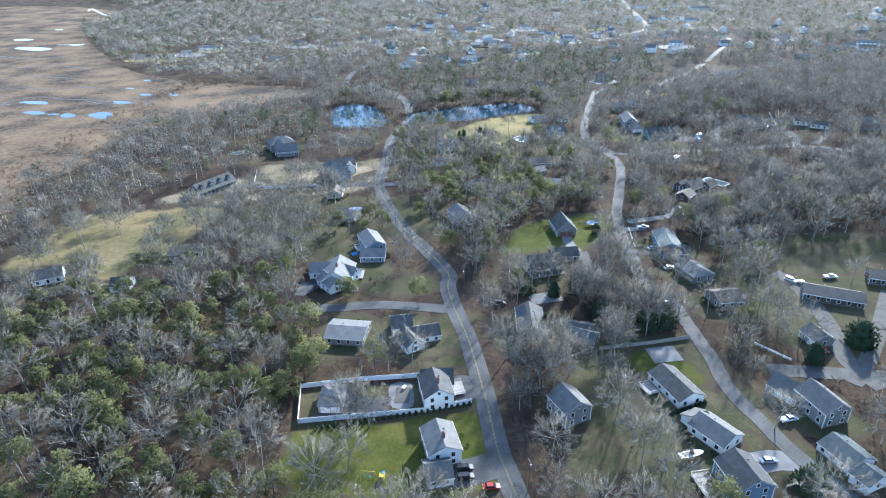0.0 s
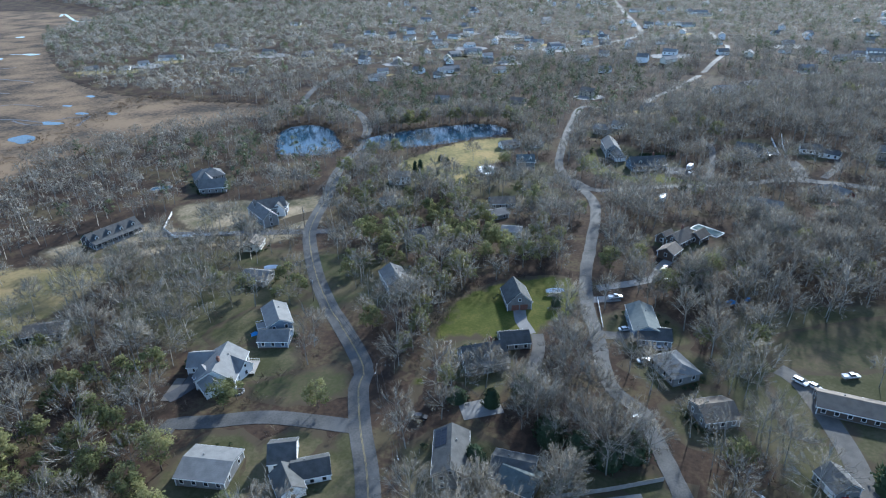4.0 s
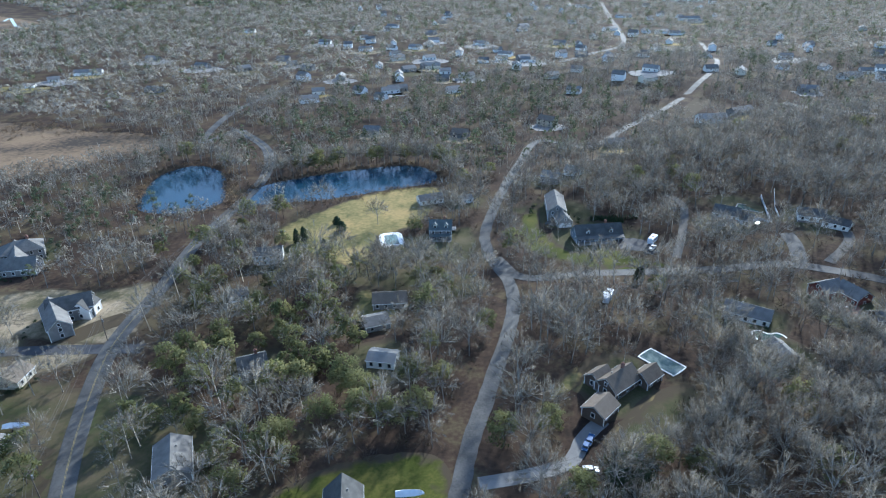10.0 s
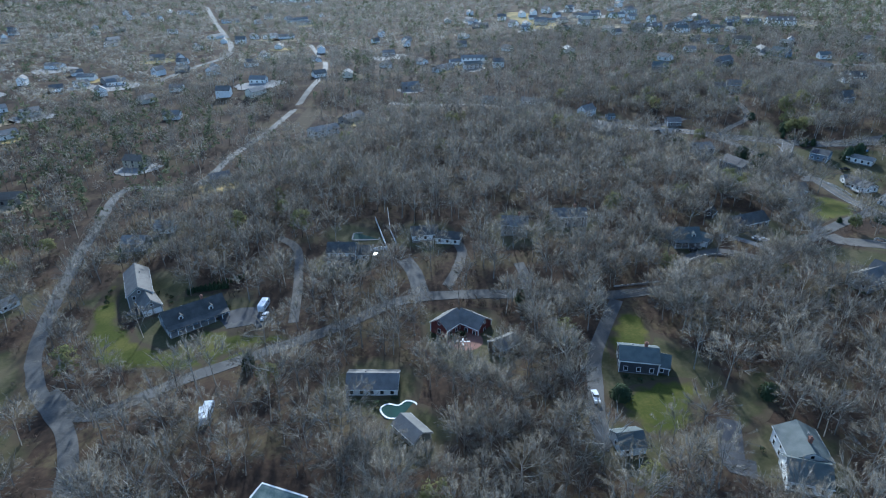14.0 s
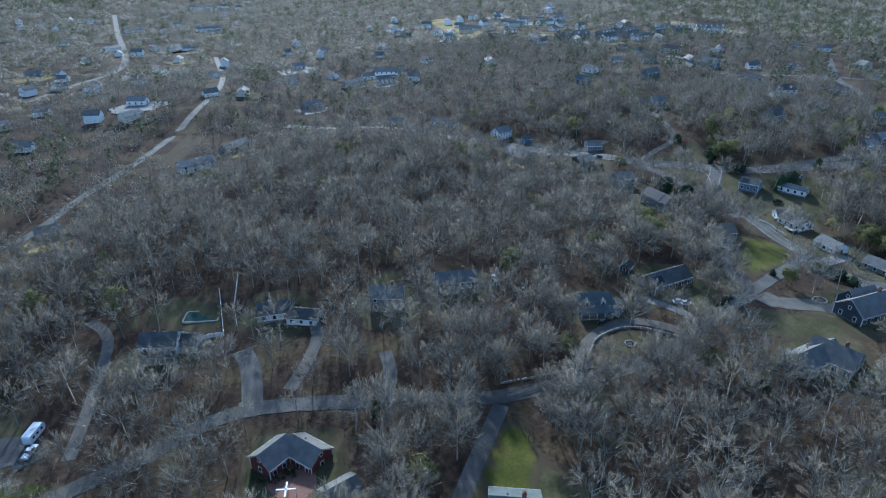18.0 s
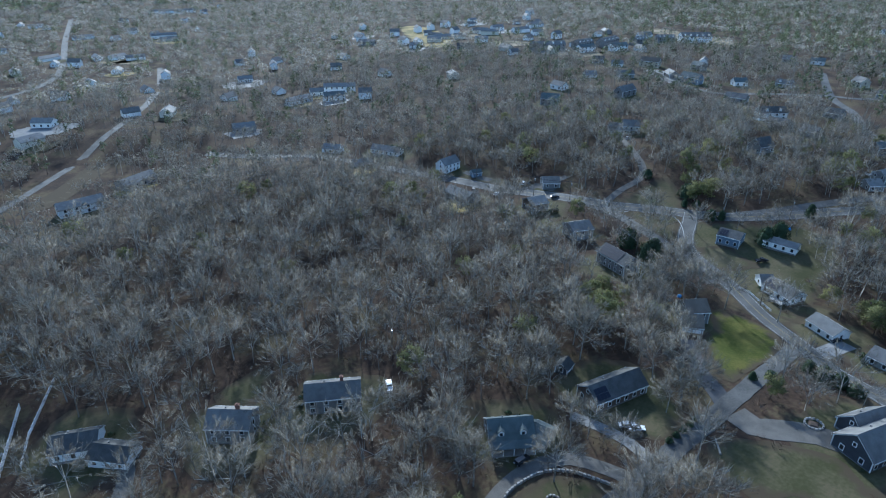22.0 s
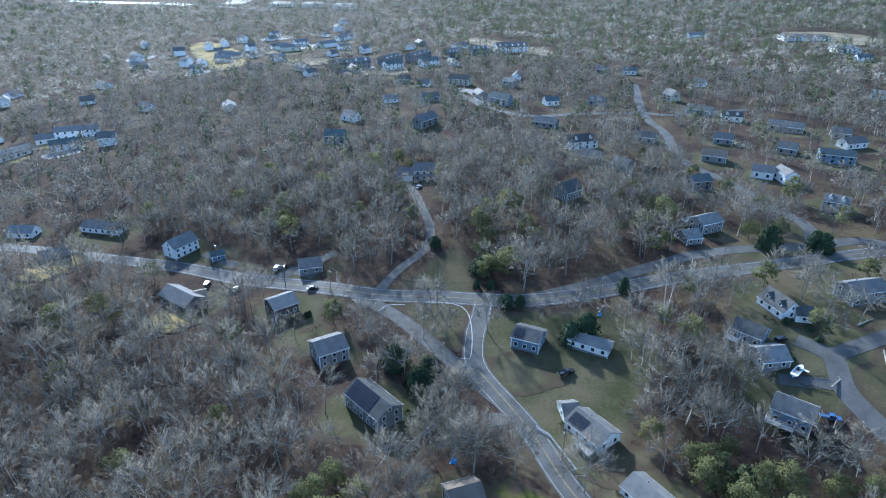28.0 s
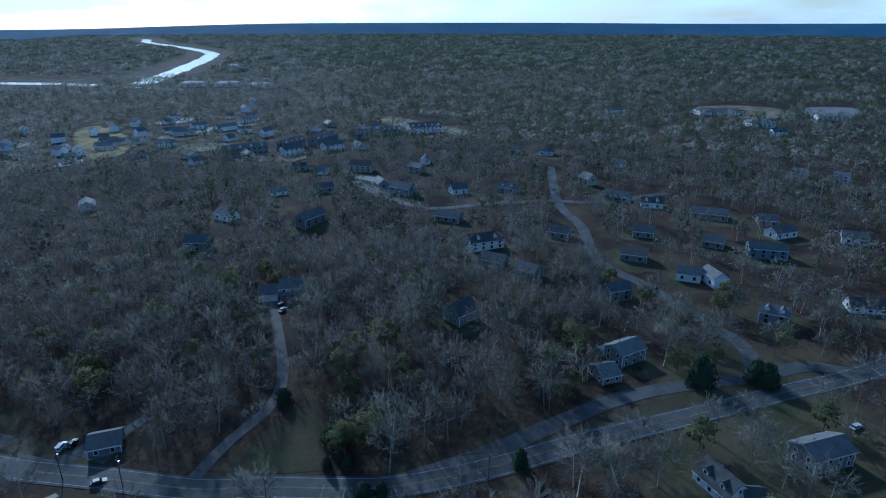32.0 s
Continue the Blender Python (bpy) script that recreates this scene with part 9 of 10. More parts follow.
for outline in PONDS:
    cx, cy = np.mean(outline, axis=0)
    g = Geo().poly([(cx + (x - cx) * 1.02, cy + (y - cy) * 1.02, land(cx, cy) - 0.42) for x, y in outline], [tuple(range(len(outline)))])
    tagged(new("pond", g.mesh("pond", "pond")), "still dark blue pond reflecting the sky", "pond", kind="structure")
    CLEAR.append((outline, 1.0, True))
    CLEAR.append((outline + outline[:1], 7.0, False))


# ---- trees ----
def sliver(rs, a, b, w):
    """Thin triangles from a to b (arrays), w wide at the base."""
    d = b - a
    side = np.cross(d, rs.normal(size=d.shape))
    side *= (w / np.maximum(np.linalg.norm(side, axis=1), 1e-6))[:, None] * 0.5
    v = np.stack([a - side, a + side, b], 1).reshape(-1, 3)
    return v, np.arange(len(v)).reshape(-1, 3)


def stack(pieces):
    vs, fs, k = [], [], 0
    for v, f in pieces:
        vs.append(np.asarray(v, float))
        fs.append(np.asarray(f, int) + k)
        k += len(v)
    return np.concatenate(vs), np.concatenate(fs)


def cone(a, b, r, r2, sides):
    g = Geo().rod(a, b, r, r2, sides)
    f = []
    for q in g.f[:sides]:
        f += [(q[0], q[1], q[2]), (q[0], q[2], q[3])]
    return np.array([tuple(p) for p in g.v]), np.array(f)


def bare_tree(seed, tall, wide, limbs, twigs, w, sides=5):
    """A leafless broadleaf tree: (trunk with limbs, crown of twigs), each points and triangles."""
    rs = np.random.RandomState(seed)
    lean = rs.uniform(-0.5, 0.5, 2)
    fork = np.array([lean[0], lean[1], tall * 0.32])
    top = np.array([lean[0] * 2, lean[1] * 2, tall * 0.74])
    r = 0.012 * tall + 0.04
    wood = [cone((0, 0, -0.6), fork, r, r * 0.7, sides), cone(fork, top, r * 0.7, r * 0.2, max(3, sides - 1))]
    tips, roots, mids = [], [], []
    for i in range(limbs):
        ang = 2.4 * i + rs.uniform(-0.4, 0.4)
        up = rs.uniform(0.5, 0.92) if i % 3 else rs.uniform(0.82, 1.0)
        rad = wide * math.sqrt(max(0.05, 1 - ((up - 0.60) / 0.42) ** 2)) * rs.uniform(0.7, 0.95)
        s = fork + (top - fork) * rs.uniform(0, 0.85)
        e = np.array([math.cos(ang) * rad, math.sin(ang) * rad, tall * up])
        m = (s + e) / 2 + np.array([math.cos(ang), math.sin(ang), 0]) * rad * 0.14 + np.array([0, 0, rs.uniform(-0.4, 0.2)])
        if sides > 3:
            wood += [cone(s, m, r * 0.38, r * 0.22, 3), cone(m, e, r * 0.22, 0.02, 3)]
        else:
            wood.append(sliver(rs, s[None], e[None], np.array([r * 0.7])))
        roots.append(m)
        tips.append(e)
    roots, tips = np.array(roots), np.array(tips)
    # boughs off the limbs, then twigs off the boughs
    nb = max(4, twigs // 5)
    i = rs.randint(0, limbs, nb)
    t = rs.uniform(0.0, 1.0, nb)[:, None]
    p = roots[i] * (1 - t) + tips[i] * t
    out = p - np.array([0, 0, tall * 0.45])
    out /= np.linalg.norm(out, axis=1)[:, None]
    q = p + (out * 0.8 + rs.normal(size=(nb, 3)) * 0.4 + [0, 0, 0.25]) * wide * rs.uniform(0.22, 0.42, nb)[:, None]
    wood.append(sliver(rs, p, q, np.full(nb, w * 1.9)))
    j = rs.randint(0, nb, twigs)
    t = rs.uniform(0.1, 1.0, twigs)[:, None]
    p2 = p[j] * (1 - t) + q[j] * t
    out = p2 - np.array([0, 0, tall * 0.4])
    out /= np.linalg.norm(out, axis=1)[:, None]
    q2 = p2 + (out * 0.75 + rs.normal(size=(twigs, 3)) * 0.36 + [0, 0, 0.15]) * wide * rs.uniform(0.14, 0.32, twigs)[:, None]
    return stack(wood), sliver(rs, p2, q2, np.full(twigs, w))


def pine_tree(seed, tall, wide, clumps, leaves, size, sides=5, flat=0.45):
    """A pine: bare lower trunk and a ragged crown of needle clumps."""
    rs = np.random.RandomState(seed)
    trunk = cone((0, 0, -0.6), (rs.uniform(-0.4, 0.4), rs.uniform(-0.4, 0.4), tall * 0.9), 0.012 * tall + 0.06, 0.05, sides)
    u = 0.4 + 0.58 * (np.arange(clumps) + rs.uniform(0, 1, clumps)) / clumps
    ang = rs.uniform(0, 2 * math.pi, clumps)
    rad = wide * np.sqrt(np.clip(1 - ((u - 0.55) / 0.5) ** 2, 0, 1)) * np.sqrt(rs.uniform(0.1, 0.75, clumps))
    centre = np.stack([np.cos(ang) * rad, np.sin(ang) * rad, u * tall], 1)
    n = clumps * leaves
    d = rs.normal(size=(n, 3))
    d /= np.linalg.norm(d, axis=1)[:, None]
    d[:, 2] *= flat
    c = np.repeat(centre, leaves, 0) + d * wide * 0.3 * rs.uniform(0.3, 1.0, n)[:, None]
    x = rs.normal(size=(n, 3))
    x[:, 2] = np.abs(x[:, 2]) * 0.6
    x *= (size * rs.uniform(0.6, 1.3, n) / np.linalg.norm(x, axis=1))[:, None]
    v, f = sliver(rs, c - x * 0.4, c + x, np.full(n, size * 0.9))
    pieces = [(v, f)]
    if sides > 3:
        base = np.stack([np.zeros(clumps), np.zeros(clumps), u * tall - 0.4], 1)
        pieces.append(sliver(rs, base, centre, np.full(clumps, 0.14)))
    return trunk, stack(pieces)


def puff(seed, tall, wide, n, size, ratio):
    """The rounded crown of a broadleaf tree seen from afar: short twigs over a dome."""
    rs = np.random.RandomState(seed)
    d = rs.normal(size=(n, 3))
    d[:, 2] = np.abs(d[:, 2]) - 0.25
    d /= np.linalg.norm(d, axis=1)[:, None]
    lump = 1 + 0.18 * np.sin(d[:, 0] * 4 + seed) * np.cos(d[:, 1] * 5 + seed * 2)
    c = d * rs.uniform(0.6, 1.0, n)[:, None] * lump[:, None] * [wide, wide, tall * 0.36] + [0, 0, tall * 0.6]
    x = rs.normal(size=(n, 3)) + d * 0.4
    x *= (size * rs.uniform(0.6, 1.2, n) / np.linalg.norm(x, axis=1))[:, None]
    return sliver(rs, c - x * 0.5, c + x * 0.5, size * ratio * rs.uniform(0.6, 1.3, n))


def sprays(seed, tall, wide, n):
    """The haze of fine twigs that rounds off a leafless crown."""
    rs = np.random.RandomState(seed)
    d = rs.normal(size=(n, 3))
    d[:, 2] = np.abs(d[:, 2]) - 0.2
    d /= np.linalg.norm(d, axis=1)[:, None]
    lump = 1 + 0.2 * np.sin(d[:, 0] * 5 + seed) * np.cos(d[:, 1] * 4 + seed * 2)
    c = d * rs.uniform(0.55, 0.95, n)[:, None] * lump[:, None] * [wide, wide, tall * 0.4] + [0, 0, tall * 0.58]
    x = (d + rs.normal(size=(n, 3)) * 0.4) * (wide * rs.uniform(0.28, 0.5, n))[:, None]
    # broad at the outer end
    return sliver(rs, c + x * 0.6, c - x * 0.6, wide * rs.uniform(0.11, 0.22, n))


def round_tree(seed, tall, wide, n, size, ratio):
    """A leafless tree of the middle distance: trunk, limbs and a rounded crown."""
    trunk, limbs = bare_tree(seed, tall, wide * 0.9, 6, 12, 0.16, 3)
    return trunk, stack([limbs, puff(seed, tall, wide, n, size, ratio)])


def cedar_tree(seed, tall, wide, leaves, size):
    """A dense dark evergreen, narrow at the top: a ragged core hidden by sprays."""
    rs = np.random.RandomState(seed)
    u = rs.uniform(0, 1, leaves) ** 0.9
    ang = rs.uniform(0, 2 * math.pi, leaves)
    lobes = 1 + 0.16 * np.sin(ang * 3 + seed) + 0.1 * np.sin(u * 19 + ang * 2)
    rad = wide * np.sqrt(np.clip(1 - u ** 1.6, 0, 1)) * rs.uniform(0.72, 1.0, leaves) * lobes
    c = np.stack([np.cos(ang) * rad, np.sin(ang) * rad, 0.04 + u * tall * 0.95], 1)
    x = np.stack([np.cos(ang) * 0.7, np.sin(ang) * 0.7, rs.uniform(-0.2, 0.9, leaves)], 1) * size + rs.normal(size=(leaves, 3)) * size * 0.35
    pieces = [sliver(rs, c - x * 0.5, c + x, np.full(leaves, size * 0.9))]
    for k in range(5):
        z0, z1 = tall * (0.02 + 0.18 * k), tall * (0.24 + 0.18 * k)
        r0 = wide * 0.8 * math.sqrt(max(0.02, 1 - (z0 / tall) ** 1.6))
        pieces.append(cone((0, 0, z0), (0, 0, z1), r0, r0 * 0.45, 9))
    return cone((0, 0, -0.1), (0, 0, tall * 0.7), 0.04, 0.02, 5), stack(pieces)


def rounded(shape, own=0.55, lift=0.25):
    """Points, triangles and normals of a crown: its sprays take the light as one rounded mass, each a little its own way."""
    v, f = np.asarray(shape[0], float), np.asarray(shape[1], int)
    heart = v - [0, 0, np.percentile(v[:, 2], 25)]
    out = heart / np.maximum(np.linalg.norm(heart, axis=1), 1e-6)[:, None] + [0, 0, lift]
    a, b, c = v[f[:, 0]], v[f[:, 1]], v[f[:, 2]]
    flat = np.cross(b - a, c - a)
    flat /= np.maximum(np.linalg.norm(flat, axis=1), 1e-9)[:, None]
    turned = (flat * out[f[:, 0]]).sum(1) < 0
    f = np.where(turned[:, None], f[:, ::-1], f)
    flat = np.where(turned[:, None], -flat, flat)
    n = out.copy()
    for k in range(3):
        n[f[:, k]] = out[f[:, k]] + flat * own
    return v, f, n / np.maximum(np.linalg.norm(n, axis=1), 1e-6)[:, None]


def scatter(shapes, spots, rs, low=0.75, high=1.2, crown=True, lift=0.25):
    """Copies of shapes (points, triangles) at spots (x, y), joined into arrays of points, triangles and normals."""
    vs, fs, ns, k = [], [], [], 0
    pick = rs.randint(0, len(shapes), len(spots))
    for i, shape in enumerate(shapes):
        v, f, own = rounded(shape, 0.55 if lift < 0.5 else 0.12, lift)
        s = spots[pick == i]
        if not len(s):
            continue
        n = len(s)
        ang, sc = rs.uniform(0, 2 * math.pi, n), rs.uniform(low, high, n)
        c, q = np.cos(ang) * sc, np.sin(ang) * sc
        x = v[None, :, 0] * c[:, None] - v[None, :, 1] * q[:, None] + s[:, 0:1]
        y = v[None, :, 0] * q[:, None] + v[None, :, 1] * c[:, None] + s[:, 1:2]
        z = v[None, :, 2] * (sc * rs.uniform(0.9, 1.12, n))[:, None] + slope(s[:, 0], s[:, 1])[:, None]
        vs.append(np.stack([x, y, z], 2).reshape(-1, 3))
        if crown:
            ca, sa = np.cos(ang)[:, None], np.sin(ang)[:, None]
            up = np.broadcast_to(own[None, :, 2], (n, len(v)))
            ns.append(np.stack([own[None, :, 0] * ca - own[None, :, 1] * sa, own[None, :, 0] * sa + own[None, :, 1] * ca, up], 2).reshape(-1, 3))
        fs.append((f[None] + (np.arange(n) * len(v))[:, None, None]).reshape(-1, 3) + k)
        k += n * len(v)
    return np.concatenate(vs), np.concatenate(fs), np.concatenate(ns) if crown else None


# where trees may stand
CELL = 1.5
X0, Y0, NX, NY = -260.0, 20.0, 800, 520
mx, my = np.meshgrid(X0 + (np.arange(NX) + 0.5) * CELL, Y0 + (np.arange(NY) + 0.5) * CELL)
free = np.ones((NY, NX), bool)
for line, half, closed in CLEAR:
    arr = np.array(line)
    lo, hi = arr.min(0) - half - 2, arr.max(0) + half + 2
    i0, i1 = np.clip([int((lo[0] - X0) / CELL), int((hi[0] - X0) / CELL) + 1], 0, NX)
    j0, j1 = np.clip([int((lo[1] - Y0) / CELL), int((hi[1] - Y0) / CELL) + 1], 0, NY)
    if i1 <= i0 or j1 <= j0:
        continue
    sx, sy = mx[j0:j1, i0:i1], my[j0:j1, i0:i1]
    gone = inside(sx, sy, line) | (away(sx, sy, line, True) < half) if closed else away(sx, sy, line[::2] + line[-1:] if len(line) > 8 else line) < half
    free[j0:j1, i0:i1] &= ~gone
for x, y, r in ROOFS:
    free &= np.hypot(mx - x, my - y) > r + 3.6

MARSH = [c[0] for c in CLEAR if c[2] and np.ptp(np.array(c[0])[:, 0]) > 600]


# a coarser map of the far ground
CELL2, X2, Y2, N2, K2 = 4.0, -700.0, -300.0, 720, 660
fx, fy = np.meshgrid(X2 + (np.arange(N2) + 0.5) * CELL2, Y2 + (np.arange(K2) + 0.5) * CELL2)
far_free = np.ones((K2, N2), bool)
for line, half, closed in CLEAR:
    arr = np.array(line)
    if arr[:, 1].max() < 600 and arr[:, 0].max() < 700:
        continue
    lo, hi = arr.min(0) - half - 4, arr.max(0) + half + 4
    i0, i1 = np.clip([int((lo[0] - X2) / CELL2), int((hi[0] - X2) / CELL2) + 1], 0, N2)
    j0, j1 = np.clip([int((lo[1] - Y2) / CELL2), int((hi[1] - Y2) / CELL2) + 1], 0, K2)
    if i1 > i0 and j1 > j0 and np.ptp(arr[:, 0]) < 900:
        sx, sy = fx[j0:j1, i0:i1], fy[j0:j1, i0:i1]
        far_free[j0:j1, i0:i1] &= ~(inside(sx, sy, line) if closed else away(sx, sy, line) < half + 2)
for x, y, r in ROOFS:
    if y > 600 or x > 700:
        i, j, k = int((x - X2) / CELL2), int((y - Y2) / CELL2), 8
        i0, j0 = max(i - k, 0), max(j - k, 0)
        far_free[j0:j + k, i0:i + k] &= np.hypot(fx[j0:j + k, i0:i + k] - x, fy[j0:j + k, i0:i + k] - y) > r + 3


def is_free(x, y):
    i, j = ((x - X0) / CELL).astype(int), ((y - Y0) / CELL).astype(int)
    within = (i >= 0) & (i < NX) & (j >= 0) & (j < NY)
    ok = np.ones(len(x), bool)
    ok[within] = free[j[within], i[within]]
    i, j = ((x - X2) / CELL2).astype(int), ((y - Y2) / CELL2).astype(int)
    within = (i >= 0) & (i < N2) & (j >= 0) & (j < K2)
    ok[within] &= far_free[j[within], i[within]]
    for m in MARSH:
        ok &= ~inside(x, y, m)
    return ok


# (x, y, radius, share of pines): the stands of pine
PINES = [(-90, 140, 75, 0.62), (-60, 185, 50, 0.5), (45, 300, 40, 0.55), (60, 330, 45, 0.4), (-10, 280, 25, 0.35), (60, 560, 90, 0.5), (140, 640, 120, 0.45), (20, 370, 35, 0.4),
         (-60, 440, 60, 0.35), (55, 215, 22, 0.4), (130, 265, 30, 0.25), (430, 345, 18, 0.4), (560, 400, 35, 0.3), (600, 330, 40, 0.3), (640, 280, 30, 0.3), (480, 240, 35, 0.4), (700, 300, 100, 0.15), (488, 275, 16, 0.9), (416, 297, 5, 0.9), (470, 262, 14, 0.6)]


def pine_share(x, y):
    p = np.full(np.shape(x), 0.03) + 0.25 * np.clip((np.hypot(x, y - 200) - 500) / 400, 0, 1)
    for a, b, r, s in PINES:
        p = np.maximum(p, s * np.clip(1.6 - np.hypot(x - a, y - b) / r, 0, 1))
    # pine plains far to the east
    ang = np.degrees(np.arctan2(x - 400, y - 290))
    p = np.maximum(p, 0.55 * np.clip((np.hypot(x - 400, y - 290) - 450) / 200, 0, 1) * (ang > 52))
    return p


def spread(x0, x1, y0, y1, gap, rs):
    """Jittered spots about gap apart."""
    x, y = np.meshgrid(np.arange(x0, x1, gap), np.arange(y0, y1, gap))
    x, y = x.ravel(), y.ravel()
    return x + rs.uniform(-0.48, 0.48, len(x)) * gap, y + rs.uniform(-0.48, 0.48, len(y)) * gap


SPINE = [(10, 130), (150, 270), (300, 310), (480, 330)]      # middle of the lots
rs = np.random.RandomState(11)
x, y = spread(-150, 705, 80, 640, 7.1, rs)
near = away(x, y, SPINE) < 215
# the near woods end behind the first lots
near &= (y > 95) & ~((x > 190) & (y < 212 - (x - 190) * 0.05)) | (away(x, y, SPINE) < 60)
ok = near & is_free(x, y) & (rs.uniform(size=len(x)) < 0.93)
x, y = x[ok], y[ok]
pine = rs.uniform(size=len(x)) < pine_share(x, y)
order = np.argsort(away(x, y, SPINE))
x, y, pine = x[order], y[order], pine[order]

def leafless(seed, tall, wide, limbs, twigs, w, sides, n):
    return (*bare_tree(seed, tall, wide, limbs, twigs, w, sides), sprays(seed + 900, tall, wide, n))


BARE = [leafless(i, rs.uniform(11.5, 16), rs.uniform(4.8, 6.4), 14, 560, 0.07, 5, 120) for i in range(8)]
BARE1 = [leafless(30 + i, rs.uniform(11, 15.5), rs.uniform(4.8, 6.4), 8, 200, 0.1, 3, 64) for i in range(8)]
PINE = [pine_tree(50 + i, rs.uniform(8, 12), rs.uniform(3.8, 5.2), 40, 26, 0.44, flat=0.8) for i in range(6)]
PINE1 = [pine_tree(60 + i, rs.uniform(8, 12), rs.uniform(3.8, 5.2), 30, 18, 0.6, flat=0.8) for i in range(6)]


def single_trees(shapes, spots, name, bark, leaf, label, group, rs, low=0.75, high=1.2):
    made = []
    for t, c, *fine in shapes:
        v, f, n = rounded(c)
        made.append([joined("trunk", *t, bark), joined("crown", v, f, leaf, n)])
        for c in fine:
            v, f, n = rounded(c, 0.4)
            made[-1].append(joined("twig_spray", v, f, "spray", n))
    for a, b in spots:
        k, s = rs.randint(len(made)), rs.uniform(low, high)
        root = thing(name, a, b, land(a, b), rs.uniform(0, 360), label, "tree", group)
        root.scale = (s, s, s)
        for kind, mesh in zip(("trunk", "crown", "twig_spray"), made[k]):
            part(kind, mesh, root)


bx = np.stack([x[~pine], y[~pine]], 1)
px = np.stack([x[pine], y[pine]], 1)
single_trees(BARE, bx[:230], "bare_tree", "bark", "twig", "leafless grey broadleaf tree with a spreading twiggy crown", "bare trees along the lots", rs)
single_trees(PINE, px[:120], "pine_tree", "pinebark", "needles", "olive-green pine with a ragged crown and bare lower trunk", "pines among the lots", rs)


def wood(name, shapes, spots, bark, leaf, label, rs, low=0.75, high=1.2):
    """A stand of trees as one piece: trunks and crowns."""
    if not len(spots):
        return
    state = rs.get_state()
    t = scatter([s[0] for s in shapes], spots, rs, low, high, False)[:2]
    rs.set_state(state)
    c = scatter([s[1] for s in shapes], spots, rs, low, high)
    root = tagged(new(name), label, "woods", kind="stuff")
    part("trunks", joined("trunks", *t, bark), root)
    part("crowns", joined("crowns", c[0], c[1], leaf, c[2]), root)
    if len(shapes[0]) > 2:
        rs.set_state(state)
        c = scatter([s[2] for s in shapes], spots, rs, low, high)
        part("twig_spray", joined("twig_spray", c[0], c[1], "spray", c[2]), root)


wood("bare_woods", BARE1, bx[230:], "bark", "twig", "dense grey leafless oak woods", rs, 0.65, 1.25)
wood("pine_woods", PINE1, px[120:], "pinebark", "needles", "stand of olive-green pines", rs)

# tall trees along the far banks of the ponds
sx, sy = [], []
for outline, gap in zip(PONDS, (6.5, 3.4)):
    mid = np.mean(outline, axis=0)
    for a, b in smooth(outline[::3], gap, True):
        if b > mid[1] + 6:
            for near, far in ((3, 7), (8, 14)):
                d = rs.uniform(near, far) / math.hypot(a - mid[0], b - mid[1])
                sx.append(a + (a - mid[0]) * d + rs.uniform(-1.5, 1.5))
                sy.append(b + (b - mid[1]) * d + rs.uniform(0, 1.5))
bank = np.array([sx, sy]).T
mixed = rs.uniform(size=len(bank)) < 0.25
wood("bare_woods", BARE1, bank[~mixed], "bark", "twig", "leafless trees crowding the far bank of the ponds", rs, 0.8, 1.2)
wood("pine_woods", PINE1, bank[mixed], "pinebark", "needles", "pines crowding the far bank of the ponds", rs, 0.9, 1.3)

# middle distance
BARE2 = [round_tree(100 + i, rs.uniform(10.5, 14.5), rs.uniform(4.4, 5.6), 52, 1.8, 0.3) for i in range(6)]
PINE2 = [pine_tree(150 + i, rs.uniform(10, 14), rs.uniform(3.0, 4.0), 12, 7, 1.15, 3, 0.7) for i in range(5)]
x, y = spread(-420, 960, -40, 900, 7.8, rs)
d = away(x, y, SPINE)
ahead = (y > 250) | (x < 0) | (x > 560)
ok = (d >= 215) & (d < 480) & ahead & (y > -40 + 190 * (x < 560)) & is_free(x, y) & (rs.uniform(size=len(x)) < 0.85)
x, y = x[ok], y[ok]
pine = rs.uniform(size=len(x)) < pine_share(x, y)
wood("bare_woods", BARE2, np.stack([x[~pine], y[~pine]], 1), "bark", "twig", "grey leafless woods between house lots", rs)
wood("pine_woods", PINE2, np.stack([x[pine], y[pine]], 1), "pinebark", "farpine", "dark green pines between house lots", rs)

# far woods
def far_tree(seed, tall, wide, leaves, size, squash):
    rs = np.random.RandomState(seed)
    ang, u = rs.uniform(0, 2 * math.pi, leaves), rs.uniform(0, 1, leaves)
    rad = wide * np.sqrt(1 - u ** 2) * rs.uniform(0.3, 1.0, leaves)
    c = np.stack([np.cos(ang) * rad, np.sin(ang) * rad, tall * (0.25 + 0.6 * u)], 1)
    d = np.stack([np.cos(ang) * 0.6, np.sin(ang) * 0.6, rs.uniform(0.2, 1.0, leaves)], 1) * size + rs.normal(size=(leaves, 3)) * size * 0.3
    return sliver(rs, c - d * 0.5, c + d * 0.6, np.full(leaves, size * squash))


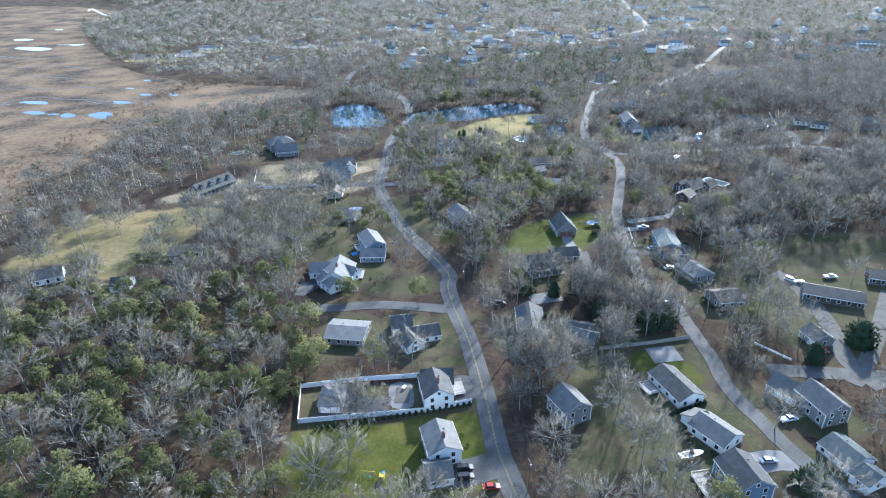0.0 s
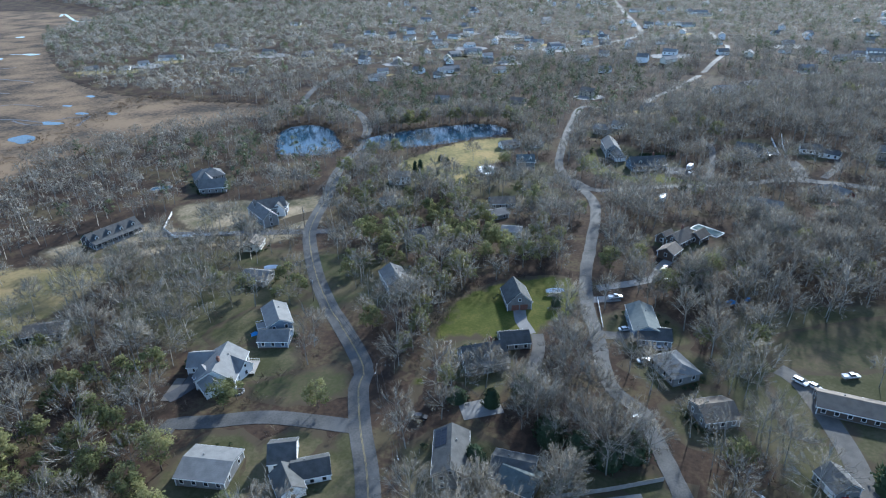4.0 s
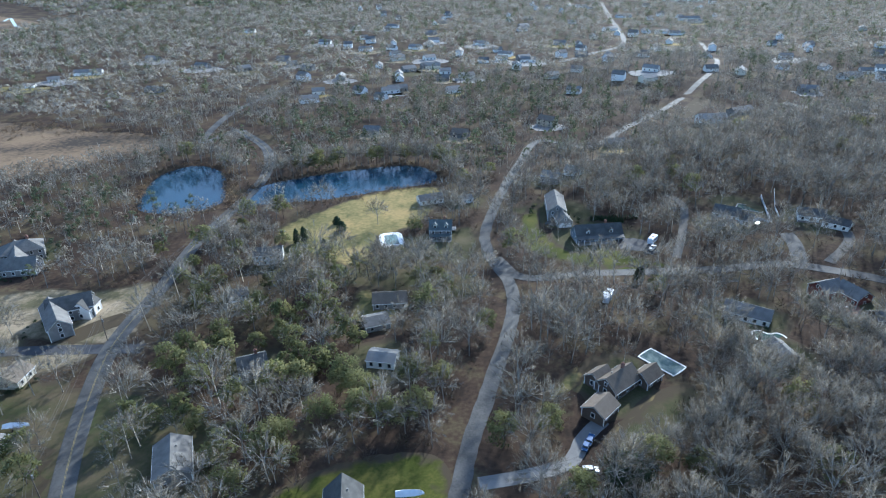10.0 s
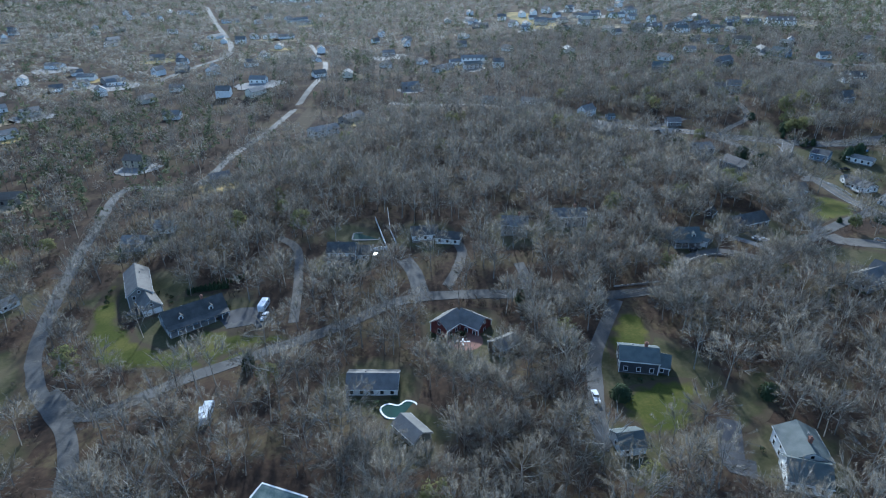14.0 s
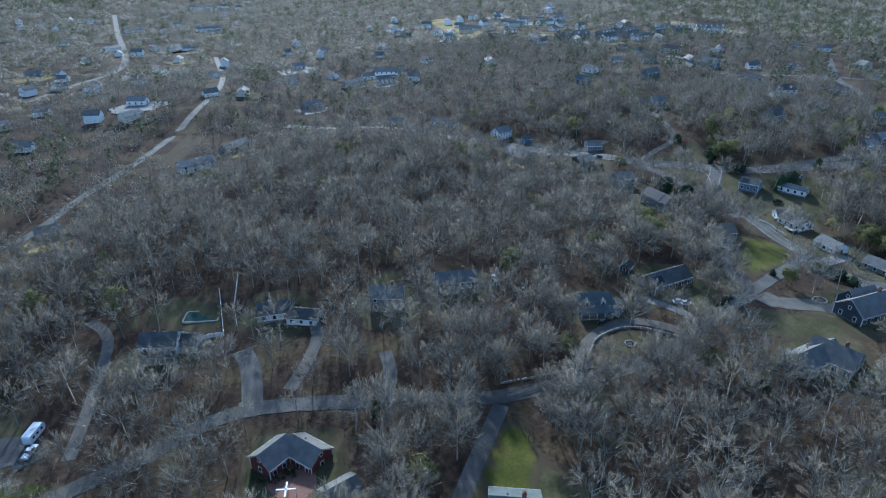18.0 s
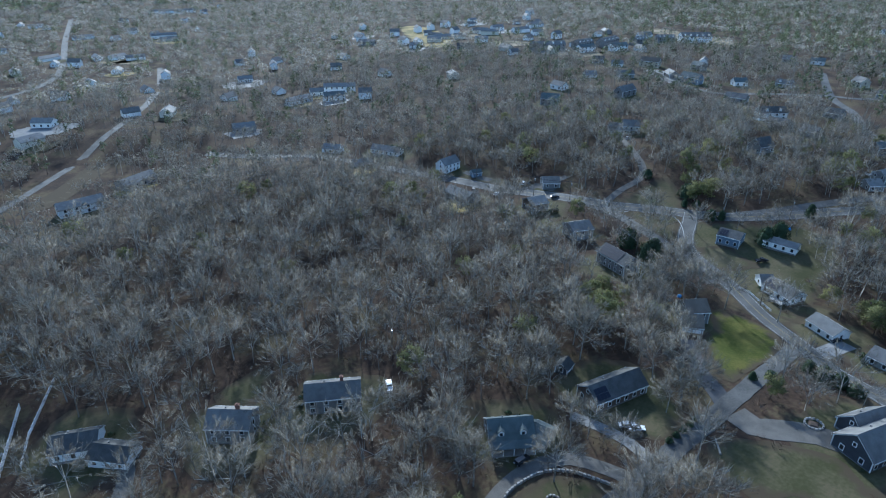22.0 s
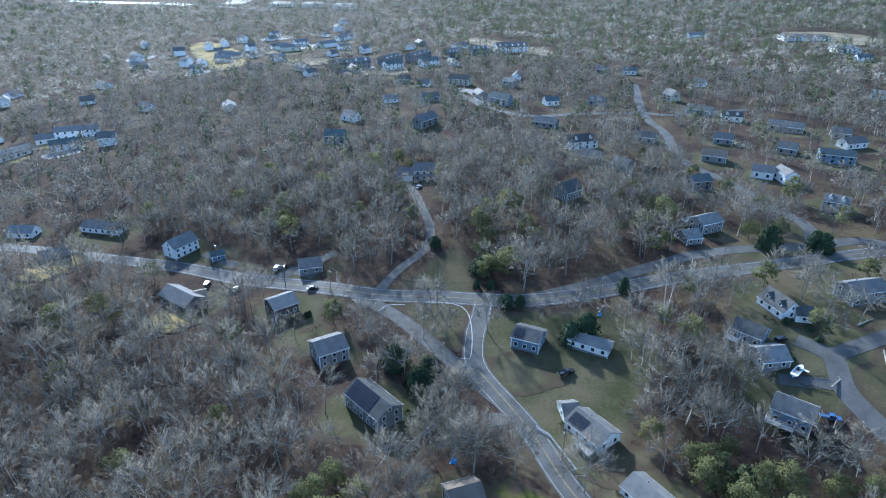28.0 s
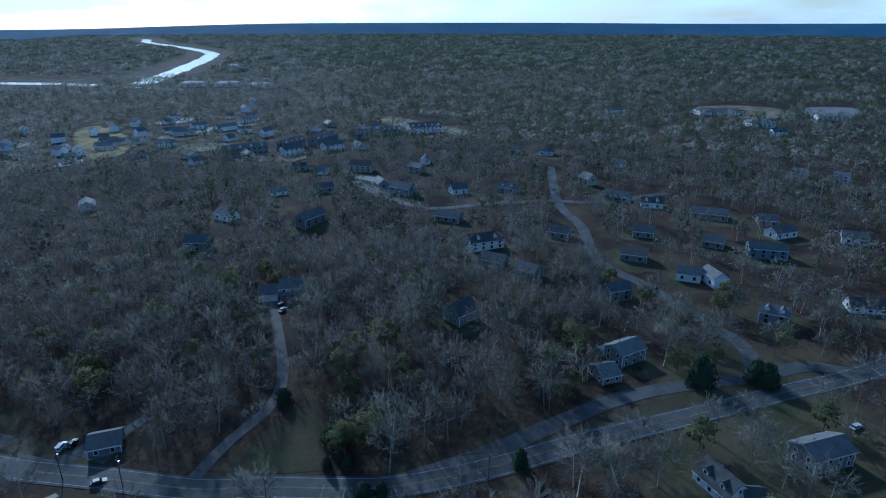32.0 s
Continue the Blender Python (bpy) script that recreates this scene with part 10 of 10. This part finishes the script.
FAR_BARE = [puff(200 + i, 12, 5.8, 32, 2.6, 0.6) for i in range(5)]
FAR_PINE = [far_tree(220 + i, 12, 3.8, 22, 2.8, 0.6) for i in range(5)]
x, y = spread(-900, 2100, -200, 2100, 10.0, rs)
d = away(x, y, SPINE)
ang = np.degrees(np.arctan2(x - 150, y - 150))
ok = (d >= 480) & (d < 1250) & (ang > -38) & (ang < 100) & is_free(x, y) & (rs.uniform(size=len(x)) < 0.85)
x, y = x[ok], y[ok]
pine = rs.uniform(size=len(x)) < pine_share(x, y)
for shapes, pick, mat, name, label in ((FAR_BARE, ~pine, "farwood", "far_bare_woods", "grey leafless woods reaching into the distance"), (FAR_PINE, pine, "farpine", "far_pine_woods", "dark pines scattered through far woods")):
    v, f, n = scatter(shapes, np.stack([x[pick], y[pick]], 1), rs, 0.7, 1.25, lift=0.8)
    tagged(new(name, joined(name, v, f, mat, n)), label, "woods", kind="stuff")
# the same woods go on behind and below the way
x, y = spread(-420, 900, -160, 300, 12.5, rs)
d = away(x, y, SPINE)
seen = (d < 215) & ((y > 95) & ~((x > 190) & (y < 212 - (x - 190) * 0.05)) | (d < 60)) | (d >= 215) & ((x < 0) | (x > 560) | (y > 250)) & (y > -40 + 190 * (x < 560)) & (x > -420)
ok = ~seen & is_free(x, y) & (rs.uniform(size=len(x)) < 0.8)
v, f, n = scatter(FAR_BARE, np.stack([x[ok], y[ok]], 1), rs, 0.7, 1.25)
tagged(new("far_bare_woods", joined("far_bare_woods", v, f, "farwood", n)), "grey leafless woods behind the first house lots", "woods", kind="stuff")
FAR2_B = [puff(240 + i, 13, 13, 12, 8.5, 0.65) for i in range(5)]
x, y = spread(-1700, 5300, -800, 4700, 23, rs)
r = np.hypot(x - 400, y - 290)
ang = np.degrees(np.arctan2(x - 400, y - 290))
ok = (away(x, y, SPINE) >= 1250) & (r < np.where(ang > 15, 4500, 3000)) & (ang > -40) & (ang < 102) & is_free(x, y)
# leave the river open
for line, half, closed in CLEAR:
    if not closed and half > 6:
        ok &= away(x, y, line) > half + (55 if half > 12 else 15)
x, y = x[ok], y[ok]
thin = rs.uniform(size=len(x)) < np.clip(1.6 - r[ok] / 4500, 0.5, 1)
x, y = x[thin], y[thin]
pine = rs.uniform(size=len(x)) < np.where(np.degrees(np.arctan2(x - 400, y - 290)) > 50, 0.6, 0.35)
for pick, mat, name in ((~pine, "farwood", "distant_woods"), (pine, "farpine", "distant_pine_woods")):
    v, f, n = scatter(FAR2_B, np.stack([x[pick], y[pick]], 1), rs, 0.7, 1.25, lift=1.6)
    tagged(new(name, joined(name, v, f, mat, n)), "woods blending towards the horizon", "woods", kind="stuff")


# ---- trees that stand alone, hedges and brush ----
single_trees(BARE, [(-13.3, 136.9), (-18.7, 138.6), (-18.3, 121.5), (-25.9, 114.2), (-143.9, 288.7), (-135.3, 291.3), (-174.9, 291.5), (-111.9, 269.7), (-98.6, 290), (-105.6, 288.5), (-135.9, 275), (-148, 264.1), (-174.7, 272.4), (-86.1, 293.7), (73.2, 426.4), (58.8, 397.9), (109.6, 427.1), (76.5, 376.7), (91.1, 375.7), (56.8, 383.8), (-61, 320.3), (-82, 327), (-42.2, 318.6), (-60.4, 342.5), (-53.8, 343.9), (-62.6, 337), (243.1, 248.3), (268.6, 326.5), (259.3, 354.9), (298.4, 252.6), (351.6, 312.4), (330.2, 304.9), (466.5, 310.6), (497.5, 374.4), (506.2, 387.3), (534.5, 366.9), (493, 380.4), (508.3, 365.2), (63.5, 160.3), (34.9, 150.4), (60.9, 203.1), (98.7, 125.1), (57.9, 122.2), (61.1, 189.9), (361, 286.8)], "bare_tree", "bark", "twig", "leafless grey broadleaf tree standing alone on open ground", "single trees on lawns", rs, 0.8, 1.25)
fx1, fy1 = spread(-180, -88, 230, 312, 13, rs)
corner = [(v.co.x, v.co.y) for v in FIELD.data.vertices]
some = np.array([min(math.hypot(a - p, b - q) for p, q in corner) < 4 for a, b in zip(fx1, fy1)]) & (rs.uniform(size=len(fx1)) < 0.5)
single_trees(BARE, np.stack([fx1[some], fy1[some]], 1), "bare_tree", "bark", "twig", "leafless grey tree standing in dry golden grass", "trees in the field", rs, 0.6, 1.0)
CEDAR = [cedar_tree(300 + i, 1.0, 1.0, 420, 0.11) for i in range(4)]
CEDAR = [(joined("trunk", *t, "pinebark"), joined("crown", *rounded(c)[:2], "cedar", rounded(c)[2])) for t, c in CEDAR]


def evergreen(x, y, tall, wide, name="evergreen_tree", label="dense dark green conifer with branches to the ground", group="dark evergreens"):
    k = int(abs(x * 3 + y * 7)) % 4
    root = thing(name, x, y, land(x, y), (x * 37 + y * 11) % 360, label, "tree" if tall > 3 else "shrub", group)
    root.scale = (wide, wide, tall)
    part("trunk", CEDAR[k][0], root)
    part("crown", CEDAR[k][1], root)



evergreen(570, 248, 3.4, 2.6)
evergreen(560, 285.2, 2, 1.7)
evergreen(559.8, 278.5, 2, 1.6)
evergreen(555.4, 275.2, 1.7, 1.4)
evergreen(442.4, 291.3, 3.6, 2.6)
evergreen(441.2, 286.8, 4.4, 3.2)
evergreen(441.6, 282.6, 4.2, 3)
evergreen(440.3, 278, 3.6, 2.8)
evergreen(424, 299.8, 2.6, 1.5)
evergreen(36.7, 409.7, 7, 1.8)
evergreen(39.9, 410.7, 7.5, 1.9)
evergreen(49.8, 403.9, 4.5, 1.3)
evergreen(56.3, 421.1, 5, 2.6)
evergreen(178.4, 359.7, 5.5, 1.9)
evergreen(53.3, 429.1, 4, 2.4)
evergreen(177.4, 359.8, 5, 2)
evergreen(96.4, 104.8, 7, 5)
evergreen(146.3, 159.4, 9, 5.5)
evergreen(126.8, 152.5, 7, 3.5)
evergreen(46.3, 176.8, 8, 3.6)
evergreen(63.4, 202.4, 8, 4)
evergreen(54, 200.4, 6, 3)
evergreen(536.7, 387, 7, 4.5)
evergreen(527.5, 382.7, 4, 1.6)
evergreen(530.7, 378.3, 3.5, 2.2)
evergreen(551, 335.9, 6, 2.5)
evergreen(527.1, 363.9, 4.5, 2)
evergreen(524, 367.6, 5, 3)
evergreen(541.9, 412.8, 4.5, 3)
evergreen(476.3, 378.5, 8, 4.8)
evergreen(480.5, 368.4, 6, 4)
evergreen(472.3, 366.2, 8, 4.8)
evergreen(613.7, 301.7, 10, 5)
evergreen(624.5, 284.2, 8, 5)
evergreen(625.1, 286.9, 8, 4)
evergreen(523.1, 336.7, 9, 4.5)
evergreen(517.9, 339.5, 8, 4)
evergreen(489.9, 280.5, 8, 4)
evergreen(428.8, 296.7, 2.5, 2)
evergreen(84.6, 250.5, 5, 2.4)
evergreen(44.2, 204, 3.5, 4)
evergreen(356.2, 270.8, 4.5, 2.2)
evergreen(255.7, 278.4, 4, 3.5)
evergreen(289.2, 254.7, 4.5, 3)
evergreen(267.1, 333.4, 6, 2)
evergreen(140.8, 257.2, 8, 6)
evergreen(138.6, 259, 9, 6)
evergreen(68.1, 184.9, 8, 5)
evergreen(74.4, 178.9, 8, 5)
evergreen(87.8, 177.4, 8, 5)
evergreen(80.8, 175.8, 8, 5)
for i in range(14):
    evergreen(174.8 + 1.59 * i, 416.9 + -0.23 * i, 2.4, 0.8, "hedge_shrub", "clipped dark green arborvitae in a hedge row", "hedge rows")
for i in range(26):
    evergreen(-28.6 + 1.78 * i, 137.5 + 0.22 * i, 1.4, 0.6, "hedge_shrub", "clipped dark green arborvitae in a hedge row", "hedge rows")
for i in range(14):
    evergreen(177 + 0.85 * i, 417 + -0.42 * i, 2.2, 0.8, "hedge_shrub", "clipped dark green arborvitae in a hedge row", "hedge rows")
for i in range(7):
    evergreen(474.5 + 0.93 * i, 423.3 + -0.4 * i, 2.6, 0.9, "hedge_shrub", "clipped dark green arborvitae in a hedge row", "hedge rows")
for i in range(8):
    evergreen(73.1 + 1.59 * i, 132.9 + 0.57 * i, 1.5, 0.8, "hedge_shrub", "clipped dark green arborvitae in a hedge row", "hedge rows")
for i in range(5):
    evergreen(383.3 + 3 * i, 301.5 + -0.12 * i, 1.6, 1.2, "hedge_shrub", "clipped dark green arborvitae in a hedge row", "hedge rows")


# low brush under the trees and along the edges
x, y = spread(-150, 700, 90, 620, 4.4, rs)
keep = (away(x, y, SPINE) < 215) & ~((x > 190) & (y < 210))
x, y = x[keep], y[keep]
ok = is_free(x, y) & (rs.uniform(size=len(x)) < 0.62)
# it creeps over the edges of lawns and yards
for k in LAWNS:
    line = CLEAR[k][0]
    lo, hi = np.min(line, 0), np.max(line, 0)
    box = np.flatnonzero((x > lo[0] - 3) & (x < hi[0] + 3) & (y > lo[1] - 3) & (y < hi[1] + 3) & ~ok)
    if len(box) and np.ptp(np.array(line)[:, 0]) < 600:
        edge = away(x[box], y[box], line, True) < 2.2
        hit = box[edge & (rs.uniform(size=len(box)) < 0.6)]
        for j, half, closed in ((c[0], c[1], c[2]) for c in CLEAR):
            if not closed and len(hit):
                hit = hit[away(x[hit], y[hit], j[::3] + j[-1:]) > half + 0.5]
        ok[hit] = True
for a, b, r in ROOFS:
    ok &= np.hypot(x - a, y - b) > r + 3.5 * (b < 560)
for line in MOWN:
    lo, hi = np.min(line, 0), np.max(line, 0)
    box = np.flatnonzero((x > lo[0]) & (x < hi[0]) & (y > lo[1]) & (y < hi[1]) & ok)
    if len(box):
        ok[box[inside(x[box], y[box], line) & (rs.uniform(size=len(box)) < 0.88)]] = False
BRUSH = [far_tree(400 + i, 2.0, 2.2, 28, 1.2, 0.13) for i in range(5)]
v, f, n = scatter(BRUSH, np.stack([x[ok], y[ok]], 1), rs, 0.6, 1.6)
tagged(new("brush", joined("brush", v, f, "brush", n)), "tangled reddish-brown brush on the wood floor", "shrubs", kind="stuff")
# clipped and wild shrubs at the feet of house walls
sx, sy = [], []
for a, b, r in ROOFS:
    if r > 6 and b < 560:
        n = rs.randint(3, 8)
        q = rs.uniform(0, 2 * math.pi) + np.arange(n) * rs.uniform(0.25, 0.5)
        sx += list(a + np.cos(q) * (r + 0.3))
        sy += list(b + np.sin(q) * (r + 0.3))
spots = np.array([sx, sy]).T
for line, half, closed in CLEAR:
    if not closed:
        spots = spots[away(spots[:, 0], spots[:, 1], line[::2] + line[-1:]) > half]
SHRUB = [far_tree(330 + i, 1.5, 1.1, 60, 0.42, 0.8) for i in range(3)]
v, f, n = scatter(SHRUB, spots, rs, 0.5, 1.3)
tagged(new("garden_shrubs", joined("garden_shrubs", v, f, "cedar", n)), "dark green shrubs planted along house walls", "shrubs", kind="stuff")
# reeds round the ponds and along the marsh
sx, sy = [], []
for outline in PONDS:
    for a, b in smooth(outline, 1.2, True):
        for _ in range(5):
            sx.append(a + rs.normal() * 4.5)
            sy.append(b + rs.normal() * 4.5)
for outline in MARSH:
    for a, b in smooth([q for q in outline if -260 < q[0] and q[1] < 640], 2.5):
        for _ in range(5):
            sx.append(a + rs.normal() * 9)
            sy.append(b + rs.normal() * 9)
spots = np.array([sx, sy]).T
for outline in PONDS:
    keep = ~inside(spots[:, 0], spots[:, 1], outline) | (away(spots[:, 0], spots[:, 1], outline, True) < 1.2)
    spots = spots[keep]
v, f, n = scatter([far_tree(420 + i, 1.3, 1.5, 14, 1.0, 0.2) for i in range(4)], spots, rs, 0.6, 1.3)
tagged(new("reeds", joined("reeds", v, f, "reeds", n)), "dead tan reeds along the water's edge", "reeds", kind="stuff")



def stone_ring(x, y, radius, label):
    """A low ring of field stones round a bed."""
    root = thing("stone_ring", x, y, land(x, y) + 0.1, 0, label, "garden bed")
    n = int(radius * 7)
    me = Geo().box(0, 0, -0.2, 0.75, 0.5, 0.6, taper=0.8).mesh("stone", "stonewall")
    for i in range(n):
        part("stone", me, root, at=pose(radius * math.cos(2 * math.pi * i / n), radius * math.sin(2 * math.pi * i / n), 0, 0, 0, 360 * i / n + 90 + (i * 37) % 20))
    part("planting", Geo().box(0, 0, -0.2, radius * 1.3, radius * 1.3, 0.45, 20, 0.6).mesh("planting", "brush"), root)



stone_ring(347.2, 308.8, 1.6, "ring of pale stones in an oval lawn")
stone_ring(416.6, 280.1, 2.2, "dark planted ring in a gravel court")
stone_ring(-22.7, 215.6, 1.5, "ring of white stones round a tree")


def stone_wall(points, high, label):
    """A dry wall of single stones along a line, two courses high."""
    x0, y0 = points[0]
    z0 = land(x0, y0)
    root = thing("stone_wall", x0, y0, z0, 0, label, "stone wall")
    line = smooth(points, 0.95)
    blocks = [Geo().box(0, 0, 0, 0.95, 0.55, high / 2, taper=0.85).mesh("stone", "stonewall"), Geo().box(0, 0, 0, 0.8, 0.5, high / 2 - 0.04, taper=0.8).mesh("stone", "stonewall")]
    for i, (x, y) in enumerate(line[:-1]):
        turn = math.degrees(math.atan2(line[i + 1][1] - y, line[i + 1][0] - x)) + (i * 37) % 9 - 4
        for c in range(2):
            part("stone", blocks[(i + c) % 2], root, at=pose(x - x0, y - y0, land(x, y) - z0 + c * high / 2 - 0.02 * (c + 1), 0, 0, turn))


def tarp_pile(x, y, yaw, L, W, high, mat, label):
    """A heap of things under a draped sheet."""
    root = thing("covered_pile", x, y, land(x, y), yaw, label, "tarpaulin")
    vs = [(L * (i / 4 - 0.5), W * (j / 4 - 0.5), high * (0.04 if i in (0, 4) or j in (0, 4) else 0.75 + 0.25 * math.sin(i * 2.1 + j * 1.3)) + 0.12) for j in range(5) for i in range(5)]
    fs = [(5 * j + i, 5 * j + i + 1, 5 * j + i + 6, 5 * j + i + 5) for j in range(4) for i in range(4)]
    part("sheet", Geo().poly(vs, fs).mesh("sheet", mat), root)
    for i, j in ((-1, -1), (1, -1), (1, 1), (-1, 1)):
        part("weight", Geo().box(i * L * 0.5, j * W * 0.5, 0, 0.35, 0.25, 0.22, 20, 0.8).mesh("weight", "stone"), root)


def pergola(x, y, yaw, size, label):
    """Crossed white beams on posts."""
    root = thing("pergola", x, y, land(x, y), yaw, label, "pergola")
    for turn in (45, -45):
        part("beam", Geo().box(0, 0, 2.4, size * 1.414, 0.4, 0.2, turn).mesh("beam", "trim"), root)
    for i, j in ((-1, -1), (1, -1), (1, 1), (-1, 1)):
        part("post", Geo().box(i * size / 2, j * size / 2, 0, 0.18, 0.18, 2.5).mesh("post", "trim"), root)


def play_set(x, y, yaw, label):
    """A garden swing frame with a slide."""
    root = thing("play_set", x, y, land(x, y), yaw, label, "play set")
    g = Geo()
    for sx in (-1.8, 1.8):
        for sy in (-1.1, 1.1):
            g.rod((sx, sy, 0), (sx, 0, 2.3), 0.07)
    g.rod((-2, 0, 2.3), (2, 0, 2.3), 0.08)
    part("frame", g.mesh("frame", "yellowplastic"), root)
    for sx in (-0.9, 0.5):
        part("swing", Geo().rod((sx - 0.22, 0, 0.5), (sx - 0.22, 0, 2.25), 0.02, sides=4).rod((sx + 0.22, 0, 0.5), (sx + 0.22, 0, 2.25), 0.02, sides=4).box(sx, 0, 0.45, 0.5, 0.25, 0.06).mesh("swing", "bluetarp"), root)
    part("tower", Geo().box(3.0, 0, 0, 0.12, 1.4, 1.6).box(4.2, 0, 0, 0.12, 1.4, 1.6).box(3.6, 0, 1.3, 1.4, 1.5, 0.12).mesh("tower", "yellowplastic"), root)
    part("slide", Geo().extrude([(0, 0.1), (0.6, 0.12), (2.0, 1.45), (2.0, 1.6), (0.55, 0.25), (0, 0.22)], -0.3, 0.3, lambda u, a, b: (3.6 + u, 2.6 - a, b)).mesh("slide", "bluetarp"), root)


def patio_set(x, y, yaw, label):
    """A garden table with four chairs."""
    root = thing("patio_table", x, y, land(x, y) + 0.1, yaw, label, "garden table")
    part("tabletop", Geo().box(0, 0, 0.7, 1.6, 0.95, 0.05).mesh("tabletop", "trim"), root)
    for i, j in ((-1, -1), (1, -1), (1, 1), (-1, 1)):
        part("leg", Geo().box(i * 0.7, j * 0.38, 0, 0.06, 0.06, 0.7).mesh("leg", "metal"), root)



stone_wall([(334.2, 314.2), (341.6, 317.2), (351.4, 316.1), (357.2, 311.4), (360.9, 303.4), (362.4, 299.4)], 0.8, "pale dry stone wall curving along a driveway")
stone_wall([(302, 320.7), (308, 318.1), (317, 314.4), (325.9, 310.3)], 0.6, "low pale stone wall beside the lane")
tarp_pile(148.2, 245.8, 10, 3.5, 2.5, 1, "bluetarp", "bright blue tarpaulin over a pile among bare trees")
tarp_pile(154.7, 246.8, 30, 2, 1.6, 1, "bluetarp", "small blue tarpaulin beside bare trees")
tarp_pile(-24.1, 247.2, 20, 3, 2.2, 0.8, "bluetarp", "blue tarpaulin on a house deck edge")
tarp_pile(455.5, 341.4, 20, 2.2, 1.4, 0.7, "bluetarp", "small blue tarpaulin behind a house")
tarp_pile(535.7, 337.6, 20, 2.6, 1.3, 0.6, "bluetarp", "upturned pale blue dinghy cover on grass")
tarp_pile(30.5, 396.8, 20, 3.5, 3, 4.5, "tarp", "tall white wrapped shape before a farmhouse")
def fallen_log(x, y, yaw, long, label):
    """A felled trunk with the stubs of two limbs."""
    root = thing("fallen_log", x, y, land(x, y) + 0.02, yaw, label, "log")
    part("trunk", Geo().rod((-long / 2, 0, 0.28), (long / 2, 0, 0.2), 0.3, 0.18, 8).mesh("trunk", "bark"), root)
    for u, w in ((0.15, 1), (0.32, -1)):
        part("stub", Geo().rod((long * u, 0, 0.3), (long * u + 0.7, w * 0.9, 0.6), 0.09, 0.05, 5).mesh("stub", "bark"), root)



fallen_log(556.8, 258.1, 10, 9, "pale felled trunk lying on worn grass")
fallen_log(574.3, 264.9, -25, 8, "pale felled trunk lying on worn grass")
fallen_log(538.7, 338.3, 5, 7, "pale felled trunk lying on worn grass")
fallen_log(540, 267.6, -15, 9, "pale felled trunk lying on worn grass")
fallen_log(390.8, 292.6, 40, 6, "pale felled trunk lying on worn grass")
pergola(236.1, 325.5, 10, 3.2, "white cross-beamed pergola on a brick terrace")
play_set(-13, 118.4, -10, "yellow garden swing set with a blue slide on a lawn")
patio_set(9.3, 125.2, 20, "white garden table on a patio")
patio_set(93.7, 191.1, 5, "white garden table on a patio")
patio_set(238.2, 336.2, 65, "white garden table on a patio")
patio_set(64.8, 150.2, 85, "white garden table on a patio")
patio_set(539.3, 275.8, 75, "white garden table on a patio")
patio_set(35.8, 394.3, 50, "white garden table on a patio")
patio_set(-3.3, 152.8, 62, "white garden table on a patio")
